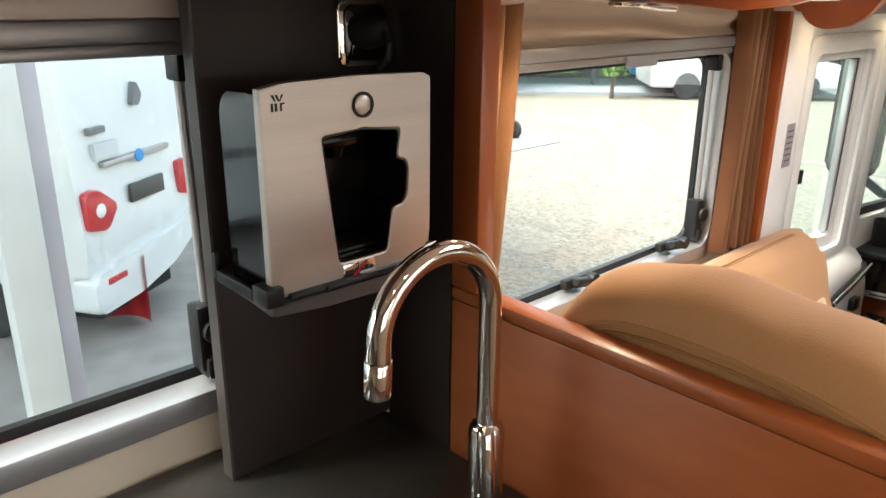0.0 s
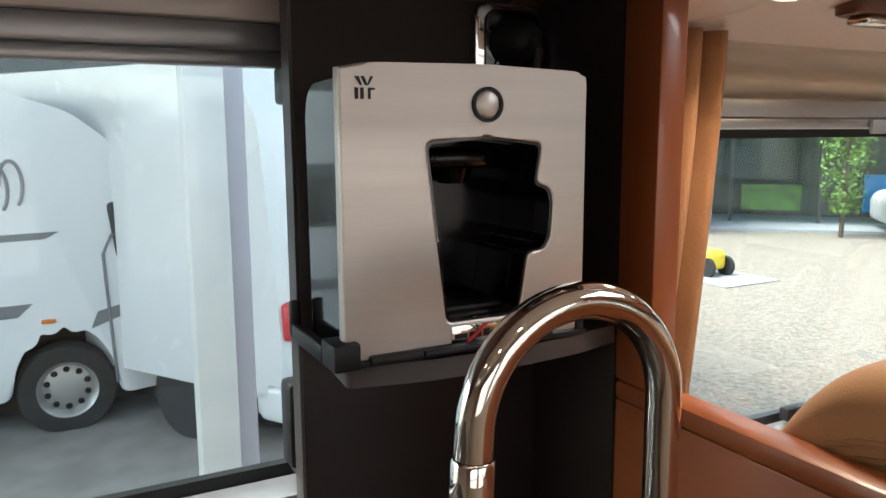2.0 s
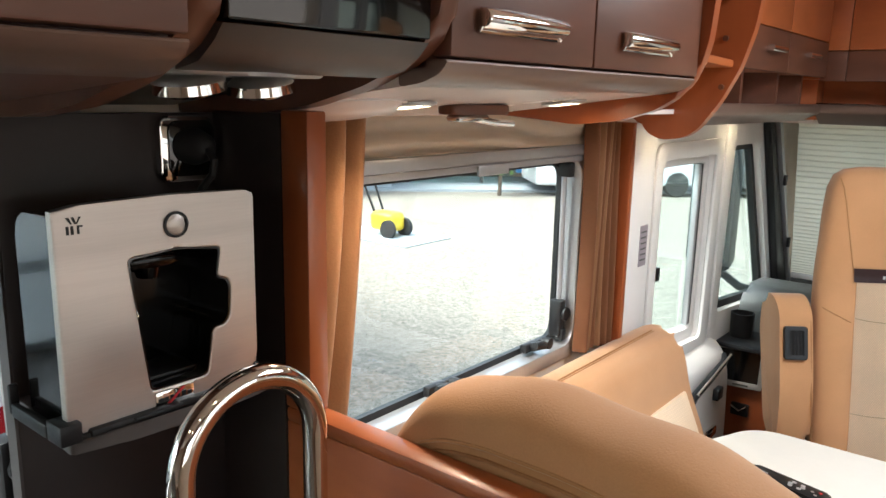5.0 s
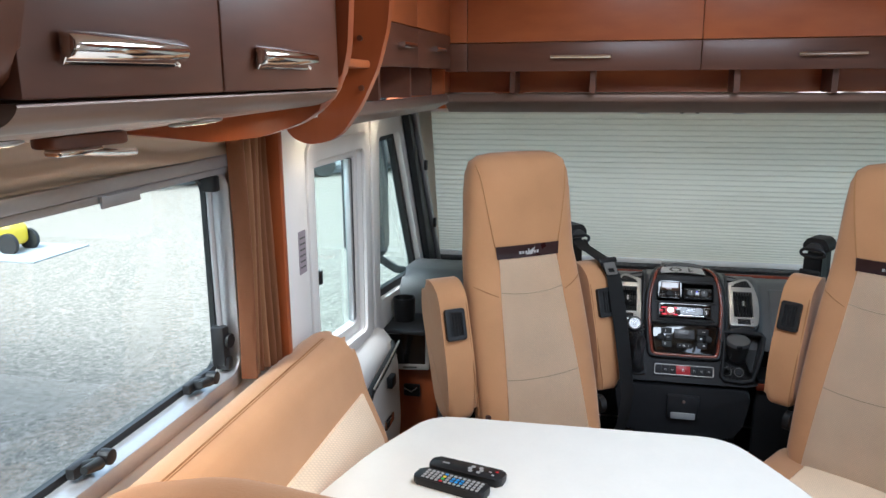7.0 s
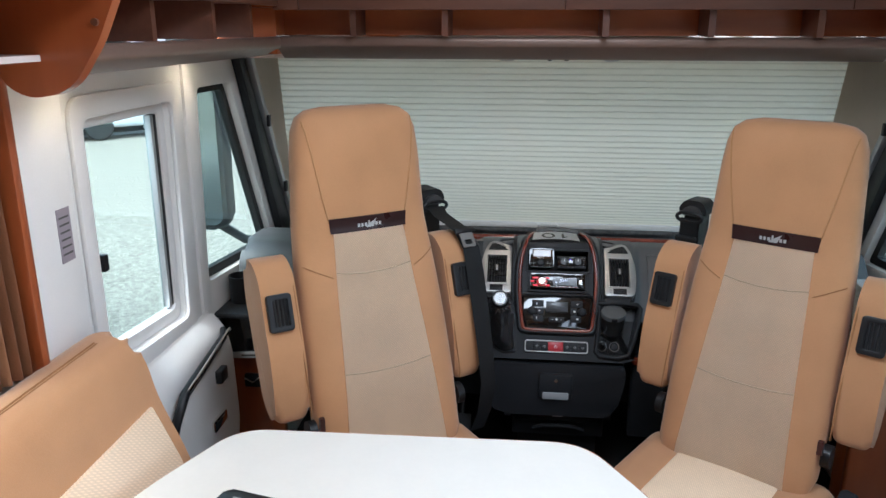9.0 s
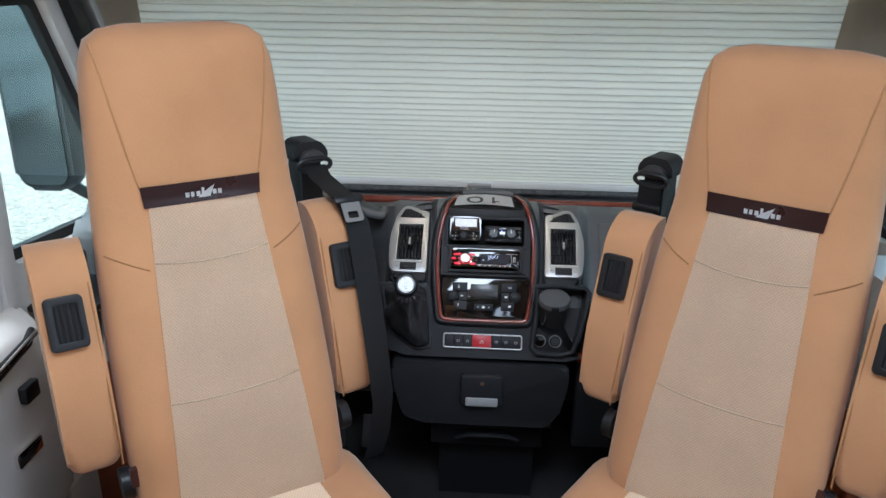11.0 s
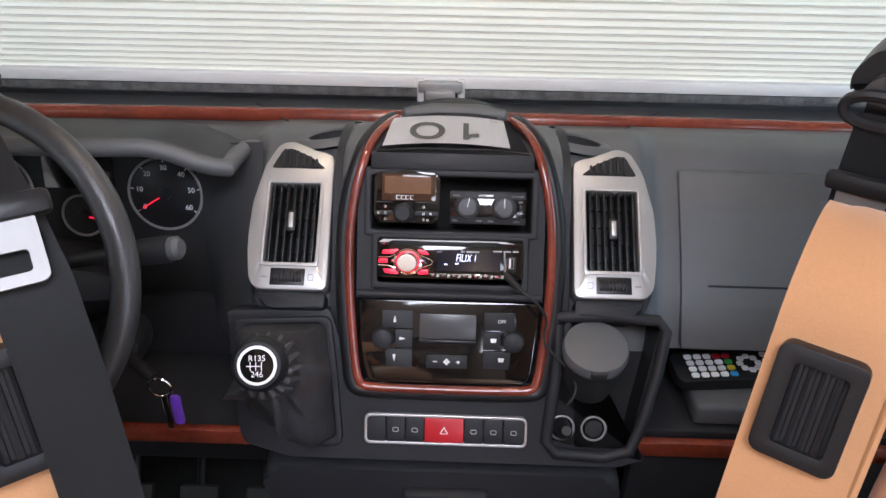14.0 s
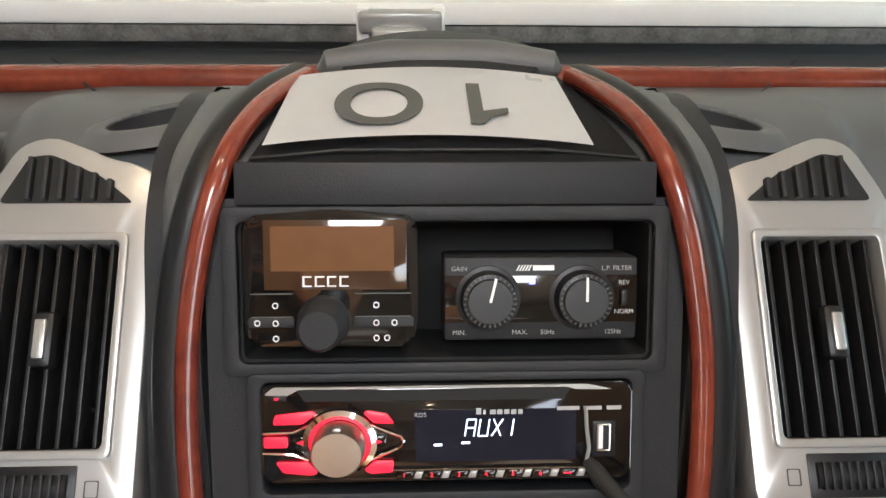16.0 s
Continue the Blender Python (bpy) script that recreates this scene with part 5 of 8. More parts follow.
    if s > 0:     # drawn forward over the armrest
        path = [(0.282, 0.178, 1.048), (0.283, 0.15, 1.03), (0.286, 0.09, 1.018), (0.29, 0.04, 1.006), (0.295, 0.0, 0.965), (0.296, -0.022, 0.9), (0.295, -0.052, 0.8), (0.294, -0.080, 0.7), (0.294, -0.10, 0.6), (0.296, -0.08, 0.5), (0.298, -0.04, 0.42)]
    else:         # straight down behind the armrest
        path = [(tx, ty - 0.05, 1.048), (tx - 0.002, ty - 0.045, 1.0), (tx - 0.004, ty - 0.042, 0.9), (tx - 0.006, ty - 0.042, 0.7), (tx - 0.006, ty - 0.042, 0.42)]
    bm = bmesh.new()
    rows_ = []
    for i, (x, y, z) in enumerate(path):
        tw_ = 0.25 * math.sin(i * 0.9)
        rows_.append([bm.verts.new((x + 0.0255 * q, y + 0.012 * tw_ * q, z)) for q in (-1, -0.4, 0.4, 1)])
    for r0, r1 in zip(rows_, rows_[1:]):
        for q in range(3):
            bm.faces.new((r0[q], r0[q + 1], r1[q + 1], r1[q]))
    bmesh.ops.solidify(bm, geom=bm.faces[:], thickness=0.0015)
    be = part("belt", bm, WEBBING, tw, "black belt webbing")
    mt = pose(0.290, 0.018, 0.997, -42, 0, -4) if s > 0 else pose(tx - 0.003, ty - 0.054, 0.97, 0, 0, 0)
    part("belt_tongue", ring(rounded(-0.02, 0.02, -0.035, 0.012, 0.006), rounded(-0.011, 0.011, -0.027, -0.012, 0.003), -0.0015, 0.0015, "y", None, mt), TONGUE, tw)
    part("tongue_cap", box(-0.032, 0.032, -0.006, 0.006, 0.008, 0.026, 0.005, 2, None, mt), BLACK, tw)
    for ob in seat.children_recursive:
        if not ob.name.startswith("swivel_base"):
            ob.data.transform(Matrix.Translation((0, 0, -drop)))
    return seat


left_seat = steer(1)
right_seat = steer(-1)
left_seat.matrix_basis = pose(-0.505, 2.558, 0.0, 0, 0, 36.5)
right_seat.matrix_basis = pose(0.491, 2.628, 0.0, 0, 0, -34)

# ---- dashboard ----
FU = -0.005
FM = Matrix(((1, 0, 0, FU), (0, 0.459, -0.888, 3.066), (0, 0.888, 0.459, 0.60), (0, 0, 0, 1)))   # fascia plane: across, up, out


def smooth(a, b, x):
    t = min(1, max(0, (x - a) / (b - a)))
    return t * t * (3 - 2 * t)


PAD_C = [(3.62, 0.775), (3.5, 0.785), (3.42, 0.80), (3.36, 0.83), (3.32, 0.846), (3.27, 0.85), (3.215, 0.848), (3.185, 0.825), (3.165, 0.775), (3.14, 0.70), (3.12, 0.62)]
PAD_R = [(3.62, 0.775), (3.5, 0.782), (3.44, 0.80), (3.40, 0.81), (3.37, 0.812), (3.335, 0.808), (3.305, 0.79), (3.262, 0.75), (3.217, 0.70), (3.182, 0.655), (3.152, 0.60)]
PAD_V = [(3.62, 0.775), (3.5, 0.785), (3.43, 0.80), (3.38, 0.818), (3.345, 0.828), (3.31, 0.826), (3.285, 0.812), (3.24, 0.775), (3.19, 0.725), (3.16, 0.68), (3.13, 0.61)]
PAD_L = [(3.62, 0.775), (3.5, 0.782), (3.42, 0.79), (3.38, 0.78), (3.36, 0.77), (3.345, 0.75), (3.34, 0.72), (3.338, 0.68), (3.338, 0.64), (3.338, 0.61), (3.338, 0.58)]


def pad(x, k):
    other = PAD_R if x > 0 else PAD_L
    f = smooth(0.25, 0.285 if x > 0 else 0.33, abs(x - FU))
    e = smooth(0.135, 0.152, abs(x - FU))
    a, b = [p + (q - p) * e for p, q in zip(PAD_C[k], PAD_V[k])], other[k]
    back = 0.09 if k >= 7 and abs(x - FU) < 0.119 else 0.0     # room for the slots of the stack
    return a[0] + (b[0] - a[0]) * f + back, a[1] + (b[1] - a[1]) * f


dash = thing("dashboard", "dark grey grained plastic dashboard across the cab", "dashboard", (0, 3.4, 0.0))
LCD = material("grey liquid crystal", (0.055, 0.056, 0.06), 0.3, vary=0.04, bump=0)
NX, NK = 420, 8
DIP = (0.166, 3.312)


def pad_point(x, j):
    """A place on the pad, rounded between the profile's corners."""
    k, t = min(j // NK, len(PAD_C) - 2), j / NK - min(j // NK, len(PAD_C) - 2)
    p = [Vector(pad(x, max(0, min(len(PAD_C) - 1, q)))) for q in (k - 1, k, k + 1, k + 2)]
    y, z = 0.5 * (2 * p[1] + (p[2] - p[0]) * t + (2 * p[0] - 5 * p[1] + 4 * p[2] - p[3]) * t * t + (3 * p[1] - p[0] - 3 * p[2] + p[3]) * t ** 3)
    return x, y, z


def in_dip(v):
    """Inside one of the two oval recesses behind the air vents."""
    sd = 1 if v.x > FU else -1
    a, b = v.x - FU - sd * DIP[0], v.y - DIP[1]
    c, d = math.cos(radians(14)), sd * math.sin(radians(14))
    return math.hypot((a * c - b * d) / 0.036, (a * d + b * c) / 0.019) < 1.03


bm = bmesh.new()
g = [[bm.verts.new(pad_point(x, j)) for j in range(NK * (len(PAD_C) - 1) + 1)] for x in (-1.03 + 2.06 * i / NX for i in range(NX + 1))]
g_co = [[tuple(v.co) for v in r] for r in g]
for a, b in zip(g, g[1:]):
    for k in range(len(a) - 1):
        if not in_dip((a[k].co + b[k + 1].co) / 2):
            bm.faces.new((a[k], b[k], b[k + 1], a[k + 1]))
part("upper_pad", bm, DASH_SOFT, dash, smooth=50)
for sd in (-1, 1):
    near = min((v for r in g_co for v in r), key=lambda v: (v[0] - FU - sd * DIP[0]) ** 2 + (v[1] - DIP[1]) ** 2)
    dm = pose(FU + sd * DIP[0], DIP[1], near[2] + 0.003, -6, sd * 6, -sd * 14)
    part("recess", lathe([(0, -0.03), (0.6, -0.028), (0.88, -0.018), (1.0, 0.0)], 40, None, dm @ Matrix.Diagonal((0.036, 0.019, 1, 1))), DASH, dash, "oval recess in the dashboard")
    part("recess_lip", lathe([(0.985, -0.004), (1.02, 0.001), (1.15, 0.0025), (1.35, 0.001), (1.6, -0.007)], 48, None, dm @ Matrix.Diagonal((0.036, 0.019, 1, 1))), DASH_SOFT, dash)
part("lower_body", box(-1.03, 1.03, 3.24, 3.75, 0.25, 0.60, 0.02), DASH, dash)
part("rear_lip", box(-1.05, 1.05, 3.59, 3.599, 0.765, 0.822, 0.002), DASH_SOFT, dash)
part("top_shelf", box(-1.05, 1.05, 3.6, 3.78, 0.745, 0.772), DASH, dash)
part("wood_bar", tube([(x, 3.472 - 0.02 * x * x, 0.794) for x in [-1.02 + 0.102 * k for k in range(21)]], 0.012, 14), MAHOGANY, dash, "red wood trim bar along the dashboard")
for sd in (-1, 1):
    part("pad_line", tube([(FU + sd * 0.25, 3.42, 0.8005), (FU + sd * 0.34, 3.55, 0.783)], 0.0012, 6), BLACK, dash)
# glove compartment lid
lid = part("glove_lid", prism(soften([(3.299, 0.794), (3.254, 0.754), (3.208, 0.704), (3.173, 0.658), (3.142, 0.606), (3.16, 0.60), (3.19, 0.652), (3.225, 0.695), (3.27, 0.742), (3.315, 0.79)], 0.004, 2), 0.305, 0.86, "x", 0.006), DASH_SOFT, dash, "smooth glove compartment lid")
part("lid_step", tube([(0.34, 3.188, 0.678), (0.82, 3.188, 0.678)], 0.0015, 6), DASH, lid)
part("lid_grip", box(0.32, 0.84, 3.146, 3.16, 0.603, 0.612, 0.003), DASH, lid)
# open tray below the lid, and on the driver's side
part("tray_floor", box(0.255, 0.95, 3.085, 3.26, 0.497, 0.513, 0.004), DASH, dash)
# back of the tray painted near-black for the shade under the lid
part("tray_back", box(0.255, 0.95, 3.225, 3.24, 0.513, 0.61), RECESS_SHADE, dash)
part("tray_strip", box(0.245, 0.95, 3.07, 3.084, 0.478, 0.504, 0.004), MAHOGANY, dash, "red wood trim strip")
part("knee_panel", box(0.25, 0.95, 3.088, 3.118, 0.2, 0.476, 0.012), DASH, dash)
part("tray_floor", box(-0.95, -0.255, 3.085, 3.26, 0.478, 0.492, 0.004), DASH, dash)
part("tray_strip", box(-0.6, -0.25, 3.07, 3.084, 0.474, 0.500, 0.004), MAHOGANY, dash, "red wood trim strip")
part("driver_fascia", sheet(lambda u, v: (-0.262 - 0.105 * u, 3.275 - 0.135 * v + (0.02 + 0.10 * v) * u ** 1.6, 0.832 - 0.025 * u * u + (0.575 - 0.832) * v), 12, 12, 0.004), DASH_SOFT, dash)

# centre stack: plate with the two openings, red wood trim
stack = part("radio_bay", slab_with_holes("z", -0.03, -0.003, -0.117, 0.117, 0.106, 0.2715, [(-0.1015, 0.1015, 0.191, 0.262), (-0.0985, 0.0985, 0.119, 0.188)]), DASH, dash, smooth=0)
stack.data.transform(stack.parent.matrix_basis.inverted() @ FM @ stack.parent.matrix_basis)


def fpart(name, bm, mat, parent, label="", smooth=40):
    """A part drawn in the fascia's own axes."""
    bm.transform(FM)
    return part(name, bm, mat, parent, label, smooth)


# slot walls and backs coloured near-black in place of deep shade
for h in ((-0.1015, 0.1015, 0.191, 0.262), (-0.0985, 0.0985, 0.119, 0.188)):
    fpart("slot_wall", ring(rounded(*h, 0.003), rounded(h[0] + 0.002, h[1] - 0.002, h[2] + 0.002, h[3] - 0.002, 0.003), -0.004, -0.07, "z"), RECESS_SHADE, stack)
    fpart("slot_back", box(h[0], h[1], h[2], h[3], -0.075, -0.071), RECESS_SHADE, stack)
fpart("slot_frame", ring(rounded(-0.108, 0.108, 0.1855, 0.268, 0.004), rounded(-0.1005, 0.1005, 0.192, 0.261, 0.004), -0.0025, 0.002, "z", r=0.001), DASH, stack)
fpart("upper_face", box(-0.101, 0.101, 0.2685, 0.289, -0.0028, 0.0012, 0.001), DASH, stack)
U = [tuple(FM.inverted() @ Vector(p)) for p in ((FU - 0.078, 3.305, 0.859), (FU - 0.088, 3.275, 0.863), (FU - 0.097, 3.245, 0.864), (FU - 0.104, 3.218, 0.860))] + [(-0.108, 0.285, 0.0), (-0.118, 0.25, 0.003), (-0.1255, 0.2, 0.004), (-0.1265, 0.15, 0.004), (-0.124, 0.1, 0.004), (-0.118, 0.04, 0.004), (-0.1145, 0.012, 0.004), (-0.110, -0.002, 0.004), (-0.1, -0.006, 0.004), (-0.05, -0.0068, 0.004)]
U = U + [(0, -0.007, 0.004)] + [(-a, b, c) for a, b, c in U[::-1]]
dense = []
for a, b in zip(U, U[1:]):
    dense += [tuple(Vector(a).lerp(Vector(b), k / 3)) for k in range(3)]
dense.append(U[-1])
for _ in range(2):
    dense = [dense[0]] + [tuple((Vector(a) + 2 * Vector(b) + Vector(c)) / 4) for a, b, c in zip(dense, dense[1:], dense[2:])] + [dense[-1]]
fpart("wood_trim", tube(dense, 0.0058, 12), MAHOGANY, stack, "polished red wood trim round the centre stack")
fpart("trim_bed", tube([(a * 1.07, b - (0.006 if b < 0.02 else 0), c - 0.006) for a, b, c in dense], 0.0095, 10), BLACK, stack)
fpart("bay_side", prism(soften([(-0.145, 0.30), (-0.15, 0.2), (-0.148, 0.09), (-0.135, 0.0), (-0.125, -0.035), (0.125, -0.035), (0.135, 0.0), (0.148, 0.09), (0.15, 0.2), (0.145, 0.30)], 0.02, 4), -0.13, -0.085, "z", 0.004), DASH, stack)
# shoulders between the trim and the air vents, with an oval dip
for sd in (-1, 1):
    part("shoulder", prism(soften([(3.12, 0.60), (3.108, 0.66), (3.15, 0.74), (3.20, 0.822), (3.235, 0.845), (3.3, 0.85), (3.37, 0.825), (3.37, 0.60)], 0.02, 4), FU + sd * 0.131, FU + sd * 0.15, "x", 0.006), DASH, dash)
# top cover with the sheet of paper, and the raised hood behind
part("top_cover", sheet(lambda u, v: (FU + (2 * u - 1) * (0.099 - 0.03 * v), 3.1985 + 0.13 * v, 0.857 + 0.008 * math.sin(min(1, v * 1.6) * math.pi / 2) - 0.004 * v - 0.006 * (2 * u - 1) ** 2), 16, 14, 0.006), DASH, dash)
part("cover_line", tube([(FU - 0.095, 3.2065, 0.8545), (FU - 0.05, 3.2055, 0.8595), (FU + 0.05, 3.2055, 0.8595), (FU + 0.095, 3.2065, 0.8545)], 0.0010, 6), BLACK, dash)
part("top_hood", tube([(FU - 0.071, 3.307, 0.861), (FU - 0.066, 3.308, 0.8645), (FU - 0.03, 3.309, 0.8685), (FU + 0.03, 3.309, 0.8685), (FU + 0.066, 3.308, 0.8645), (FU + 0.071, 3.307, 0.861)], [0.003, 0.009, 0.011, 0.011, 0.009, 0.003], 14), DASH_SOFT, dash)
part("top_hood_back", lathe([(0, 0.0), (0.5, -0.001), (0.9, -0.005), (1, -0.02), (0, -0.03)], 30, None, pose(FU, 3.318, 0.872) @ Matrix.Diagonal((0.068, 0.055, 1, 1))), DASH, dash)

sheet10 = thing("paper_sign", "white laminated sheet with the number ten lying on the dashboard", "sign", (FU - 0.01, 3.25, 0.866))
pm = pose(FU - 0.0085, 3.2465, 0.8694, 2.0, 0, 0)
part("paper", sheet(lambda u, v: ((2 * u - 1) * (0.0795 - 0.006 * v), -0.042 + 0.084 * v, -0.0055 * (2 * u - 1) ** 2), 14, 6, 0.0006, None, pm), PAPER, sheet10)
pd10 = pm @ pose(0.006, -0.008, 0.0008, 0, 0, 180)
one = prism([(-0.0095, -0.024), (-0.0025, -0.024), (-0.0025, 0.024), (-0.009, 0.024), (-0.0135, 0.016), (-0.022, 0.0125), (-0.022, 0.0065), (-0.0095, 0.010)], 0, 0.0005, "z", m=pd10 @ pose(-0.012, 0, 0.0))
part("digit", one, GREY_PRINT, sheet10, "grey printed digit")
oval = lambda a, b: [(0.031 + a * math.copysign(abs(math.cos(t)) ** 0.85, math.cos(t)), b * math.sin(t)) for t in (2 * math.pi * k / 40 for k in range(40))]
part("digit", ring(oval(0.0225, 0.025), oval(0.0145, 0.0175), 0, 0.0005, "z", None, pd10), GREY_PRINT, sheet10, "grey printed digit")


VM = Matrix(((1, 0, 0, FU), (0, 0.776, -0.678, 3.030), (0, 0.715, 0.735, 0.6117), (0, 0, 0, 1)))     # the plane of the air vents leans further back


def air_vent(sd):
    v = thing("air_vent", "silver framed dashboard air vent with black slats", "air vent", (FU + sd * 0.2, 3.13, 0.68), group="dashboard vents")
    vm = VM @ pose(-0.008 if sd < 0 else 0.009, 0.006, 0)
    def vpart(name, bm, mat, parent, label="", smooth=40):
        bm.transform(vm)
        return part(name, bm, mat, parent, label, smooth)
    def mir(p):
        return [(sd * a, b) for a, b in p]
    out = mir(soften([(0.146, 0.112), (0.147, 0.284), (0.172, 0.290), (0.205, 0.303), (0.222, 0.298), (0.238, 0.27), (0.25, 0.22), (0.251, 0.17), (0.246, 0.125), (0.236, 0.112)], 0.01, 3))
    # one frame with the main opening; a second, smaller opening above is a dark inset
    hole = soften([(0.160, 0.142), (0.160, 0.2), (0.160, 0.249), (0.18, 0.249), (0.2, 0.249), (0.231, 0.247), (0.233, 0.2), (0.2305, 0.17), (0.229, 0.142), (0.2, 0.142)], 0.004, 3)
    hole = mir(hole)
    n = len(out)
    # match opening points to the outline by direction from the centre
    c = Vector((sd * 0.196, 0.197))
    def fit_to(o):
        res = []
        for p in o:
            d = (Vector(p) - c)
            x0, x1, y0, y1 = sorted((sd * 0.160, sd * 0.2315)) + [0.142, 0.249]
            ks = [((x1 if d.x > 0 else x0) - c.x) / d.x if abs(d.x) > 1e-6 else 9, ((y1 if d.y > 0 else y0) - c.y) / d.y if abs(d.y) > 1e-6 else 9]
            res.append(tuple(c + d * min(ks)))
        return res
    inner = fit_to(out)
    for t in ((sd * 0.160, 0.142), (sd * 0.160, 0.249), (sd * 0.2315, 0.142), (sd * 0.2315, 0.249)):
        j = min(range(n), key=lambda i: (inner[i][0] - t[0]) ** 2 + (inner[i][1] - t[1]) ** 2)
        inner[j] = t
    bm = ring(out, inner, -0.02, 0.012, "z", r=0.002)
    fr = vpart("frame", bm, SILVER, v, "silver painted frame")
    vpart("inner_lip", ring(rounded(*sorted((sd * 0.1585, sd * 0.233)), 0.1405, 0.2505, 0.004), rounded(*sorted((sd * 0.163, sd * 0.2285)), 0.145, 0.246, 0.003), -0.01, 0.0145, "z", r=0.001), SILVER, fr)
    # near-black plate paints the shade inside the duct
    vpart("duct", box(*sorted((sd * 0.155, sd * 0.235)), 0.14, 0.252, -0.05, -0.045), RECESS_SHADE, v)
    for k in range(7):
        u = 0.1685 + 0.0092 * k
        vpart("slat", box(*sorted((sd * (u - 0.0011), sd * (u + 0.0011))), 0.1455, 0.2455, -0.012, 0.009, 0.0004), BLACK, v)
    for k in range(4):
        vpart("cross_slat", box(*sorted((sd * 0.164, sd * 0.2275)), 0.163 + 0.022 * k, 0.1645 + 0.022 * k, -0.03, -0.013), BLACK, v)
    kn = vpart("slider", box(sd * 0.1965 - 0.006, sd * 0.1965 + 0.006, 0.183, 0.21, 0.006, 0.018, 0.003), BLACK, v)
    vpart("slider_face", box(sd * 0.1965 - 0.003, sd * 0.1965 + 0.003, 0.187, 0.206, 0.0175, 0.02, 0.001), SILVER, kn)
    tri = mir(soften([(0.158, 0.266), (0.176, 0.280), (0.204, 0.292), (0.2155, 0.2905), (0.229, 0.266)], 0.003, 2))
    up = vpart("upper_grille", prism(tri, 0.006, 0.0128, "z"), RECESS_SHADE, v, "small black upper grille")
    for k in range(6):
        u = 0.170 + 0.0085 * k
        top = 0.2755 + 0.014 * min(1, (u - 0.165) / 0.035) if u < 0.215 else 0.277
        vpart("slat", box(*sorted((sd * (u - 0.0013), sd * (u + 0.0013))), 0.267, top, 0.0128, 0.0175, 0.0004), DASH, up)
    w = vpart("thumb_wheel", tube([(sd * 0.178, 0.1275, 0.007), (sd * 0.214, 0.1275, 0.007)], 0.0085, 18), BLACK, v)
    for k in range(8):
        u = sd * (0.181 + 0.0043 * k)
        vpart("wheel_rib", box(u - 0.0008, u + 0.0008, 0.121, 0.134, 0.013, 0.0162, 0.0003), DASH, w)
    vpart("wheel_recess", box(*sorted((sd * 0.174, sd * 0.218)), 0.117, 0.138, 0.0105, 0.0127, 0.001), BLACK, v)
    for u, kind in ((0.1665, 0), (0.2255, 1)):
        u = sd * u
        vpart("vent_symbol", ring(rounded(u - 0.0035, u + 0.0035, 0.123, 0.131, 0.0008, 2), rounded(u - 0.003, u + 0.003, 0.1235, 0.1305, 0.0008, 2), 0.0122, 0.0127, "z") if (kind == 0) else box(u - 0.0035, u + 0.0035, 0.1265, 0.1275, 0.0122, 0.0127), GREY_PRINT, fr)
    vpart("foot", prism(mir(soften([(0.148, 0.091), (0.148, 0.1115), (0.2365, 0.1115), (0.228, 0.096), (0.215, 0.091)], 0.006, 3)), -0.03, 0.006, "z", 0.003), DASH, v)
    vpart("casing", prism(mir(soften([(0.143, 0.09), (0.143, 0.29), (0.205, 0.306), (0.226, 0.30), (0.246, 0.27), (0.257, 0.21), (0.25, 0.115), (0.23, 0.09)], 0.01, 3)), -0.07, -0.021, "z", 0.004), DASH, v)


air_vent(-1)
air_vent(1)


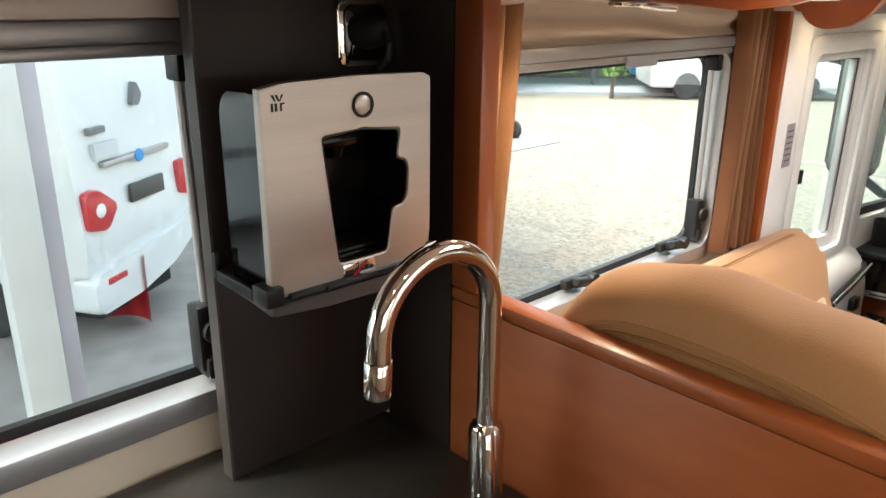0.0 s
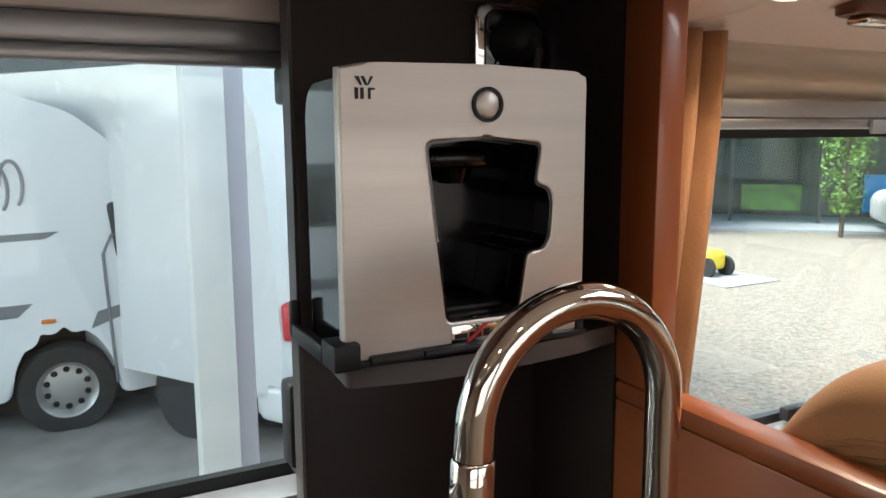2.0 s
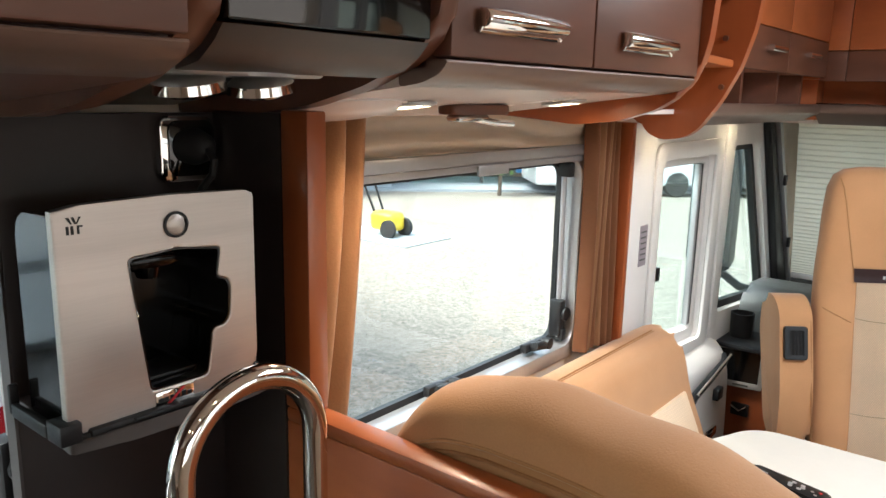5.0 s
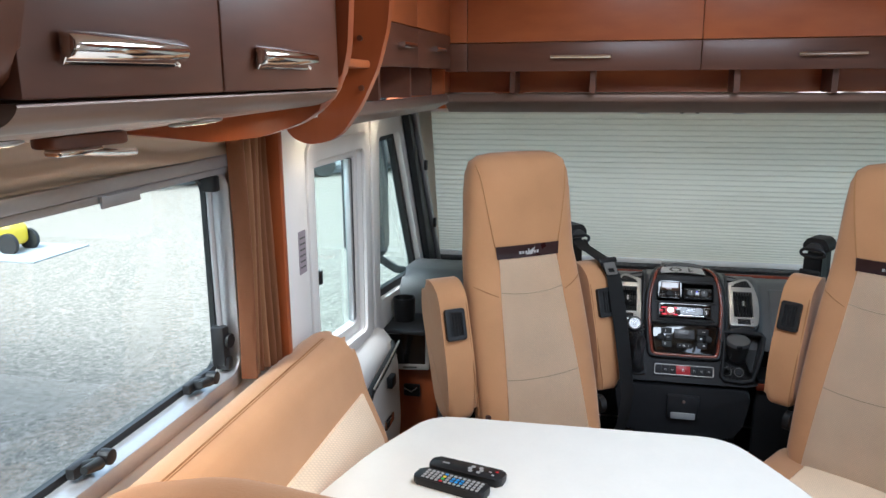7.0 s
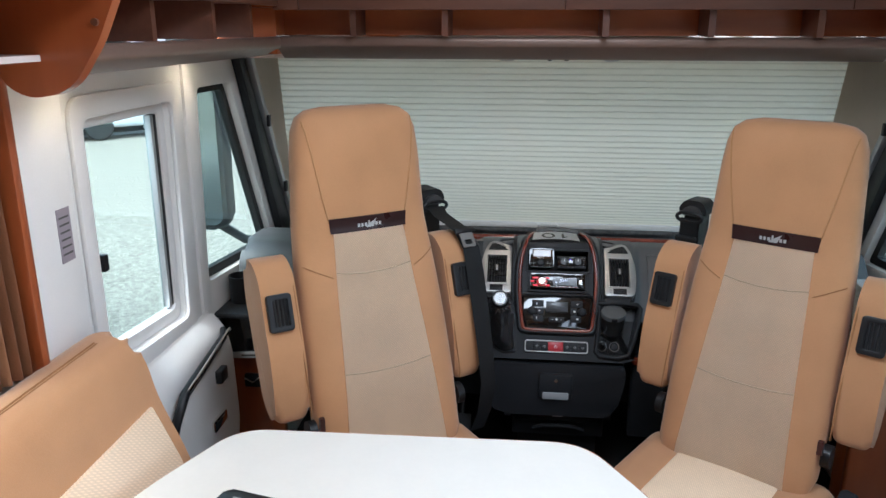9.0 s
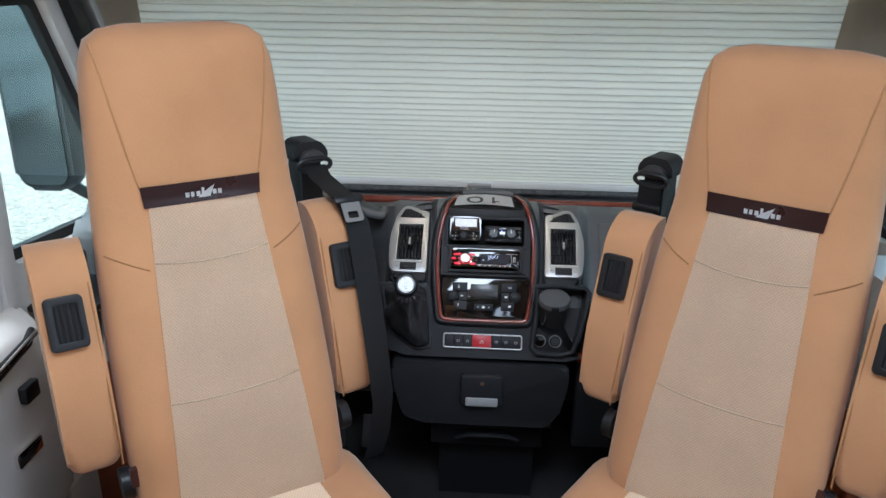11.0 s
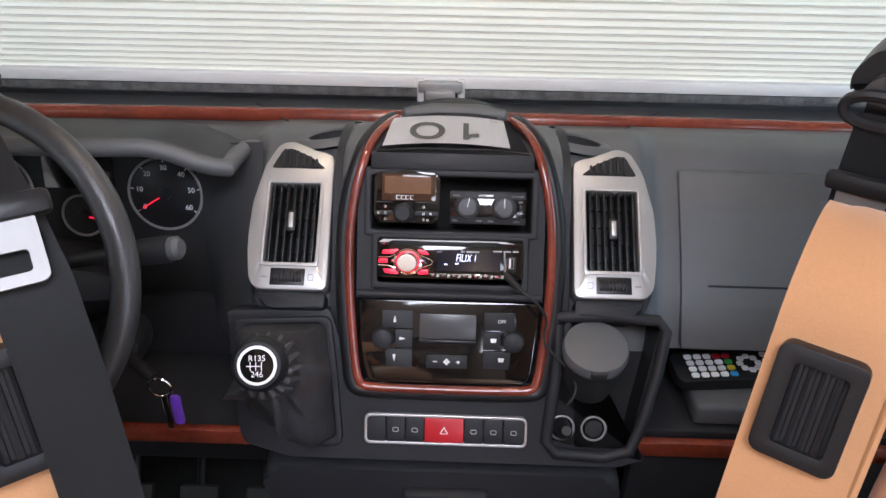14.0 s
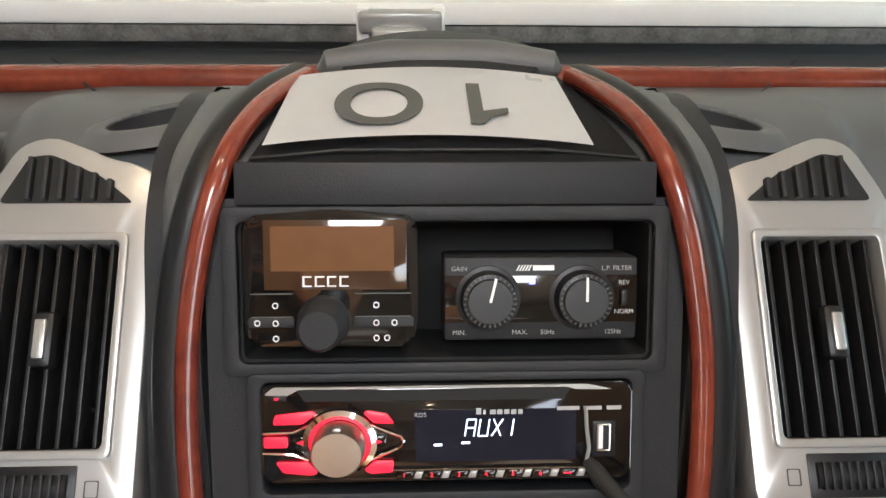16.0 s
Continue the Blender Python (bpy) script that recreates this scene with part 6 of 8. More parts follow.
def climate():
    c = thing("climate_panel", "gloss black climate control panel with grey buttons", "control panel", (FU, 3.08, 0.61))
    fpart("panel", prism(soften([(-0.113, 0.105), (0.113, 0.105), (0.110, 0.06), (0.1035, 0.012), (0.095, 0.001), (-0.095, 0.001), (-0.1035, 0.012), (-0.110, 0.06)], 0.008, 3), -0.004, 0.002, "z", 0.001), BLACK_GLOSS, c)
    fpart("top_bar", tube([(-0.115, 0.112, 0.001), (0.115, 0.112, 0.001)], 0.005, 10), DASH, c)
    d = fpart("display", box(-0.036, 0.035, 0.0575, 0.089, 0.0015, 0.0035, 0.001), LCD, c, "grey liquid crystal display")
    fpart("display_lip", box(-0.037, 0.036, 0.052, 0.057, 0.001, 0.006, 0.002), BLACK, d)
    for u in (-0.0815, 0.0815):
        k = fpart("dial", lathe([(0, 0.013), (0.010, 0.013), (0.0125, 0.011), (0.014, 0.002), (0.0142, 0)], 28, None, pose(u, 0.0565, 0.002)), DASH, c)
        if u < 0:
            tm = lettering("AUTO", 0.0055, 0.0002)
            tm.transform(pose(u, 0.0565, 0.0134))
            fpart("dial_text", tm, WHITE, k)
        else:
            for a in (0, 60, 120):
                fpart("dial_mark", box(-0.0038, 0.0038, -0.0005, 0.0005, 0.013, 0.0134, m=pose(u, 0.0565, 0, 0, 0, a)), WHITE, k)
    for sd in (-1, 1):
        for k in range(3):
            v0 = 0.07 - 0.0245 * k
            b = fpart("button", prism(soften([(sd * 0.0445, v0), (sd * 0.083, v0), (sd * 0.083, v0 + 0.0225), (sd * 0.0445, v0 + 0.0225)] if k == 0 else [(sd * 0.0445, v0), (sd * 0.066, v0), (sd * 0.066, v0 + 0.0225), (sd * 0.0445, v0 + 0.0225)] if k == 1 else [(sd * 0.0445, v0), (sd * 0.077, v0), (sd * 0.079, v0 + 0.0225), (sd * 0.0445, v0 + 0.0225)], 0.001, 2), 0.002, 0.0045, "z", 0.0006), DASH, c)
            u, w = sd * (0.067 if k != 1 else 0.057), v0 + 0.0115
            if sd < 0:
                pts = [[(-0.002, -0.004), (0.002, -0.004), (0.0004, 0.004), (-0.0004, 0.004)], [(-0.004, -0.002), (0.003, -0.0005), (0.003, 0.0005), (-0.004, 0.002)], [(-0.0004, -0.004), (0.0004, -0.004), (0.002, 0.004), (-0.002, 0.004)]][k]
                fpart("button_mark", prism([(u + p, w + q) for p, q in pts], 0.0045, 0.0048, "z"), WHITE, b)
            elif k == 0:
                tm = lettering("OFF", 0.006, 0.0002)
                tm.transform(pose(u, w, 0.0047))
                fpart("button_text", tm, WHITE, b)
            else:
                fpart("button_mark", prism([(u - 0.004, w + 0.003), (u - 0.003, w - 0.002), (u + 0.003, w - 0.002), (u + 0.004, w + 0.003)], 0.0045, 0.0048, "z"), WHITE, b)
    f = fpart("fan_button", box(-0.0265, 0.0245, 0.0205, 0.0375, 0.002, 0.005, 0.001), DASH, c)
    fpart("fan_mark", box(-0.018, -0.013, 0.0285, 0.0295, 0.005, 0.0053), WHITE, f)
    fpart("fan_mark", box(0.011, 0.016, 0.0285, 0.0295, 0.005, 0.0053), WHITE, f)
    fpart("fan_mark", box(0.013, 0.014, 0.0265, 0.0315, 0.0053, 0.0056), WHITE, f)
    for a in (0, 90, 180, 270):
        fpart("fan_blade", lathe([(0, 0.0053), (0.0018, 0.0053), (0.0018, 0.005)], 10, None, pose(-0.001 + 0.0023 * math.cos(radians(a)), 0.029 + 0.0023 * math.sin(radians(a)), 0)), WHITE, f)


climate()


def dab_unit():
    d = thing("digital_radio", "small gloss black digital radio with reflection-tinted display and round knob", "radio", (FU - 0.06, 3.16, 0.79))
    u0, u1, v0, v1 = -0.0955, -0.0145, 0.2025, 0.2655
    fpart("case", prism(soften([(u0 + 0.003, v0), (u1 - 0.003, v0), (u1, v0 + 0.01), (u1, v1 - 0.006), (u1 - 0.004, v1 - 0.001), ((u0 + u1) / 2, v1 + 0.0015), (u0 + 0.004, v1 - 0.001), (u0, v1 - 0.006), (u0, v0 + 0.01)], 0.006, 4), -0.02, 0.011, "z", 0.003, 3), BLACK_GLOSS, d)
    # display and screen take the room's brown reflection as paint
    s = fpart("display", box(u0 + 0.0095, u1 - 0.005, 0.2295, 0.2625, 0.0105, 0.0118, 0.0005), BROWN_REFLECTION, d, "display with a painted brown reflection")
    fpart("screen", box(u0 + 0.013, u1 - 0.011, 0.2385, 0.2595, 0.0118, 0.0121), material("screen with painted brown reflection", (0.14, 0.065, 0.03), 0.15, vary=0.1, bump=0, coat=0.4), s)
    for k, (w, h) in enumerate(((0.0042, 0.005), (0.0045, 0.005), (0.0042, 0.005), (0.0042, 0.005))):
        fpart("maker_mark", box(-0.068 + 0.0057 * k, -0.068 + 0.0057 * k + w, 0.2312, 0.2318, 0.0121, 0.0124), WHITE, s)
        fpart("maker_mark", box(-0.068 + 0.0057 * k, -0.068 + 0.0057 * k + 0.0009, 0.2318, 0.2312 + h, 0.0121, 0.0124), WHITE, s)
        fpart("maker_mark", box(-0.068 + 0.0057 * k, -0.068 + 0.0057 * k + w, 0.2312 + h - 0.0007, 0.2312 + h, 0.0121, 0.0124), WHITE, s)
    kn = fpart("knob", lathe([(0, 0.024), (0.0085, 0.024), (0.0102, 0.022), (0.0108, 0.006), (0.0125, 0.004), (0.0125, 0)], 28, None, pose(-0.0585, 0.2145, 0.008)), DASH, d)
    for v in (0.2275, 0.2165):
        for a, b in ((u0 + 0.003, -0.073), (-0.044, u1 - 0.003)):
            fpart("key_line", box(a, b, v, v + 0.0005, 0.0109, 0.0114), GREY_PRINT, d)
    fpart("key_band", box(u0 + 0.002, -0.0725, 0.2118, 0.2162, 0.0105, 0.0113, 0.0003), DASH, d)
    fpart("key_band", box(-0.0445, u1 - 0.002, 0.2118, 0.2162, 0.0105, 0.0113, 0.0003), DASH, d)
    for u, v in ((-0.0895, 0.2140), (-0.081, 0.2138), (-0.081, 0.2222), (-0.034, 0.2138), (-0.0255, 0.2138), (-0.034, 0.2222), (-0.081, 0.2065), (-0.034, 0.2065), (-0.029, 0.2065)):
        fpart("key_mark", ring(rounded(u - 0.0014, u + 0.0014, v - 0.0015, v + 0.0015, 0.0012, 2), rounded(u - 0.0009, u + 0.0009, v - 0.001, v + 0.001, 0.0007, 2), 0.0112, 0.0117, "z"), WHITE, d)


dab_unit()


def level_control():
    a = thing("level_control", "black level control box with two ribbed aluminium knobs", "control box", (FU + 0.045, 3.17, 0.79))
    u0, u1, v0, v1 = -0.002, 0.0925, 0.2025, 0.2435
    fpart("case", box(u0, u1, v0, v1, -0.03, 0.002, 0.002), DASH, a)
    fpart("window", box(u0 + 0.0005, u1 - 0.0005, 0.2115, 0.2345, 0.0015, 0.0028, 0.0003), BLACK_GLOSS, a)
    for u, turn in ((0.0195, -13), (0.065, 0)):
        k = fpart("knob", lathe([(0, 0.014), (0.0105, 0.014), (0.0108, 0.0125), (0.0128, 0.012), (0.0138, 0.004), (0.0158, 0.0035), (0.016, 0.001)], 48, None, pose(u, 0.2235, 0.0)), BLACK, a)
        fpart("knob_face", lathe([(0, 0.0146), (0.0103, 0.0144), (0.0105, 0.0135)], 40, None, pose(u, 0.2235, 0.0)), SPUN, k, "spun aluminium knob face")
        for q in range(30):
            fpart("knob_rib", box(-0.0004, 0.0004, 0.0111, 0.0126, 0.0118, 0.0128, m=pose(u, 0.2235, 0, 0, 0, 12 * q)), GREY_PRINT, k)
        fpart("pointer", box(-0.0006, 0.0006, 0.0, 0.0115, 0.0146, 0.0152, m=pose(u, 0.2235, 0, 0, 0, turn)), WHITE, k)
    fpart("blue_light", box(0.0394, 0.0422, 0.2302, 0.233, 0.0028, 0.0032), glow("blue indicator", (0.02, 0.02, 1.0), 0.6), a, "lit blue indicator")
    for k in range(5):
        fpart("maker_mark", prism([(0.033 + 0.0014 * k, 0.2367), (0.0337 + 0.0014 * k, 0.2367), (0.0352 + 0.0014 * k, 0.2395), (0.0345 + 0.0014 * k, 0.2395)], 0.002, 0.0024, "z"), WHITE, a)
    fpart("maker_mark", box(0.0412, 0.0515, 0.2368, 0.2393, 0.002, 0.0024), WHITE, a)
    for txt, u, v in (("GAIN", 0.0055, 0.2377), ("L.P. FILTER", 0.082, 0.2377), ("MIN.", 0.0055, 0.2065), ("MAX.", 0.035, 0.2065), ("50Hz", 0.0485, 0.2065), ("125Hz", 0.0805, 0.2065), ("REV", 0.0855, 0.2308), ("NORM", 0.0857, 0.2165)):
        tm = lettering(txt, 0.0032, 0.0001)
        tm.transform(pose(u, v, 0.0025 if v > 0.235 or v < 0.21 else 0.0031))
        fpart("print", tm, GREYK, a)
    fpart("switch", box(0.0838, 0.0872, 0.2195, 0.2275, 0.0028, 0.005, 0.0015), BLACK, a)


CHAMPAGNE = material("spun champagne silver", (0.58, 0.52, 0.44), 0.36, metal=1, vary=0.1, scale=2, bump=0, rough_vary=0.05)
SPUN = material("spun aluminium", (0.06, 0.06, 0.06), 0.42, metal=1, vary=0.1, scale=2, bump=0, rough_vary=0.05)
level_control()


def car_radio():
    r = thing("car_radio", "black car radio with lit red keys and a silver rotary knob", "car radio", (FU, 3.13, 0.73))
    z = 0.006
    flat = Matrix.Translation((0, 0.1825, 0)) @ Matrix.Diagonal((1, 0.9, 1, 1)) @ Matrix.Translation((0, -0.1825, 0))
    def rpart(name, bm, mat, parent, label="", smooth=40):
        bm.transform(flat)
        return fpart(name, bm, mat, parent, label, smooth)
    fpart("surround", ring(rounded(-0.0975, 0.0975, 0.1195, 0.1875, 0.004), rounded(-0.0905, 0.0905, 0.127, 0.183, 0.004), -0.01, 0.004, "z", r=0.0012), DASH, r)
    rpart("face", prism(soften([(-0.09, 0.1285), (0.09, 0.1285), (0.09, 0.1825), (-0.09, 0.1825)], 0.005, 4), -0.02, z, "z", 0.002), BLACK_GLOSS, r)
    rpart("silver_edge", prism(soften([(-0.0885, 0.1775), (-0.084, 0.1815), (0.068, 0.1815), (0.08, 0.1785), (0.062, 0.1788), (0.058, 0.1802), (-0.072, 0.1802), (-0.078, 0.1765)], 0.001, 2), z, z + 0.001, "z"), SILVER, r)
    rpart("disc_slot", prism([(-0.073, 0.1795), (0.06, 0.1795), (0.056, 0.1735), (-0.069, 0.1735)], z, z + 0.0006, "z"), RECESS_SHADE, r)
    cu, cv = -0.0525, 0.151
    k = rpart("rotary_knob", lathe([(0, 0.018), (0.0115, 0.0178), (0.0125, 0.016), (0.0128, 0.003)], 48, None, pose(cu, cv, z)), CHAMPAGNE, r, "spun silver knob")
    rpart("knob_notch", box(cu - 0.002, cu + 0.002, cv + 0.0105, cv + 0.0135, z + 0.012, z + 0.0165, 0.0006), SILVER, k)
    rpart("knob_glow", lathe([(0.0128, 0.0015), (0.0152, 0.0012), (0.0152, 0), (0.0128, 0)], 40, None, pose(cu, cv, z)), RED_LIT, r)
    rpart("knob_collar", lathe([(0.0153, 0.003), (0.018, 0.002), (0.0185, 0), (0.0153, 0)], 40, None, pose(cu, cv, z)), CHROME, r)
    for pts in ([(-0.0835, 0.1665), (-0.0655, 0.1685), (-0.0635, 0.167), (-0.07, 0.1615), (-0.0845, 0.161)], [(-0.0835, 0.1405), (-0.068, 0.1405), (-0.063, 0.1345), (-0.066, 0.133), (-0.08, 0.1345)],
                [(-0.0395, 0.1685), (-0.0295, 0.1665), (-0.026, 0.161), (-0.036, 0.1615), (-0.041, 0.167)], [(-0.036, 0.1405), (-0.0265, 0.1405), (-0.027, 0.134), (-0.038, 0.1335), (-0.041, 0.1355)], [(-0.089, 0.1485), (-0.0775, 0.1485), (-0.0775, 0.1545), (-0.089, 0.1545)]):
        rpart("lit_key", prism(soften(pts, 0.0012, 2), z, z + 0.0016, "z", 0.0004), RED_LIT, r, "key lit red")
    for a, b in ((-0.075, -0.0675), (-0.0375, -0.030)):
        q = rpart("seek_key", box(a, b, 0.1485, 0.1545, z, z + 0.002, 0.0006), BLACK_GLOSS, r)
        c = (a + b) / 2
        rpart("seek_mark", prism([(c - 0.002 * (1 if a > -0.05 else -1), 0.1497), (c - 0.002 * (1 if a > -0.05 else -1), 0.1533), (c + 0.002 * (1 if a > -0.05 else -1), 0.1515)], z + 0.002, z + 0.0022, "z"), RED_LIT, q)
    for s in (1, -1):
        rpart("chrome_sweep", tube([(-0.0895, cv + s * 0.0055, z + 0.001), (-0.075, cv + s * 0.006, z + 0.0015), (-0.0675, cv + s * 0.0095, z + 0.0015)], 0.0009, 6), CHROME, r)
        rpart("chrome_sweep", tube([(-0.0375, cv + s * 0.0095, z + 0.0015), (-0.03, cv + s * 0.006, z + 0.0015), (-0.023, cv + s * 0.003, z + 0.001), (-0.0215, cv, z + 0.001)], 0.0009, 6), CHROME, r)
    rpart("display", box(-0.016, 0.0625, 0.1395, 0.168, z, z + 0.0008), material("dark blue display", (0.01, 0.011, 0.02), 0.1, vary=0.05, bump=0), r)
    lit = glow("pale blue display glow", (0.6, 0.7, 1.0), 0.25)
    # segment letters A U X 1
    def seg(points, u0):
        for (x0, y0), (x1, y1) in points:
            a, b = Vector((u0 + x0 * 0.0055 + y0 * 0.0012, 0.1535 + y0 * 0.0092)), Vector((u0 + x1 * 0.0055 + y1 * 0.0012, 0.1535 + y1 * 0.0092))
            rpart("display_segment", tube([(a.x, a.y, z + 0.001), (b.x, b.y, z + 0.001)], 0.00042, 4), lit, r)
    seg([((0, 0), (0, 1)), ((0, 1), (0.8, 1)), ((0.8, 1), (0.8, 0)), ((0, 0.5), (0.8, 0.5))], 0.008)
    seg([((0, 1), (0, 0)), ((0, 0), (0.8, 0)), ((0.8, 0), (0.8, 1))], 0.0145)
    seg([((0, 1), (0.8, 0)), ((0, 0), (0.8, 1))], 0.021)
    seg([((0.4, 0), (0.4, 1))], 0.0285)
    rpart("display_mark", box(-0.007, -0.003, 0.1482, 0.1494, z + 0.0008, z + 0.0011), lit, r)
    rpart("display_mark", box(0.0065, 0.0105, 0.1492, 0.1504, z + 0.0008, z + 0.0011), lit, r)
    for k in range(7):
        u = -0.026 + 0.0133 * k
        b = rpart("preset_key", prism([(u, 0.1305), (u + 0.008, 0.1305), (u + 0.0095, 0.1345), (u + 0.0015, 0.1345)], z, z + 0.0022, "z", 0.0004), BLACK_GLOSS, r)
        rpart("preset_bar", prism([(u + 0.0088, 0.1305), (u + 0.0125, 0.1305), (u + 0.014, 0.1345), (u + 0.0103, 0.1345)], z, z + 0.0022, "z", 0.0004), SILVER, r)
        if k < 6:
            tm = lettering(str(k + 1), 0.0036, 0.0001)
            tm.transform(pose(u + 0.0045, 0.1326, z + 0.0024))
            rpart("preset_number", tm, RED_LIT, b)
        else:
            rpart("preset_number", box(u + 0.0025, u + 0.0065, 0.1322, 0.133, z + 0.0022, z + 0.0025), RED_LIT, b)
    rpart("key_chrome", box(-0.028, 0.068, 0.1349, 0.1355, z, z + 0.0014), CHROME, r)
    tm = lettering("RDS", 0.0034, 0.0001)
    tm.transform(pose(-0.0135, 0.1655, z + 0.001))
    rpart("print", tm, GREYK, r)
    for k, w in enumerate((0.0025, 0.0012, 0.0028, 0.0026, 0.0026, 0.0026, 0.0022)):
        rpart("maker_mark", box(0.0135 + 0.0034 * k, 0.0135 + 0.0034 * k + w, 0.1655, 0.168 if k else 0.169, z + 0.0008, z + 0.0011), GREYK, r)
    for u, w in ((0.053, 0.011), (0.066, 0.009), (0.0775, 0.007)):
        rpart("print_bar", box(u, u + w, 0.1672, 0.1692, z + 0.0002, z + 0.0009), GREYK, r)
    rpart("eject_key", box(-0.087, -0.0775, 0.1738, 0.1775, z, z + 0.0012, 0.0005), BLACK, r)
    rpart("eject_mark", box(-0.0835, -0.0815, 0.1748, 0.176, z + 0.0012, z + 0.0014), RED_LIT, r)
    us = rpart("usb_port", box(0.0705, 0.082, 0.1405, 0.161, z - 0.001, z + 0.0012, 0.002), BLACK, r)
    rpart("usb_metal", ring(rounded(0.0725, 0.0792, 0.1445, 0.1598, 0.0008), rounded(0.0733, 0.0784, 0.1453, 0.159, 0.0008), z, z + 0.0024, "z"), CHROME, us)
    rpart("usb_tongue", box(0.0735, 0.0755, 0.1458, 0.1585, z, z + 0.002), WHITE, us)
    rpart("chrome_pillar", tube([(0.067, 0.169, z + 0.0012), (0.0675, 0.158, z + 0.0014), (0.069, 0.146, z + 0.0014), (0.0675, 0.137, z + 0.0012)], 0.0011, 6), SILVER, r)
    # audio plug and its lead
    def world(p):
        return tuple(FM @ flat @ Vector(p))
    pl = part("audio_plug", tube([world(p) for p in ((0.069, 0.138, z), (0.0715, 0.1345, z + 0.006), (0.073, 0.1325, z + 0.010), (0.085, 0.121, z + 0.03), (0.088, 0.118, z + 0.035))], [0.003, 0.0045, 0.0048, 0.0036, 0.0018], 12), RUBBER, r, "black audio plug")
    lead = [world(p) for p in ((0.088, 0.118, z + 0.035), (0.098, 0.11, 0.04), (0.112, 0.095, 0.03), (0.121, 0.075, 0.02), (0.118, 0.055, 0.014), (0.122, 0.04, 0.014), (0.135, 0.025, 0.016), (0.15, 0.01, 0.02), (0.158, -0.01, 0.025), (0.155, -0.025, 0.03), (0.148, -0.035, 0.03))]
    fine = []
    for i in range(len(lead) - 1):
        p0, p1, p2, p3 = (Vector(lead[max(0, min(len(lead) - 1, j))]) for j in (i - 1, i, i + 1, i + 2))
        for k in range(5):
            t = k / 5
            fine.append(0.5 * (2 * p1 + (p2 - p0) * t + (2 * p0 - 5 * p1 + 4 * p2 - p3) * t * t + (3 * p1 - p0 - 3 * p2 + p3) * t ** 3))
    part("audio_lead", tube(fine, 0.0016, 8), RUBBER, r, "thin black audio lead")


RED_LIT = material("lit red key", (0.5, 0.01, 0.03), 0.35, vary=0.03, bump=0, glow=(1.0, 0.015, 0.04), power=0.1)
car_radio()

# lower console
con = thing("centre_console", "dark grey lower console with switch strip, tray and drawer", "console", (0, 3.05, 0.2))
fpart("shelf_face", prism(soften([(-0.285, 0.085), (-0.15, 0.092), (-0.134, 0.04), (-0.122, -0.012), (0.122, -0.012), (0.134, 0.04), (0.15, 0.092), (0.16, 0.09), (0.128, -0.075), (0.26, -0.09), (0.22, -0.103), (-0.2, -0.103), (-0.262, -0.085)], 0.01, 3), -0.05, -0.006, "z", 0.004), DASH, con)
strip = fpart("switch_frame", ring(rounded(-0.103, 0.103, -0.079, -0.04, 0.008), rounded(-0.0995, 0.0995, -0.0755, -0.0435, 0.006), -0.006, 0.004, "z", r=0.001), SILVER, con, "silver frame of the switch strip")
sw = [(-0.099, -0.076), (-0.075, -0.0515), (-0.0505, -0.0275), (-0.0265, 0.0225), (0.0235, 0.0475), (0.0485, 0.0725), (0.0735, 0.0985)]
for k, (a, b) in enumerate(sw):
    q = fpart("switch", box(a, b, -0.0752, -0.0438, -0.004, 0.0035, 0.001), RED if k == 3 else DASH, strip, "red hazard switch" if k == 3 else "")
    c = (a + b) / 2
    if k == 3:
        fpart("switch_mark", ring([(c - 0.0055, -0.064), (c + 0.0055, -0.064), (c, -0.0545)], [(c - 0.004, -0.0632), (c + 0.004, -0.0632), (c, -0.0563)], 0.0035, 0.0038, "z"), WHITE, q)
    elif k:
        fpart("switch_mark", ring(rounded(c - 0.004, c + 0.004, -0.063, -0.057, 0.002, 2), rounded(c - 0.003, c + 0.003, -0.062, -0.058, 0.0015, 2), 0.0035, 0.0038, "z"), GREYK, q)
low = soften([(-0.245, 0.49), (0.225, 0.49), (0.222, 0.43), (0.2, 0.33), (0.165, 0.305), (-0.185, 0.305), (-0.215, 0.33), (-0.24, 0.43)], 0.03, 4)
part("lower_body", prism(low, 3.02, 3.3, "y", 0.012, 3), DASH, con)
dr = part("drawer", box(-0.058, 0.052, 3.004, 3.022, 0.375, 0.463, 0.006), DASH, con)
part("drawer_grip", box(-0.045, 0.04, 2.998, 3.006, 0.375, 0.40, 0.004), GREYK, dr)
part("drawer_lock", lathe([(0, 0), (0.007, 0), (0.006, 0.004), (0, 0.004)], 14, None, pose(-0.002, 3.005, 0.442, 90, 0, 0)), CHROME, dr)
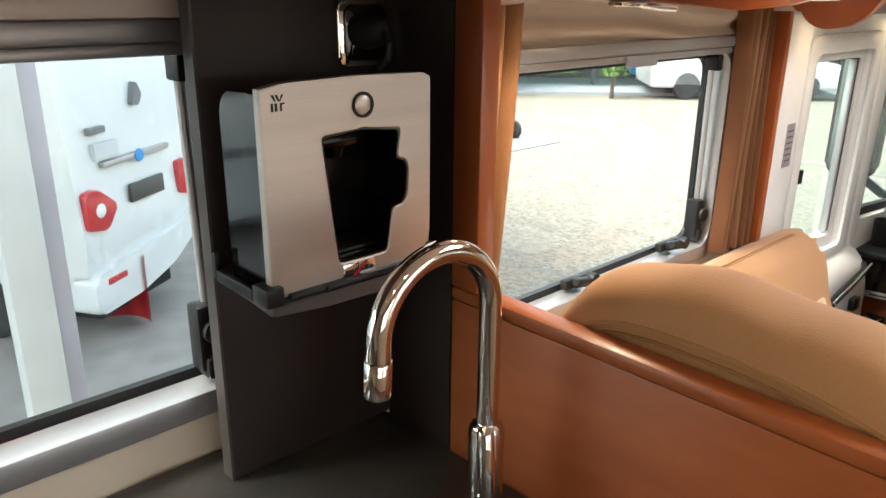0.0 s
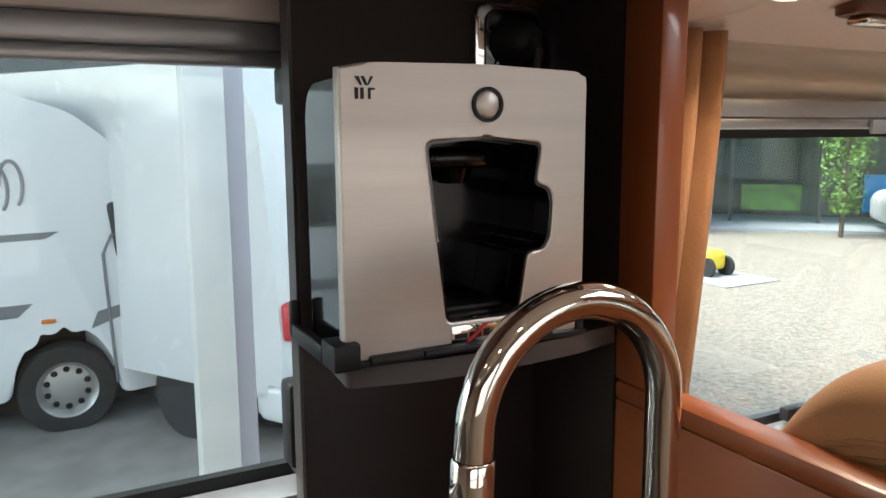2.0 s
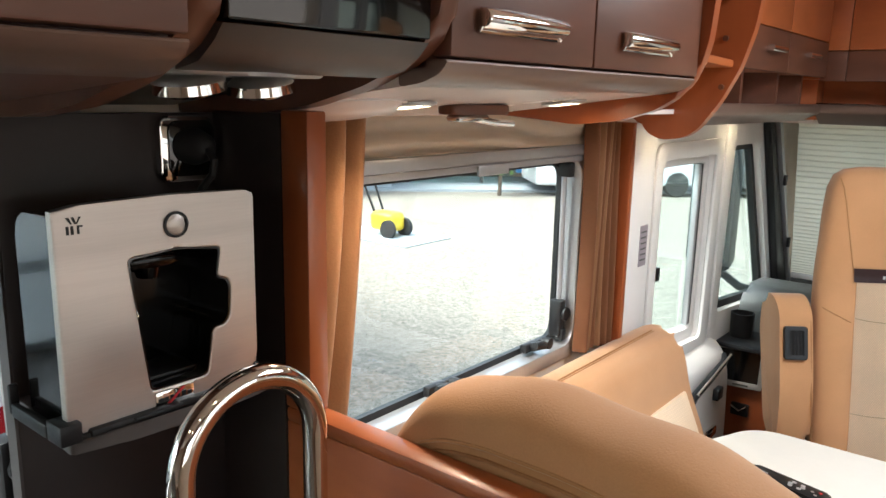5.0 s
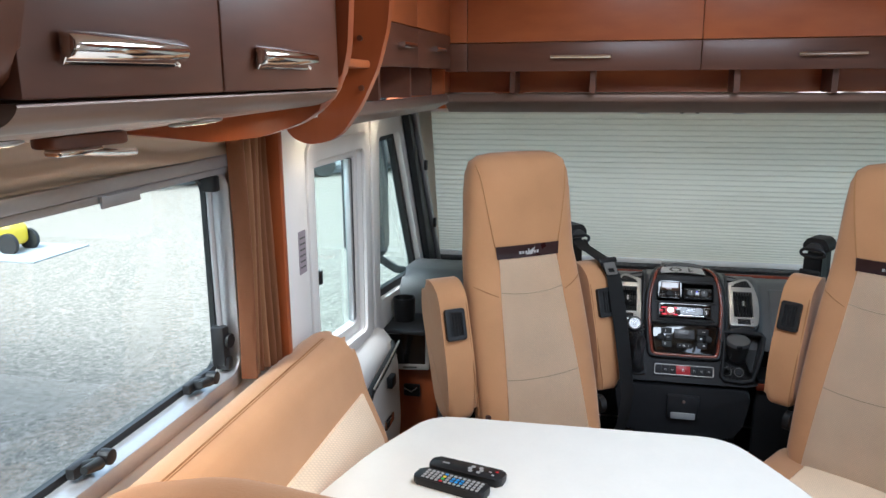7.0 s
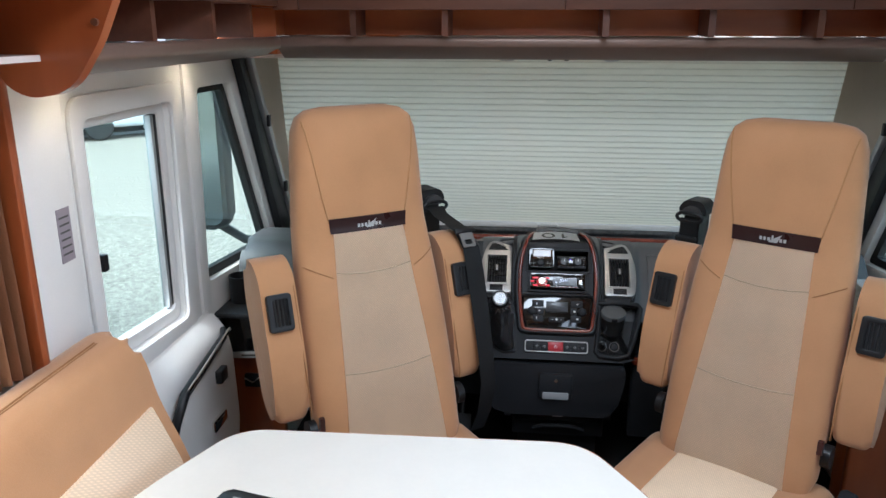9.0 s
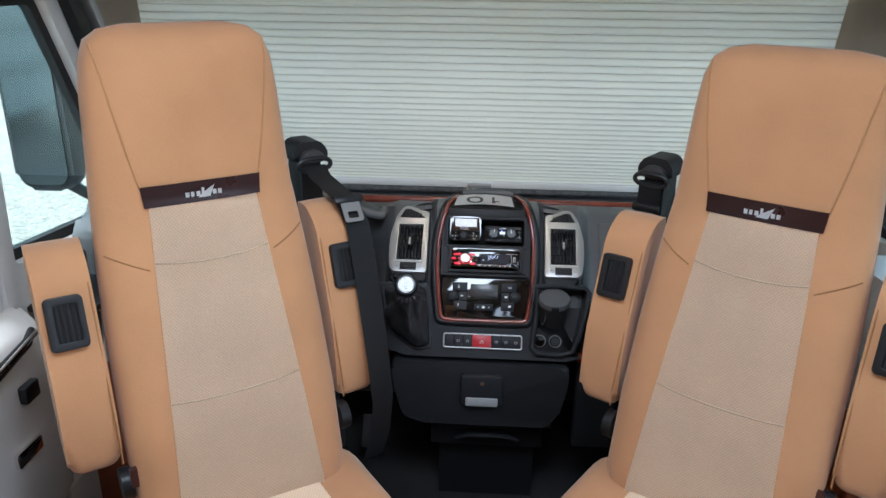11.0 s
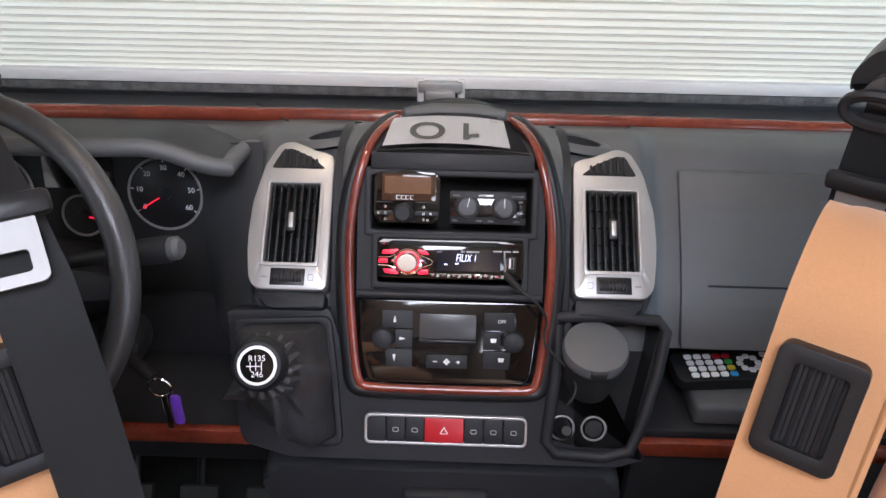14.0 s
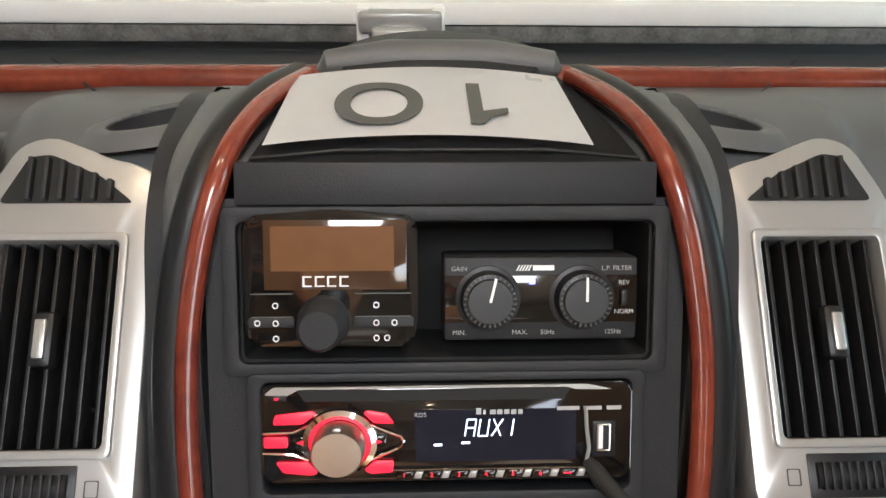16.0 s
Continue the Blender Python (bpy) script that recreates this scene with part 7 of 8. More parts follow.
# tray with a lidded cup and two sockets
def tray():
    t = part("tray_rim", tube([tuple(FM @ Vector(p)) for p in ((0.135, 0.09, 0.0), (0.2, 0.092, 0.0), (0.262, 0.088, 0.0), (0.272, 0.075, 0.002), (0.262, 0.02, 0.006), (0.246, -0.04, 0.008), (0.232, -0.078, 0.004), (0.2, -0.088, 0.0), (0.14, -0.085, 0.0), (0.127, -0.07, 0.0), (0.133, -0.02, 0.0), (0.139, 0.05, 0.0), (0.137, 0.08, 0.0))], 0.0075, 10, True), DASH, con)
    fpart("tray_floor", prism([(0.13, -0.08), (0.235, -0.08), (0.268, 0.08), (0.138, 0.085)], -0.062, -0.055, "z"), BLACK, con)
    fpart("tray_wall", ring([(0.128, -0.082), (0.236, -0.082), (0.272, 0.085), (0.135, 0.09)], [(0.132, -0.078), (0.232, -0.078), (0.266, 0.08), (0.14, 0.085)], -0.06, -0.004, "z"), BLACK, con)
    for u in (0.147, 0.187):
        s = fpart("socket", lathe([(0.0, 0.004), (0.011, 0.004), (0.013, 0.01), (0.0155, 0.012), (0.0165, 0.0), (0.0165, -0.05)], 24, None, pose(u, -0.052, -0.012)), BLACK_GLOSS, con, "black power socket")
        fpart("socket_ring", lathe([(0.0135, 0.0105), (0.015, 0.0125), (0.0165, 0.0115)], 24, None, pose(u, -0.052, -0.012)), SILVER, s)
    u = 0.187
    fpart("socket_cap", lathe([(0, 0.014), (0.011, 0.013), (0.012, 0.004)], 20, None, pose(u, -0.052, -0.012)), DASH, con)
    fpart("plug_body", tube([(0.147, -0.052, -0.01), (0.147, -0.050, 0.02), (0.148, -0.045, 0.034)], [0.0105, 0.0105, 0.006], 14), BLACK, con, "black power plug")


tray()
cup = thing("lidded_cup", "black lidded ashtray cup standing in the console tray", "cup", (0.178, 3.085, 0.59))
cm = pose(0.176, 3.088, 0.588, 14, 0, 0)
part("body", lathe([(0, 0), (0.03, 0), (0.036, 0.03), (0.0385, 0.066), (0.036, 0.068)], 32, None, cm), RUBBER, cup)
part("lid", lathe([(0.0405, 0.066), (0.041, 0.074), (0.0385, 0.08), (0.02, 0.082), (0, 0.0825)], 32, None, cm), DASH_SOFT, cup)
part("lid_hinge", box(-0.01, 0.01, -0.043, -0.034, 0.066, 0.08, 0.003, 2, None, cm), DASH, cup)


def gear_lever():
    gl = thing("gear_lever", "gear lever with leather gaiter and a black knob with white scheme", "gear lever", (-0.19, 3.0, 0.58))
    fpart("gaiter_frame", ring(soften([(-0.272, 0.075), (-0.148, 0.082), (-0.14, 0.02), (-0.13, -0.082), (-0.175, -0.088), (-0.255, -0.03)], 0.012, 3), soften([(-0.262, 0.068), (-0.156, 0.074), (-0.148, 0.02), (-0.138, -0.074), (-0.175, -0.08), (-0.246, -0.03)], 0.012, 3), -0.006, 0.004, "z", r=0.002), DASH, gl)
    base = soften([(-0.262, 0.068), (-0.156, 0.074), (-0.148, 0.02), (-0.138, -0.074), (-0.175, -0.08), (-0.246, -0.03)], 0.012, 3)
    n = len(base)
    top = FM.inverted() @ Vector((-0.19, 2.925, 0.735))
    bm = bmesh.new()
    rows = []
    for k in range(10):
        t = k / 9
        row = []
        for j, (u, v) in enumerate(base):
            a = math.atan2(v - (-0.005), u + 0.2)
            rad = 0.026
            fold = 0.012 * math.sin(a * 4 + 3 * t) * math.sin(t * math.pi) + 0.008 * math.sin(a * 9 - 8 * t) * math.sin(t * math.pi)
            s = t ** 1.15
            pu = u + (top.x + rad * math.cos(a) - u) * s
            pv = v + (top.y + rad * math.sin(a) - v) * s
            pn = -0.002 + top.z * t ** 0.85 + 0.012 * math.sin(t * math.pi) + fold
            row.append(bm.verts.new((pu + fold * math.cos(a), pv + fold * math.sin(a), pn)))
        rows.append(row)
    for r0, r1 in zip(rows, rows[1:]):
        for j in range(n):
            bm.faces.new((r0[j], r0[(j + 1) % n], r1[(j + 1) % n], r1[j]))
    fpart("gaiter", bm, LEATHER, gl, "creased black leather gaiter", 80)
    for k in range(16):
        a = 2 * math.pi * k / 16
        c, q = top.x, top.y
        fpart("ruffle", tube([(c + 0.016 * math.cos(a), q + 0.016 * math.sin(a), top.z + 0.004), (c + 0.026 * math.cos(a), q + 0.026 * math.sin(a), top.z - 0.002), (c + 0.034 * math.cos(a), q + 0.034 * math.sin(a), top.z - 0.022)], [0.003, 0.0048, 0.003], 8), LEATHER, gl)
    km = look((-0.19, 2.925, 0.745), (-0.15, 2.3, 1.15)) @ pose(0, 0, 0, 180, 0, 0)
    k = part("knob", lathe([(0.016, -0.04), (0.019, -0.03), (0.026, -0.012), (0.0285, 0.004), (0.027, 0.016), (0.023, 0.021), (0, 0.022)], 32, None, km), BLACK, gl)
    part("knob_disc", lathe([(0.0, 0.0222), (0.0185, 0.0222), (0.0185, 0.0212)], 30, None, km), BLACK_GLOSS, k)
    part("knob_ring", lathe([(0.0165, 0.0226), (0.0195, 0.0222), (0.0195, 0.0212), (0.0165, 0.0212)], 30, None, km), WHITE, k)
    flip = km @ pose(0, 0, 0.0224, 0, 0, 180)
    for txt, y in (("R135", 0.0068), ("246", -0.0088)):
        tm = lettering(txt, 0.0082, 0.0001)
        tm.transform(flip @ pose(0, y, 0))
        part("knob_print", tm, WHITE, k)
    for x in (-0.0065, -0.001, 0.0045):
        part("knob_print", box(x - 0.0004, x + 0.0004, -0.005, 0.0035, 0, 0.0003, m=flip), WHITE, k)
    part("knob_print", box(-0.0105, 0.0045, -0.001, -0.0002, 0.0003, 0.0006, m=flip), WHITE, k)


gear_lever()
dvd = thing("disc_player", "black disc player mounted under the console", "disc player", (0.015, 3.1, 0.0))
part("case", box(-0.141, 0.168, 3.08, 3.26, 0.2, 0.292, 0.004), BLACK, dvd)
part("front", box(-0.135, 0.16, 3.068, 3.081, 0.255, 0.288, 0.003), BLACK_GLOSS, dvd)
part("maker_mark", box(-0.005, 0.03, 3.0675, 3.068, 0.277, 0.281), GREYK, dvd)
part("arch", tube([(-0.07, 3.075, 0.225), (-0.04, 3.06, 0.245), (0.015, 3.055, 0.25), (0.07, 3.06, 0.245), (0.1, 3.075, 0.225)], 0.007, 8), DASH, dvd)
part("foot", box(-0.12, 0.15, 3.12, 3.24, 0.004, 0.2), BLACK, dvd)
for x in (-0.158, 0.18):
    part("bolt", lathe([(0, 0), (0.006, 0), (0.005, 0.004), (0, 0.005)], 10, None, pose(x, 3.085, 0.29, 90, 0, 0)), CHROME, dvd)
    part("bracket", box(x - 0.012, x + 0.012, 3.085, 3.2, 0.26, 0.305, 0.002), BLACK, dvd)

# instruments and steering
ins = thing("instrument_cluster", "instrument cluster with round white-ringed dials under a dark hood", "instruments", (-0.5, 3.28, 0.7))
IM = pose(0, 3.285, 0.745, 78, 0, 0)
part("back_plate", box(-0.74, -0.345, -0.15, 0.085, -0.01, 0.0, 0.003, 2, None, IM), RECESS_SHADE, ins)
for x, r, top, nums in ((-0.413, 0.052, 60, 7), (-0.655, 0.052, 160, 7), (-0.535, 0.03, 0, 0)):
    y0 = 0.0 if r > 0.04 else -0.035
    d = part("dial", lathe([(0, 0.001), (r * 0.92, 0.001), (r * 0.95, 0.0)], 40, None, IM @ pose(x, y0, 0)), BLACK, ins)
    part("dial_ring", tube([tuple(IM @ Vector((x + r * math.cos(a), y0 + r * math.sin(a), 0.003))) for a in (2 * math.pi * k / 48 for k in range(48))], 0.002, 6, True), SILVER, d)
    part("hub", lathe([(0, 0.01), (0.008, 0.009), (0.009, 0)], 18, None, IM @ pose(x, y0, 0)), BLACK, d)
    part("needle", box(0, r * 0.78, -0.0009, 0.0009, 0.004, 0.0052, m=IM @ pose(x, y0, 0, 0, 0, 212 if r > 0.04 else -12)), RED_LIT, d)
    for k in range(nums):
        a = radians(212 - 244 * k / (nums - 1))
        tm = lettering(str(round(top * k / (nums - 1))), 0.0105, 0.0001)
        tm.transform(IM @ pose(x + r * 0.72 * math.cos(a), y0 + r * 0.72 * math.sin(a), 0.0015))
        part("dial_number", tm, WHITE, d)
        part("dial_tick", box(r * 0.88, r * 0.97, -0.0006, 0.0006, 0.001, 0.002, m=IM @ pose(x, y0, 0, 0, 0, math.degrees(a))), WHITE, d)
part("small_display", box(-0.585, -0.485, 0.005, 0.07, 0.0, 0.002, m=IM), BLACK_GLOSS, ins)
hood_at = lambda u, v: (-0.77 + 0.48 * u, 3.17 + 0.25 * v + 0.03 * (2 * u - 1) ** 2 * (1 - v), 0.865 - 0.085 * v * v - 0.03 * smooth(0.8, 1, u) - 0.03 * smooth(0.2, 0, u) + 0.006 * math.sin(u * math.pi))
hood = part("hood", sheet(hood_at, 30, 10, 0.022), DASH_SOFT, ins)
rim_path = [hood_at(0, 1 - k / 10) for k in range(10)] + [hood_at(k / 30, 0) for k in range(31)] + [hood_at(1, k / 10) for k in range(1, 11)]
part("hood_lip", tube([(x, y, z - 0.006) for x, y, z in rim_path], 0.0118, 12), DASH_SOFT, hood)
part("hood_side", box(-0.345, -0.318, 3.27, 3.4, 0.6, 0.745, 0.01), DASH, ins)
sc = thing("steering_wheel", "black steering wheel on its column with stalks and a key", "steering wheel", (-0.5, 3.1, 0.62))
SM = pose(-0.538, 2.985, 0.788, 62, 0, 0)
part("rim", tube([tuple(SM @ Vector((0.195 * math.cos(a), 0.195 * math.sin(a), 0))) for a in (2 * math.pi * k / 64 for k in range(64))], 0.0155, 14, True), LEATHER, sc)
hub = part("hub", lathe([(0, 0.012), (0.05, 0.01), (0.068, 0.0), (0.07, -0.04), (0, -0.05)], 28, None, SM), DASH, sc)
for a in (0, 180, 250, 290):
    part("spoke", prism([(0.05, -0.022), (0.19, -0.013), (0.19, 0.013), (0.05, 0.022)], -0.02, -0.006, "z", 0.004, 2, None, SM @ pose(0, 0, 0, 0, 0, a)), DASH, sc)
part("column", tube([tuple(SM @ Vector((0, 0, -0.05))), tuple(SM @ Vector((0, -0.02, -0.2))), tuple(SM @ Vector((0, -0.03, -0.3)))], [0.05, 0.062, 0.06], 20), DASH, sc)
stk = part("stalk", tube([(-0.47, 3.1, 0.745), (-0.41, 3.098, 0.757), (-0.37, 3.096, 0.765), (-0.335, 3.094, 0.772)], [0.008, 0.011, 0.0165, 0.0165], 16), DASH, sc, "black wiper stalk")
part("stalk_cap", tube([(-0.335, 3.094, 0.772), (-0.327, 3.0935, 0.774), (-0.322, 3.093, 0.775)], [0.0145, 0.0145, 0.01], 16), DASH_SOFT, stk)
part("ignition", lathe([(0, 0.02), (0.016, 0.02), (0.019, 0.016), (0.028, 0.0), (0.034, -0.05)], 22, None, look((-0.412, 3.076, 0.64), (-0.2, 2.6, 0.84)) @ pose(0, 0, 0, 180, 0, 0)), DASH, sc)
key = part("key", tube([(-0.424, 3.083, 0.607), (-0.405, 3.066, 0.598), (-0.38, 3.052, 0.588)], [0.005, 0.0085, 0.007], 10), BLACK, sc, "ignition key")
part("key_ring", tube([(-0.372 + 0.014 * math.cos(a), 3.046, 0.578 + 0.014 * math.sin(a)) for a in (2 * math.pi * k / 24 for k in range(24))], 0.0016, 6, True), CHROME, key)
part("key_tag", prism(rounded(-0.362, -0.35, 0.52, 0.566, 0.004), 3.044, 3.048, "y", 0.001), material("violet tag", (0.16, 0.05, 0.45), 0.4, vary=0.05, bump=0), key, "violet key tag")
part("spare_key", box(-0.373, -0.365, 3.045, 3.048, 0.512, 0.565, 0.001), CHROME, key)
for ob in [key] + list(key.children):
    ob.data.transform(Matrix.Translation((0.02, -0.024, 0.04)))
for x, nm in ((-0.33, "pedal"), (-0.45, "pedal"), (-0.57, "pedal")):
    pd = thing("pedal", "black rubber foot pedal in the footwell", "pedal", (x, 3.25, 0.0), group="pedals")
    part("pad", box(-0.035, 0.035, -0.05, 0.05, -0.008, 0.008, 0.004, 2, None, pose(x, 3.24, 0.12, 55, 0, 0)), RUBBER, pd)
    part("pedal_arm", tube([(x, 3.25, 0.12), (x, 3.3, 0.2), (x, 3.33, 0.3)], 0.008, 8), BLACK, pd)
    part("pedal_foot", tube([(x, 3.27, 0.004), (x, 3.25, 0.1)], 0.006, 8), BLACK, pd)

# things in the passenger tray
keys3 = [(-0.07 + 0.0135 * i, -0.017 + 0.0115 * j, 0.0105, 0.0085, WHITE if (i, j) not in ((3, 3), (4, 3), (4, 2), (4, 1), (4, 0)) else {(3, 3): RED, (4, 3): RED, (4, 2): GREENK, (4, 1): YELLOWK, (4, 0): BLUE}[(i, j)]) for i in range(11) for j in range(4) if i not in (5, 6, 7)] + [(0.012 + 0.013 * math.cos(radians(a)), 0.002 + 0.013 * math.sin(radians(a)), 0.009, 0.008, WHITE) for a in range(0, 360, 45)] + [(0.083, -0.016, 0.009, 0.008, RED)]
bx = thing("black_case", "flat black plastic case lying in the dashboard tray", "case", (0.42, 3.11, 0.513))
part("body", box(0.325, 0.56, 3.095, 3.215, 0.5135, 0.548, 0.008, 3), DASH_SOFT, bx)
part("latch", box(0.40, 0.44, 3.089, 3.096, 0.524, 0.541, 0.002), BLACK, bx)
remote("remote_control", pose(0.398, 3.16, 0.5525, 5, 0, 6), 0.19, 0.056, keys3, "black remote control with white keys on the flat case")

# small screen and cup at the driver's side
tv = thing("small_screen", "small silver framed screen hung beside the driver's seat", "screen", (-0.995, 2.84, 0.55))
TM = pose(-0.995, 2.842, 0.622, 80, 0, 8)
part("back", box(-0.09, 0.09, -0.066, 0.066, -0.03, -0.004, 0.006, 2, None, TM), BLACK, tv)
part("frame", ring(rounded(-0.094, 0.094, -0.07, 0.07, 0.006), rounded(-0.08, 0.08, -0.05, 0.058, 0.003), -0.004, 0.004, "z", None, TM, 0.001), SILVER, tv)
part("display", box(-0.081, 0.081, -0.051, 0.059, -0.003, 0.001, m=TM), BLACK_GLOSS, tv)
part("buttons", box(0.0, 0.05, -0.064, -0.058, 0.004, 0.005, m=TM), GREY_PRINT, tv)
pod = thing("side_console", "dark side console beside the driver's seat with cherry wood front", "console", (-1.03, 3.15, 0.0))
part("shelf", box(-1.06, -0.90, 2.80, 3.24, 0.695, 0.712, 0.006), DASH, pod)
part("front", box(-1.06, -0.88, 2.868, 2.9, 0.004, 0.545, 0.006), CHERRY, pod, "cherry wood front panel")
part("shoulder", prism(soften([(3.0, 0.70), (3.02, 0.81), (3.08, 0.865), (3.3, 0.855), (3.5, 0.79), (3.5, 0.6), (3.0, 0.6)], 0.04, 4), -1.055, -0.80, "x", 0.03, 4), DASH_SOFT, pod)
part("frame", box(-1.06, -0.89, 2.868, 3.0, 0.546, 0.694, 0.006), BLACK, pod)
oh = part("opener", box(-1.0, -0.94, 2.853, 2.869, 0.44, 0.485, 0.004), BLACK, pod)
part("opener_bar", tube([(-0.995, 2.848, 0.475), (-0.965, 2.84, 0.465), (-0.945, 2.848, 0.48)], 0.004, 8), CHROME, oh)
side_box = thing("side_cupboard", "low cherry wood cupboard beside the passenger chair", "cupboard", (0.93, 2.74, 0.004))
part("front", box(0.80, 0.95, 2.70, 2.726, 0.004, 0.55, 0.008, 3), CHERRY, side_box)
part("body", box(0.805, 0.95, 2.7265, 2.799, 0.004, 0.545, 0.004), CHERRY_FLAT, side_box)
cup2 = thing("cup_holder", "black round cup holder on the side console", "cup holder", (-1.01, 2.92, 0.712))
part("body", lathe([(0, 0), (0.038, 0), (0.04, 0.085), (0.037, 0.085), (0.034, 0.01), (0, 0.008)], 28, None, pose(-1.01, 2.92, 0.7125)), BLACK, cup2)


# ---- outside ----
GZ = -0.75
GRAVEL = material("pale gravel", (0.31, 0.265, 0.225), 0.95, vary=0.25, scale=26, fine=110, dark=(0.10, 0.085, 0.065), bump=0.6)
ASPHALT = material("grey paving", (0.32, 0.295, 0.28), 0.8, vary=0.15, scale=4, fine=120, bump=0.5)
VAN_WHITE = material("white vehicle paint", (0.64, 0.66, 0.67), 0.25, vary=0.02, bump=0, coat=0.3)
VAN_GREY = material("grey vehicle stripe", (0.16, 0.17, 0.18), 0.3, vary=0.05, bump=0)
TAIL = material("red lamp glass", (0.5, 0.02, 0.03), 0.15, vary=0.05, bump=0, coat=0.5)
DARK_GLASS = material("dark facade glass", (0.05, 0.065, 0.07), 0.08, vary=0.2, scale=2, bump=0, coat=0.5)
FACADE = material("pale facade cladding", (0.55, 0.57, 0.58), 0.6, vary=0.05, bump=0.05)
PALE_GLASS = material("pale facade glass", (0.34, 0.42, 0.45), 0.12, vary=0.15, scale=1.5, bump=0, coat=0.4)
COLUMN = material("grey concrete column", (0.34, 0.36, 0.38), 0.7, vary=0.1, bump=0.1)
LEAF = material("tree leaves", (0.15, 0.30, 0.04), 0.6, vary=0.4, scale=3, bump=0.2)
BARK = material("tree bark", (0.10, 0.07, 0.05), 0.9, vary=0.2, bump=0.5)
HEDGE = material("far woods", (0.04, 0.07, 0.03), 0.9, vary=0.4, scale=0.5, bump=0.3)
LIME = material("lime plastic", (0.42, 0.5, 0.03), 0.4, vary=0.05, bump=0)
TYRE = material("tyre rubber", (0.02, 0.02, 0.021), 0.8, vary=0.1, bump=0.1)
LAV = material("pale lilac frame paint", (0.42, 0.41, 0.47), 0.4, vary=0.04, bump=0)
solid("ground", sheet(lambda u, v: (-600 + 1200 * u, -600 + 1200 * v, GZ), 8, 8), GRAVEL, "wide yard of pale gravel")
solid("pavement_showroom", box(-14.0, -3.78, -9, 3.1, GZ, GZ + 0.03), ASPHALT, "grey paved floor of the showroom forecourt")


def wheel(parent, c, r, axis=(0, 90, 0)):
    w = part("wheel", lathe([(r * 0.62, -0.1), (r * 0.95, -0.1), (r, -0.07), (r, 0.07), (r * 0.95, 0.1), (r * 0.62, 0.1)], 36, None, Matrix.Translation(c) @ pose(0, 0, 0, *axis)), TYRE, parent)
    part("rim", lathe([(0, 0.05), (r * 0.2, 0.055), (r * 0.5, 0.02), (r * 0.6, 0.085), (r * 0.63, 0.09), (r * 0.63, -0.05)], 36, None, Matrix.Translation(c) @ pose(0, 0, 0, *axis)), SILVER, w)
    for k in range(10):
        a = 2 * math.pi * k / 10
        m = Matrix.Translation(c) @ pose(0, 0, 0, *axis)
        part("rim_hole", lathe([(0, 0.053), (r * 0.07, 0.052)], 10, None, m @ pose(r * 0.42 * math.cos(a), r * 0.42 * math.sin(a), -0.012)), BLACK, w)
    return w


def motorhome():
    X = -6.2
    v = thing("parked_motorhome", "white motorhome with grey stripes parked on the forecourt", "motorhome", (X - 1, -1.5, GZ))
    side = [(-5.5, -0.45), (0.02, -0.45), (0.06, -0.2), (0.16, -0.03), (0.30, 0.05), (0.45, 0.05), (0.58, -0.03), (0.68, -0.2), (0.72, -0.5), (1.28, -0.45), (1.34, -0.2), (1.28, 0.30), (1.15, 0.6), (0.95, 1.0), (0.75, 1.35), (0.5, 1.55), (0.1, 1.68), (-0.6, 1.72), (-5.5, 1.72)]
    part("body", prism(soften(side, 0.08, 3), X, X - 2.1, "x", 0.03, 2), VAN_WHITE, v)
    for z, h, a, b in ((0.58, 0.05, -5.4, 0.3), (0.05, 0.09, -5.4, 0.1)):
        part("stripe", prism([(a, z), (b, z + 0.1), (b + 0.1, z + 0.1 + h), (a, z + h)], X + 0.004, X + 0.001, "x"), VAN_GREY, v)
    part("stripe", prism([(0.55, 0.02), (1.2, 0.25), (1.25, 0.3), (0.6, 0.14)], X + 0.004, X + 0.001, "x"), VAN_GREY, v)
    w = part("side_window", prism(rounded(-1.4, -0.75, 0.65, 1.15, 0.06), X + 0.02, X + 0.001, "x", 0.005), DARK_GLASS, v)
    part("cab_window", prism(soften([(0.75, 0.5), (1.08, 0.5), (0.9, 0.92), (0.7, 0.92)], 0.05, 4), X + 0.012, X + 0.001, "x", 0.004), DARK_GLASS, v)
    part("cab_door", tube([(X + 0.004, 0.70, -0.4), (X + 0.004, 0.66, 0.55), (X + 0.004, 0.72, 0.68), (X + 0.004, 1.0, 0.7)], 0.012, 6), VAN_GREY, v)
    part("flap", ring(rounded(-0.45, -0.2, -0.25, 0.15, 0.03), rounded(-0.43, -0.22, -0.23, 0.13, 0.02), X + 0.003, X + 0.008, "x"), FACADE, v)
    part("side_lamp", box(X, X + 0.015, 0.24, 0.33, 0.09, 0.12, 0.004), material("orange lamp glass", (0.6, 0.16, 0.02), 0.3, vary=0.03, bump=0), v)
    for k in range(3):
        part("decal", tube([(X + 0.006, -0.05 + 0.09 * k + 0.07 * math.cos(a), 1.0 + 0.16 * math.sin(a) + 0.03 * k) for a in (radians(d) for d in range(-60, 200, 20))], 0.012, 6), VAN_GREY, v)
    part("arch_lining", box(X - 0.6, X - 0.35, 0.03, 0.72, -0.5, 0.04), BLACK, v)
    wheel(v, (X - 0.14, 0.37, GZ + 0.33), 0.33)
    wheel(v, (X - 0.14, -3.6, GZ + 0.33), 0.33)
    part("underbody", box(X - 1.9, X - 0.3, -5.2, 1.1, -0.62, -0.44), BLACK, v)
    wheel(v, (X - 1.96, 0.37, GZ + 0.33), 0.33)
    wheel(v, (X - 1.96, -3.6, GZ + 0.33), 0.33)


motorhome()


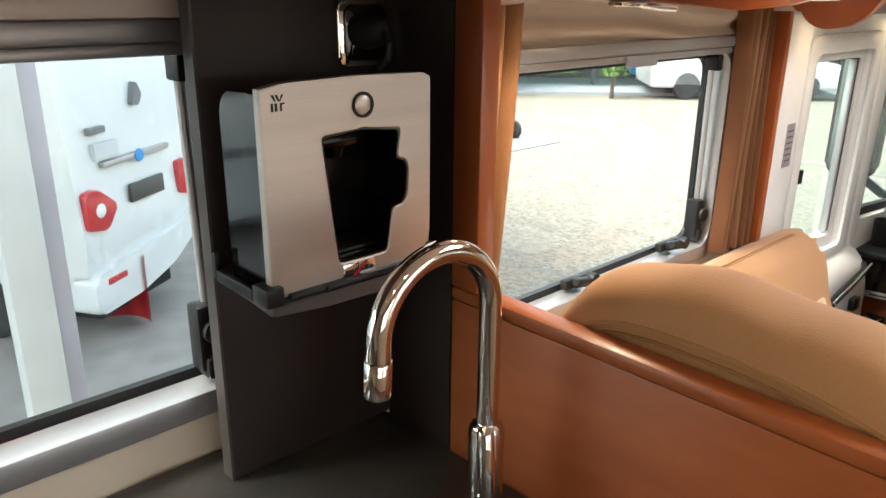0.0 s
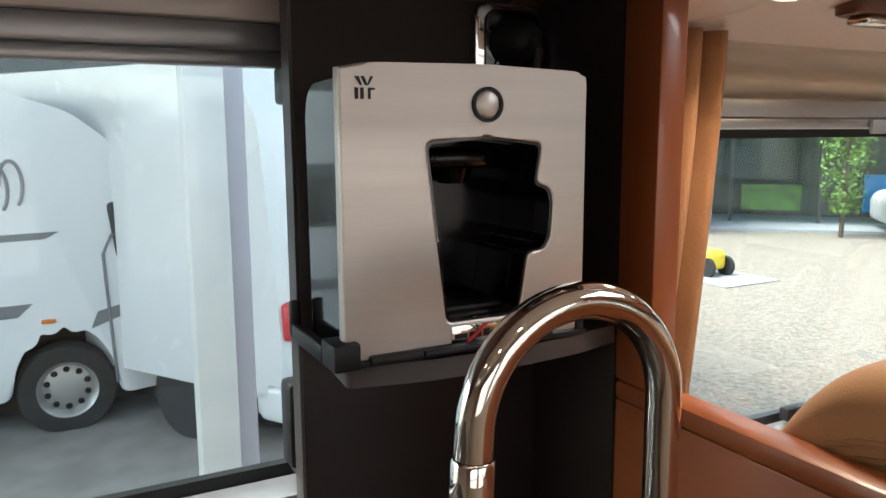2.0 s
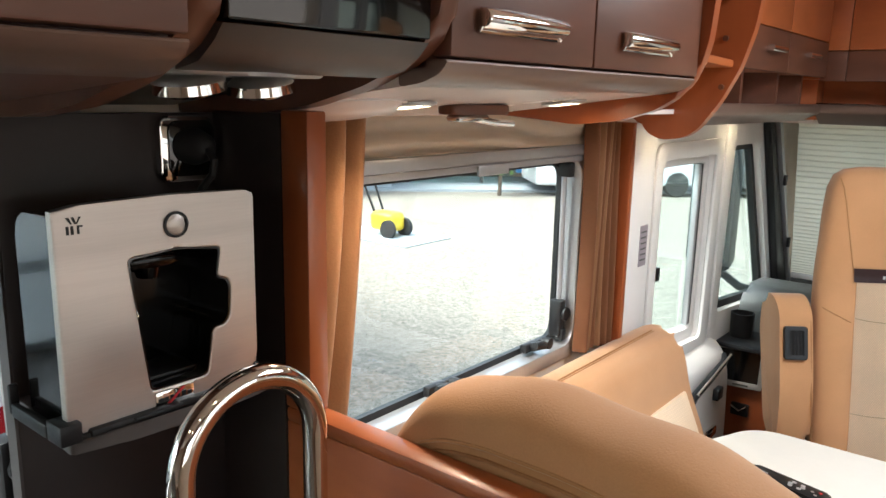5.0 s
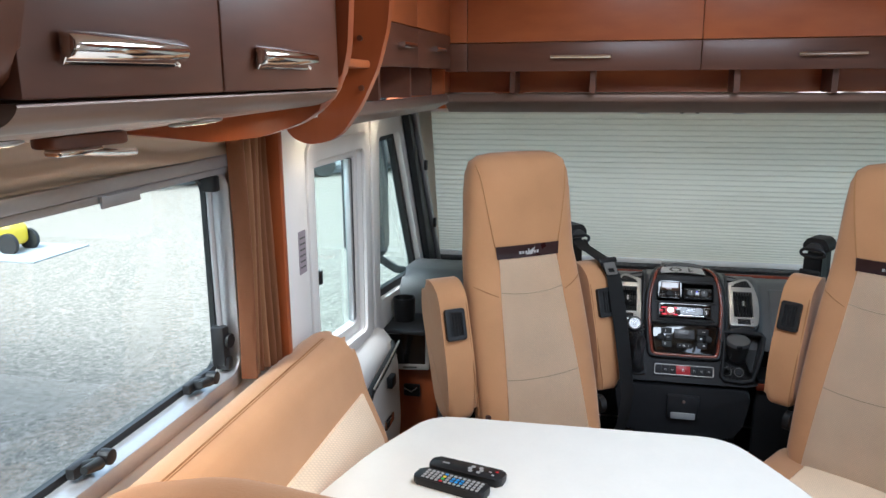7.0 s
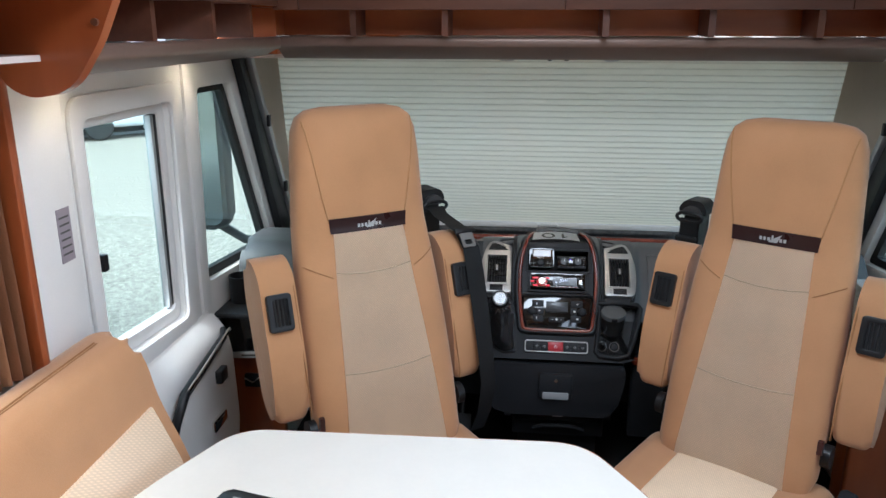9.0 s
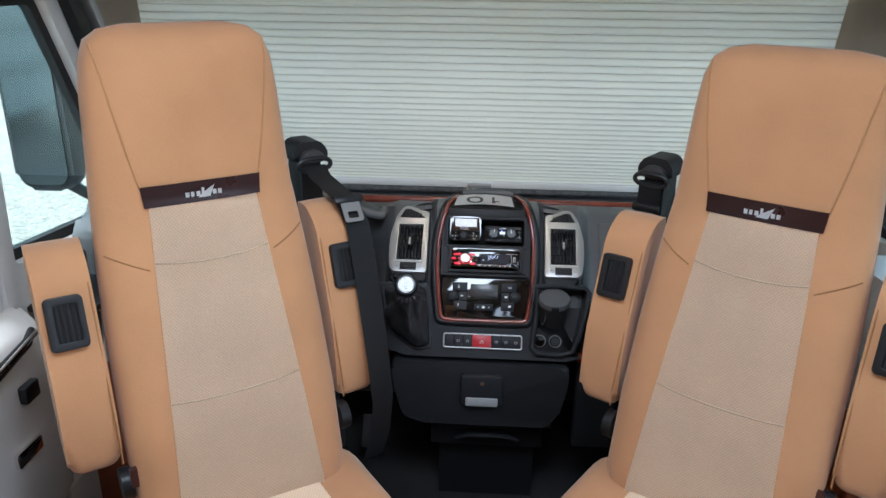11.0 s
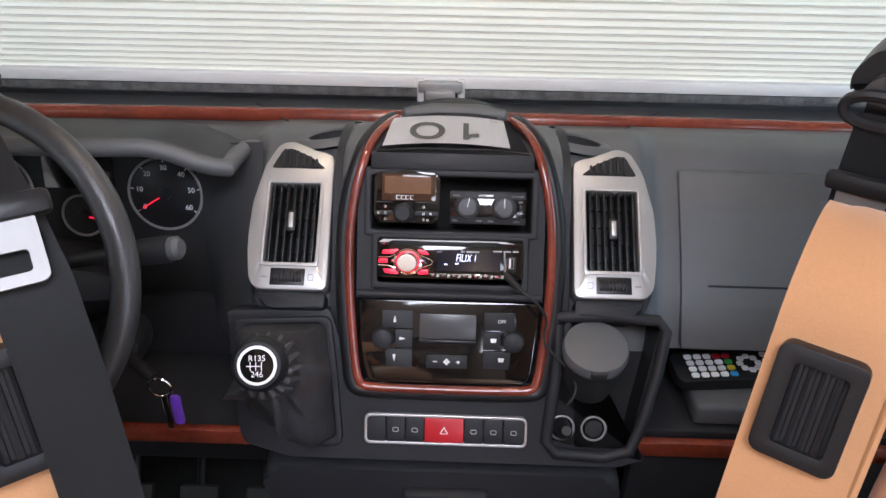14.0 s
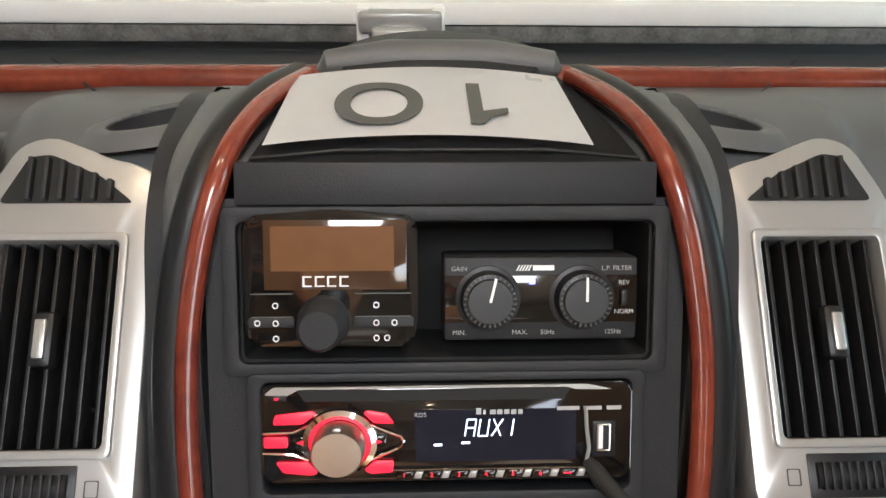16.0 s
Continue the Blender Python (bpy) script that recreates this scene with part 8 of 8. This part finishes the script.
def van():
    v = thing("parked_van", "white van conversion seen from behind with red tail lamps", "van", (-6.2, 2.6, GZ))
    m = Matrix(((-0.54, -0.84, 0, -4.93), (0.84, -0.54, 0, 1.56), (0, 0, 1, 0), (0, 0, 0, 1)))
    prof = soften([(0.02, -0.30), (-0.03, 0.0), (0.0, 0.3), (0.03, 0.7), (0.12, 1.5), (0.35, 1.85), (4.8, 1.85), (5.2, 0.5), (5.3, -0.3)], 0.1, 4)
    part("body", prism(prof, 0.0, 1.3, "x", 0.10, 4, None, m), VAN_WHITE, v)
    for x in (0.02, 1.0):
        l = part("tail_lamp", prism(soften([(x, 0.10), (x + 0.18, 0.06), (x + 0.3, 0.2), (x + 0.12, 0.34), (x + 0.01, 0.33)], 0.03, 4), -0.045, 0.02, "y", 0.012, 3, None, m), TAIL, v, "red tail lamp")
        part("clear_lens", lathe([(0, 0.01), (0.035, 0.008), (0.045, 0)], 18, None, m @ pose(x + 0.13, -0.045, 0.2, 90, 0, 0)), WHITE, l)
    part("plate", box(0.46, 0.82, -0.045, -0.02, 0.17, 0.29, 0.004, 2, None, m), GREY_PRINT, v)
    part("rear_window", prism(rounded(0.15, 1.15, 0.95, 1.5, 0.08), 0.0, 0.05, "y", 0.01, 2, None, m @ pose(0, 0.012, 0, -5, 0, 0)), DARK_GLASS, v)
    part("trim_bar", box(0.25, 0.95, -0.03, 0.03, 0.44, 0.48, 0.01, 2, None, m), SILVER, v)
    part("emblem", lathe([(0, 0.012), (0.04, 0.01), (0.045, 0)], 18, None, m @ pose(0.6, -0.03, 0.46, 90, 0, 0)), BLUE, v)
    part("decal", box(0.2, 0.42, -0.018, 0.02, 0.50, 0.6, 0, 2, None, m), FACADE, v)
    part("bumper", prism(soften([(0.0, -0.2), (0.0, -0.46), (0.45, -0.45), (0.85, -0.37), (1.15, -0.22), (1.3, -0.02), (1.3, 0.05), (0.9, -0.12)], 0.06, 4), -0.05, 0.2, "y", 0.04, 3, None, m), VAN_WHITE, v)
    part("lettering_bar", box(0.18, 0.32, -0.018, 0.02, 0.66, 0.70, 0, 2, None, m), VAN_GREY, v)
    part("decal", prism(soften([(0.64, 0.78), (0.70, 0.77), (0.75, 0.84), (0.70, 0.93), (0.67, 0.86)], 0.015, 3), 0.0, 0.05, "y", 0, 2, None, m), VAN_GREY, v)
    part("reflector", box(0.12, 0.3, -0.06, -0.04, -0.28, -0.24, 0.004, 2, None, m), TAIL, v)
    for x in (0.12, 1.18):
        part("wheel", lathe([(0, -0.1), (0.3, -0.1), (0.33, -0.07), (0.33, 0.07), (0.3, 0.1), (0, 0.1)], 28, None, m @ pose(x, 0.9, GZ + 0.33, 0, 90, 0)), TYRE, v)
        part("wheel", lathe([(0, -0.1), (0.3, -0.1), (0.33, -0.07), (0.33, 0.07), (0.3, 0.1), (0, 0.1)], 28, None, m @ pose(x, 4.4, GZ + 0.33, 0, 90, 0)), TYRE, v)
    part("underbody", box(0.25, 1.05, 0.15, 5.0, -0.6, -0.31, 0, 2, None, m), BLACK, v)


van()
hall = thing("showroom_front", "white post and pale lilac frame of an open showroom front", "building front", (-4.7, 1.2, GZ + 0.03))
part("post", box(-3.62, -3.50, 0.835, 0.995, GZ, 4.0, 0.008), FACADE, hall)
part("frame_post", box(-3.76, -3.68, 1.02, 1.115, GZ + 0.03, 4.0, 0.006), LAV, hall)
part("floor_track", box(-3.76, -3.70, -9, 1.02, GZ + 0.03, GZ + 0.055), LAV, hall)
part("green_strip", box(-8.2, -8.1, 1.3, 1.42, GZ + 0.03, 4.0), material("green strip", (0.08, 0.5, 0.06), 0.5, vary=0.05, bump=0), hall)
part("roof_edge", box(-14, -3.4, -9, 3.1, 4.0, 4.3), FACADE, hall)
part("rear_wall", box(-14, -13.8, -9, 8, GZ + 0.03, 4.0), DARK_GLASS, hall)
part("beam", box(-9, -8.9, -6, 4, 2.0, 2.15), VAN_GREY, hall)
fb = thing("fire_barrow", "small red trolley standing by the showroom post", "trolley", (-4.2, 0.85, GZ + 0.03))
part("body", box(-4.25, -4.05, 0.7, 0.95, GZ + 0.03, GZ + 0.12, 0.03, 3), TAIL, fb)
part("handle", tube([(-4.1, 0.9, GZ + 0.1), (-4.05, 1.0, GZ + 0.3), (-4.02, 1.05, GZ + 0.34)], 0.012, 8), TAIL, fb)
rf = thing("red_chair", "red plastic seat shell behind the frame post", "chair", (-5.2, 1.75, GZ + 0.03))
part("shell", sheet(lambda u, v: (-5.2 + 0.25 * math.cos(1.2 + 2.0 * u), 1.75 + 0.25 * math.sin(1.2 + 2.0 * u), GZ + 0.05 + 0.5 * v), 14, 5, 0.03), TAIL, rf)
reel = thing("hose_reel", "lime green reel standing on the forecourt", "reel", (-5.9, -0.25, GZ + 0.03))
for x in (-5.94, -5.84):
    part("rim", tube([(x, -0.25 + 0.13 * math.cos(a), GZ + 0.16 + 0.13 * math.sin(a)) for a in (2 * math.pi * k / 24 for k in range(24))], 0.018, 8, True), LIME, reel)
    for k in range(5):
        part("spoke", tube([(x, -0.25, GZ + 0.16), (x, -0.25 + 0.13 * math.cos(k * 1.257), GZ + 0.16 + 0.13 * math.sin(k * 1.257))], 0.012, 6), LIME, reel)
part("axle", tube([(-5.94, -0.25, GZ + 0.16), (-5.84, -0.25, GZ + 0.16)], 0.02, 8), LIME, reel)

# loose stones on the gravel near the vehicle
srnd = random.Random(11)
verts, faces = [], []
for k in range(9000):
    x, y = -1.6 - 6.5 * srnd.random() ** 1.4, srnd.uniform(0.5, 12)
    if x < -3.75 and y < 3.2:
        continue
    r = srnd.uniform(0.009, 0.022)
    b = len(verts)
    a0 = srnd.uniform(0, 6.28)
    for q in range(5):
        a = a0 + 1.2566 * q
        verts.append((x + r * math.cos(a) * srnd.uniform(0.8, 1.2), y + r * math.sin(a) * srnd.uniform(0.8, 1.2), GZ))
    verts.append((x, y, GZ + r * srnd.uniform(0.5, 0.9)))
    faces += [(b + q, b + (q + 1) % 5, b + 5) for q in range(5)]
stone_mesh = bpy.data.meshes.new("gravel_stones")
stone_mesh.from_pydata(verts, [], faces)
STONE = material("pale pebble", (0.38, 0.33, 0.28), 0.8, vary=0.3, scale=24, fine=90, dark=(0.12, 0.10, 0.08), bump=0)
stone_mesh.materials.append(STONE)
tagged(new("gravel_stones", stone_mesh), "loose pale gravel stones strewn over the yard", "gravel", "", "stuff")

# building across the yard
BM = Matrix.Translation((-11.5, 13.2, GZ)) @ pose(0, 0, 0, 0, 0, 45)     # local x along the front
bd = thing("office_building", "long pale building with dark glazing and grey columns across the yard", "building", (-11.5, 13.2, GZ))
part("upper_wall", box(-4, 26, 1.2, 9, 2.3, 5.6, m=BM), FACADE, bd)
part("glazing", box(-4, 26, 2.0, 2.02, 0.0, 2.3, m=BM), PANE, bd, "clear glazing")
part("inner_wall", box(-4, 26, 3.6, 3.7, 0.0, 2.3, m=BM), DARK_GLASS, bd)
part("floor_slab", box(-4, 26, 0.6, 9, 0.0, 0.06, m=BM), COLUMN, bd)
part("rear_wall", box(-4, 26, 8.8, 9, 0.0, 5.6, m=BM), FACADE, bd)
for k in range(14):
    part("mullion", box(-2 + 1.9 * k, -1.93 + 1.9 * k, 1.93, 2.0, 0.06, 2.3, m=BM), GREY_PRINT, bd)
for k in range(5):
    part("column", box(-1.2 + 6 * k, -0.5 + 6 * k, 1.0, 1.5, 0.06, 2.3, m=BM), COLUMN, bd)
part("wing", box(-8, -1.6, -0.6, 2, 0.0, 5.0, m=BM), PALE_GLASS, bd, "pale blue glazed wing")
for k in range(5):
    part("mullion", box(-7.6 + 1.4 * k, -7.5 + 1.4 * k, -0.66, -0.6, 0.0, 5.0, m=BM), FACADE, bd)
part("sill_band", box(-8, -1.6, -0.68, -0.6, 0.8, 0.95, m=BM), FACADE, bd)
for k in range(9):
    part("interior_panel", box(0.2 + 2.6 * k, 1.5 + 2.6 * k, 2.3, 2.4, 0.3, 0.9 + 0.25 * (k % 3), m=BM), (LEAF, BLUE, FACADE, COLUMN)[k % 4], bd)


def tree(x, y, h, seed):
    rnd = random.Random(seed)
    t = thing("slim_tree", "slim young tree with light green leaves before the building", "tree", (x, y, GZ))
    part("trunk", tube([(x, y, GZ), (x + 0.03, y, GZ + h * 0.4), (x, y + 0.02, GZ + h)], [0.05, 0.035, 0.01], 8), BARK, t)
    for k in range(9):
        a, z = rnd.uniform(0, 6.28), GZ + h * rnd.uniform(0.2, 0.85)
        part("limb", tube([(x, y, z), (x + 0.25 * math.cos(a), y + 0.25 * math.sin(a), z + 0.25)], [0.015, 0.005], 5), BARK, t)
    bm = bmesh.new()
    for k in range(1500):
        z = rnd.uniform(0.12, 1.0)
        r = 0.48 * math.sin(min(1, z * 1.25) * math.pi * 0.85 + 0.2) * rnd.uniform(0.3, 1.1)
        a = rnd.uniform(0, 6.28)
        c = Vector((x + r * math.cos(a), y + r * math.sin(a), GZ + h * z))
        d1 = Vector((rnd.gauss(0, 1), rnd.gauss(0, 1), rnd.gauss(0, 1))).normalized() * rnd.uniform(0.04, 0.075)
        d2 = d1.orthogonal().normalized() * 0.03
        vs = [bm.verts.new(c + q) for q in (-d1, d2, d1, -d2)]
        bm.faces.new(vs)
    part("crown", bm, LEAF, t)


tree(-10.1, 14.55, 4.4, 3)


def car(x, y, turn, paint, label):
    c = thing("parked_car", label, "car", (x, y, GZ), group="parked cars")
    m = Matrix.Translation((x, y, GZ)) @ pose(0, 0, 0, 0, 0, turn)
    part("body", prism(soften([(-2.1, 0.25), (-2.1, 0.75), (-1.9, 0.88), (-1.1, 0.95), (1.0, 0.95), (1.9, 0.82), (2.1, 0.7), (2.1, 0.25)], 0.1, 3), -0.85, 0.85, "y", 0.08, 3, None, m), paint, c)
    part("cabin", prism(soften([(-1.7, 0.93), (-1.2, 1.42), (0.3, 1.45), (1.0, 0.95)], 0.12, 4), -0.72, 0.72, "y", 0.08, 3, None, m), DARK_GLASS, c)
    for px in (-1.3, 1.3):
        for py in (-0.75, 0.75):
            part("wheel", lathe([(0, -0.1), (0.28, -0.1), (0.31, -0.06), (0.31, 0.06), (0.28, 0.1), (0, 0.1)], 20, None, m @ pose(px, py, 0.31, 90, 0, 0)), TYRE, c)


CAR_DARK = material("dark car paint", (0.05, 0.055, 0.06), 0.25, vary=0.03, bump=0, coat=0.4)
car(-8.6, 17.2, 45, VAN_WHITE, "white car parked before the building")
car(-5.0, 20.4, 45, CAR_DARK, "dark car parked before the building")
car(-2.0, 23.6, 45, VAN_WHITE, "white car parked far across the yard")
ma = thing("yard_machine", "small yellow and black cleaning machine on a concrete slab", "machine", (-8.45, 9.1, GZ))
part("body", box(-8.75, -8.25, 8.9, 9.25, GZ + 0.1, GZ + 0.4, 0.08, 3), YELLOWK, ma)
part("handle", tube([(-8.7, 9.0, GZ + 0.35), (-8.95, 8.95, GZ + 0.9), (-8.95, 9.2, GZ + 0.9), (-8.7, 9.2, GZ + 0.35)], 0.02, 6), BLACK, ma)
for yy in (8.88, 9.27):
    part("wheel", lathe([(0, -0.03), (0.15, -0.03), (0.15, 0.03), (0, 0.03)], 18, None, pose(-8.3, yy, GZ + 0.15, 90, 0, 0)), TYRE, ma)
solid("slab", box(-9.4, -7.6, 8.5, 9.6, GZ + 0.002, GZ + 0.02), COLUMN, "pale concrete slab in the gravel")
rnd = random.Random(5)
bm = bmesh.new()
for k in range(220):
    a = radians(rnd.uniform(40, 190))
    d = rnd.uniform(60, 75)
    merge(bm, (lambda t: (bmesh.ops.create_icosphere(t, subdivisions=2, radius=1, matrix=Matrix.Translation((d * math.cos(a), d * math.sin(a), GZ + 1)) @ Matrix.Diagonal((rnd.uniform(2, 4), rnd.uniform(2, 4), rnd.uniform(3, 7), 1))), t)[1])(bmesh.new()))
for v in bm.verts:
    v.co += 0.5 * Vector((rnd.gauss(0, 1), rnd.gauss(0, 1), rnd.gauss(0, 1)))
solid("far_woods", bm, HEDGE, "dark line of far trees beyond the yard", "woods", "stuff")
# outer skin of the vehicle
solid("roof", slab_with_holes("z", 2.021, 2.06, -1.125, 1.125, -2.24, 3.2, [(-0.35, 0.35, -2.0, -1.2), (-0.32, 0.32, 1.4, 2.15)]), WHITE_PLASTIC, "white roof of the motorhome")

for sd, tag in ((-1, "left"), (1, "right")):
    solid("wall_sill_" + tag, box(*sorted((sd * 1.0, sd * 1.12)), 2.745, 3.779, -0.4, 0.245), WHITE_PLASTIC, "white lower body panel beside the cab footwell")
    solid("wall_step_" + tag, box(*sorted((sd * 1.0, sd * 1.12)), 2.15, 2.744, -0.4, 0.045), WHITE_PLASTIC, "white lower sill panel under the cab door")
    if sd > 0:
        solid("wall_tray_" + tag, box(0.953, 1.055, 2.80, 3.22, 0.2, 0.76, 0.01), WHITE_PLASTIC, "pale inner panel at the end of the dashboard")
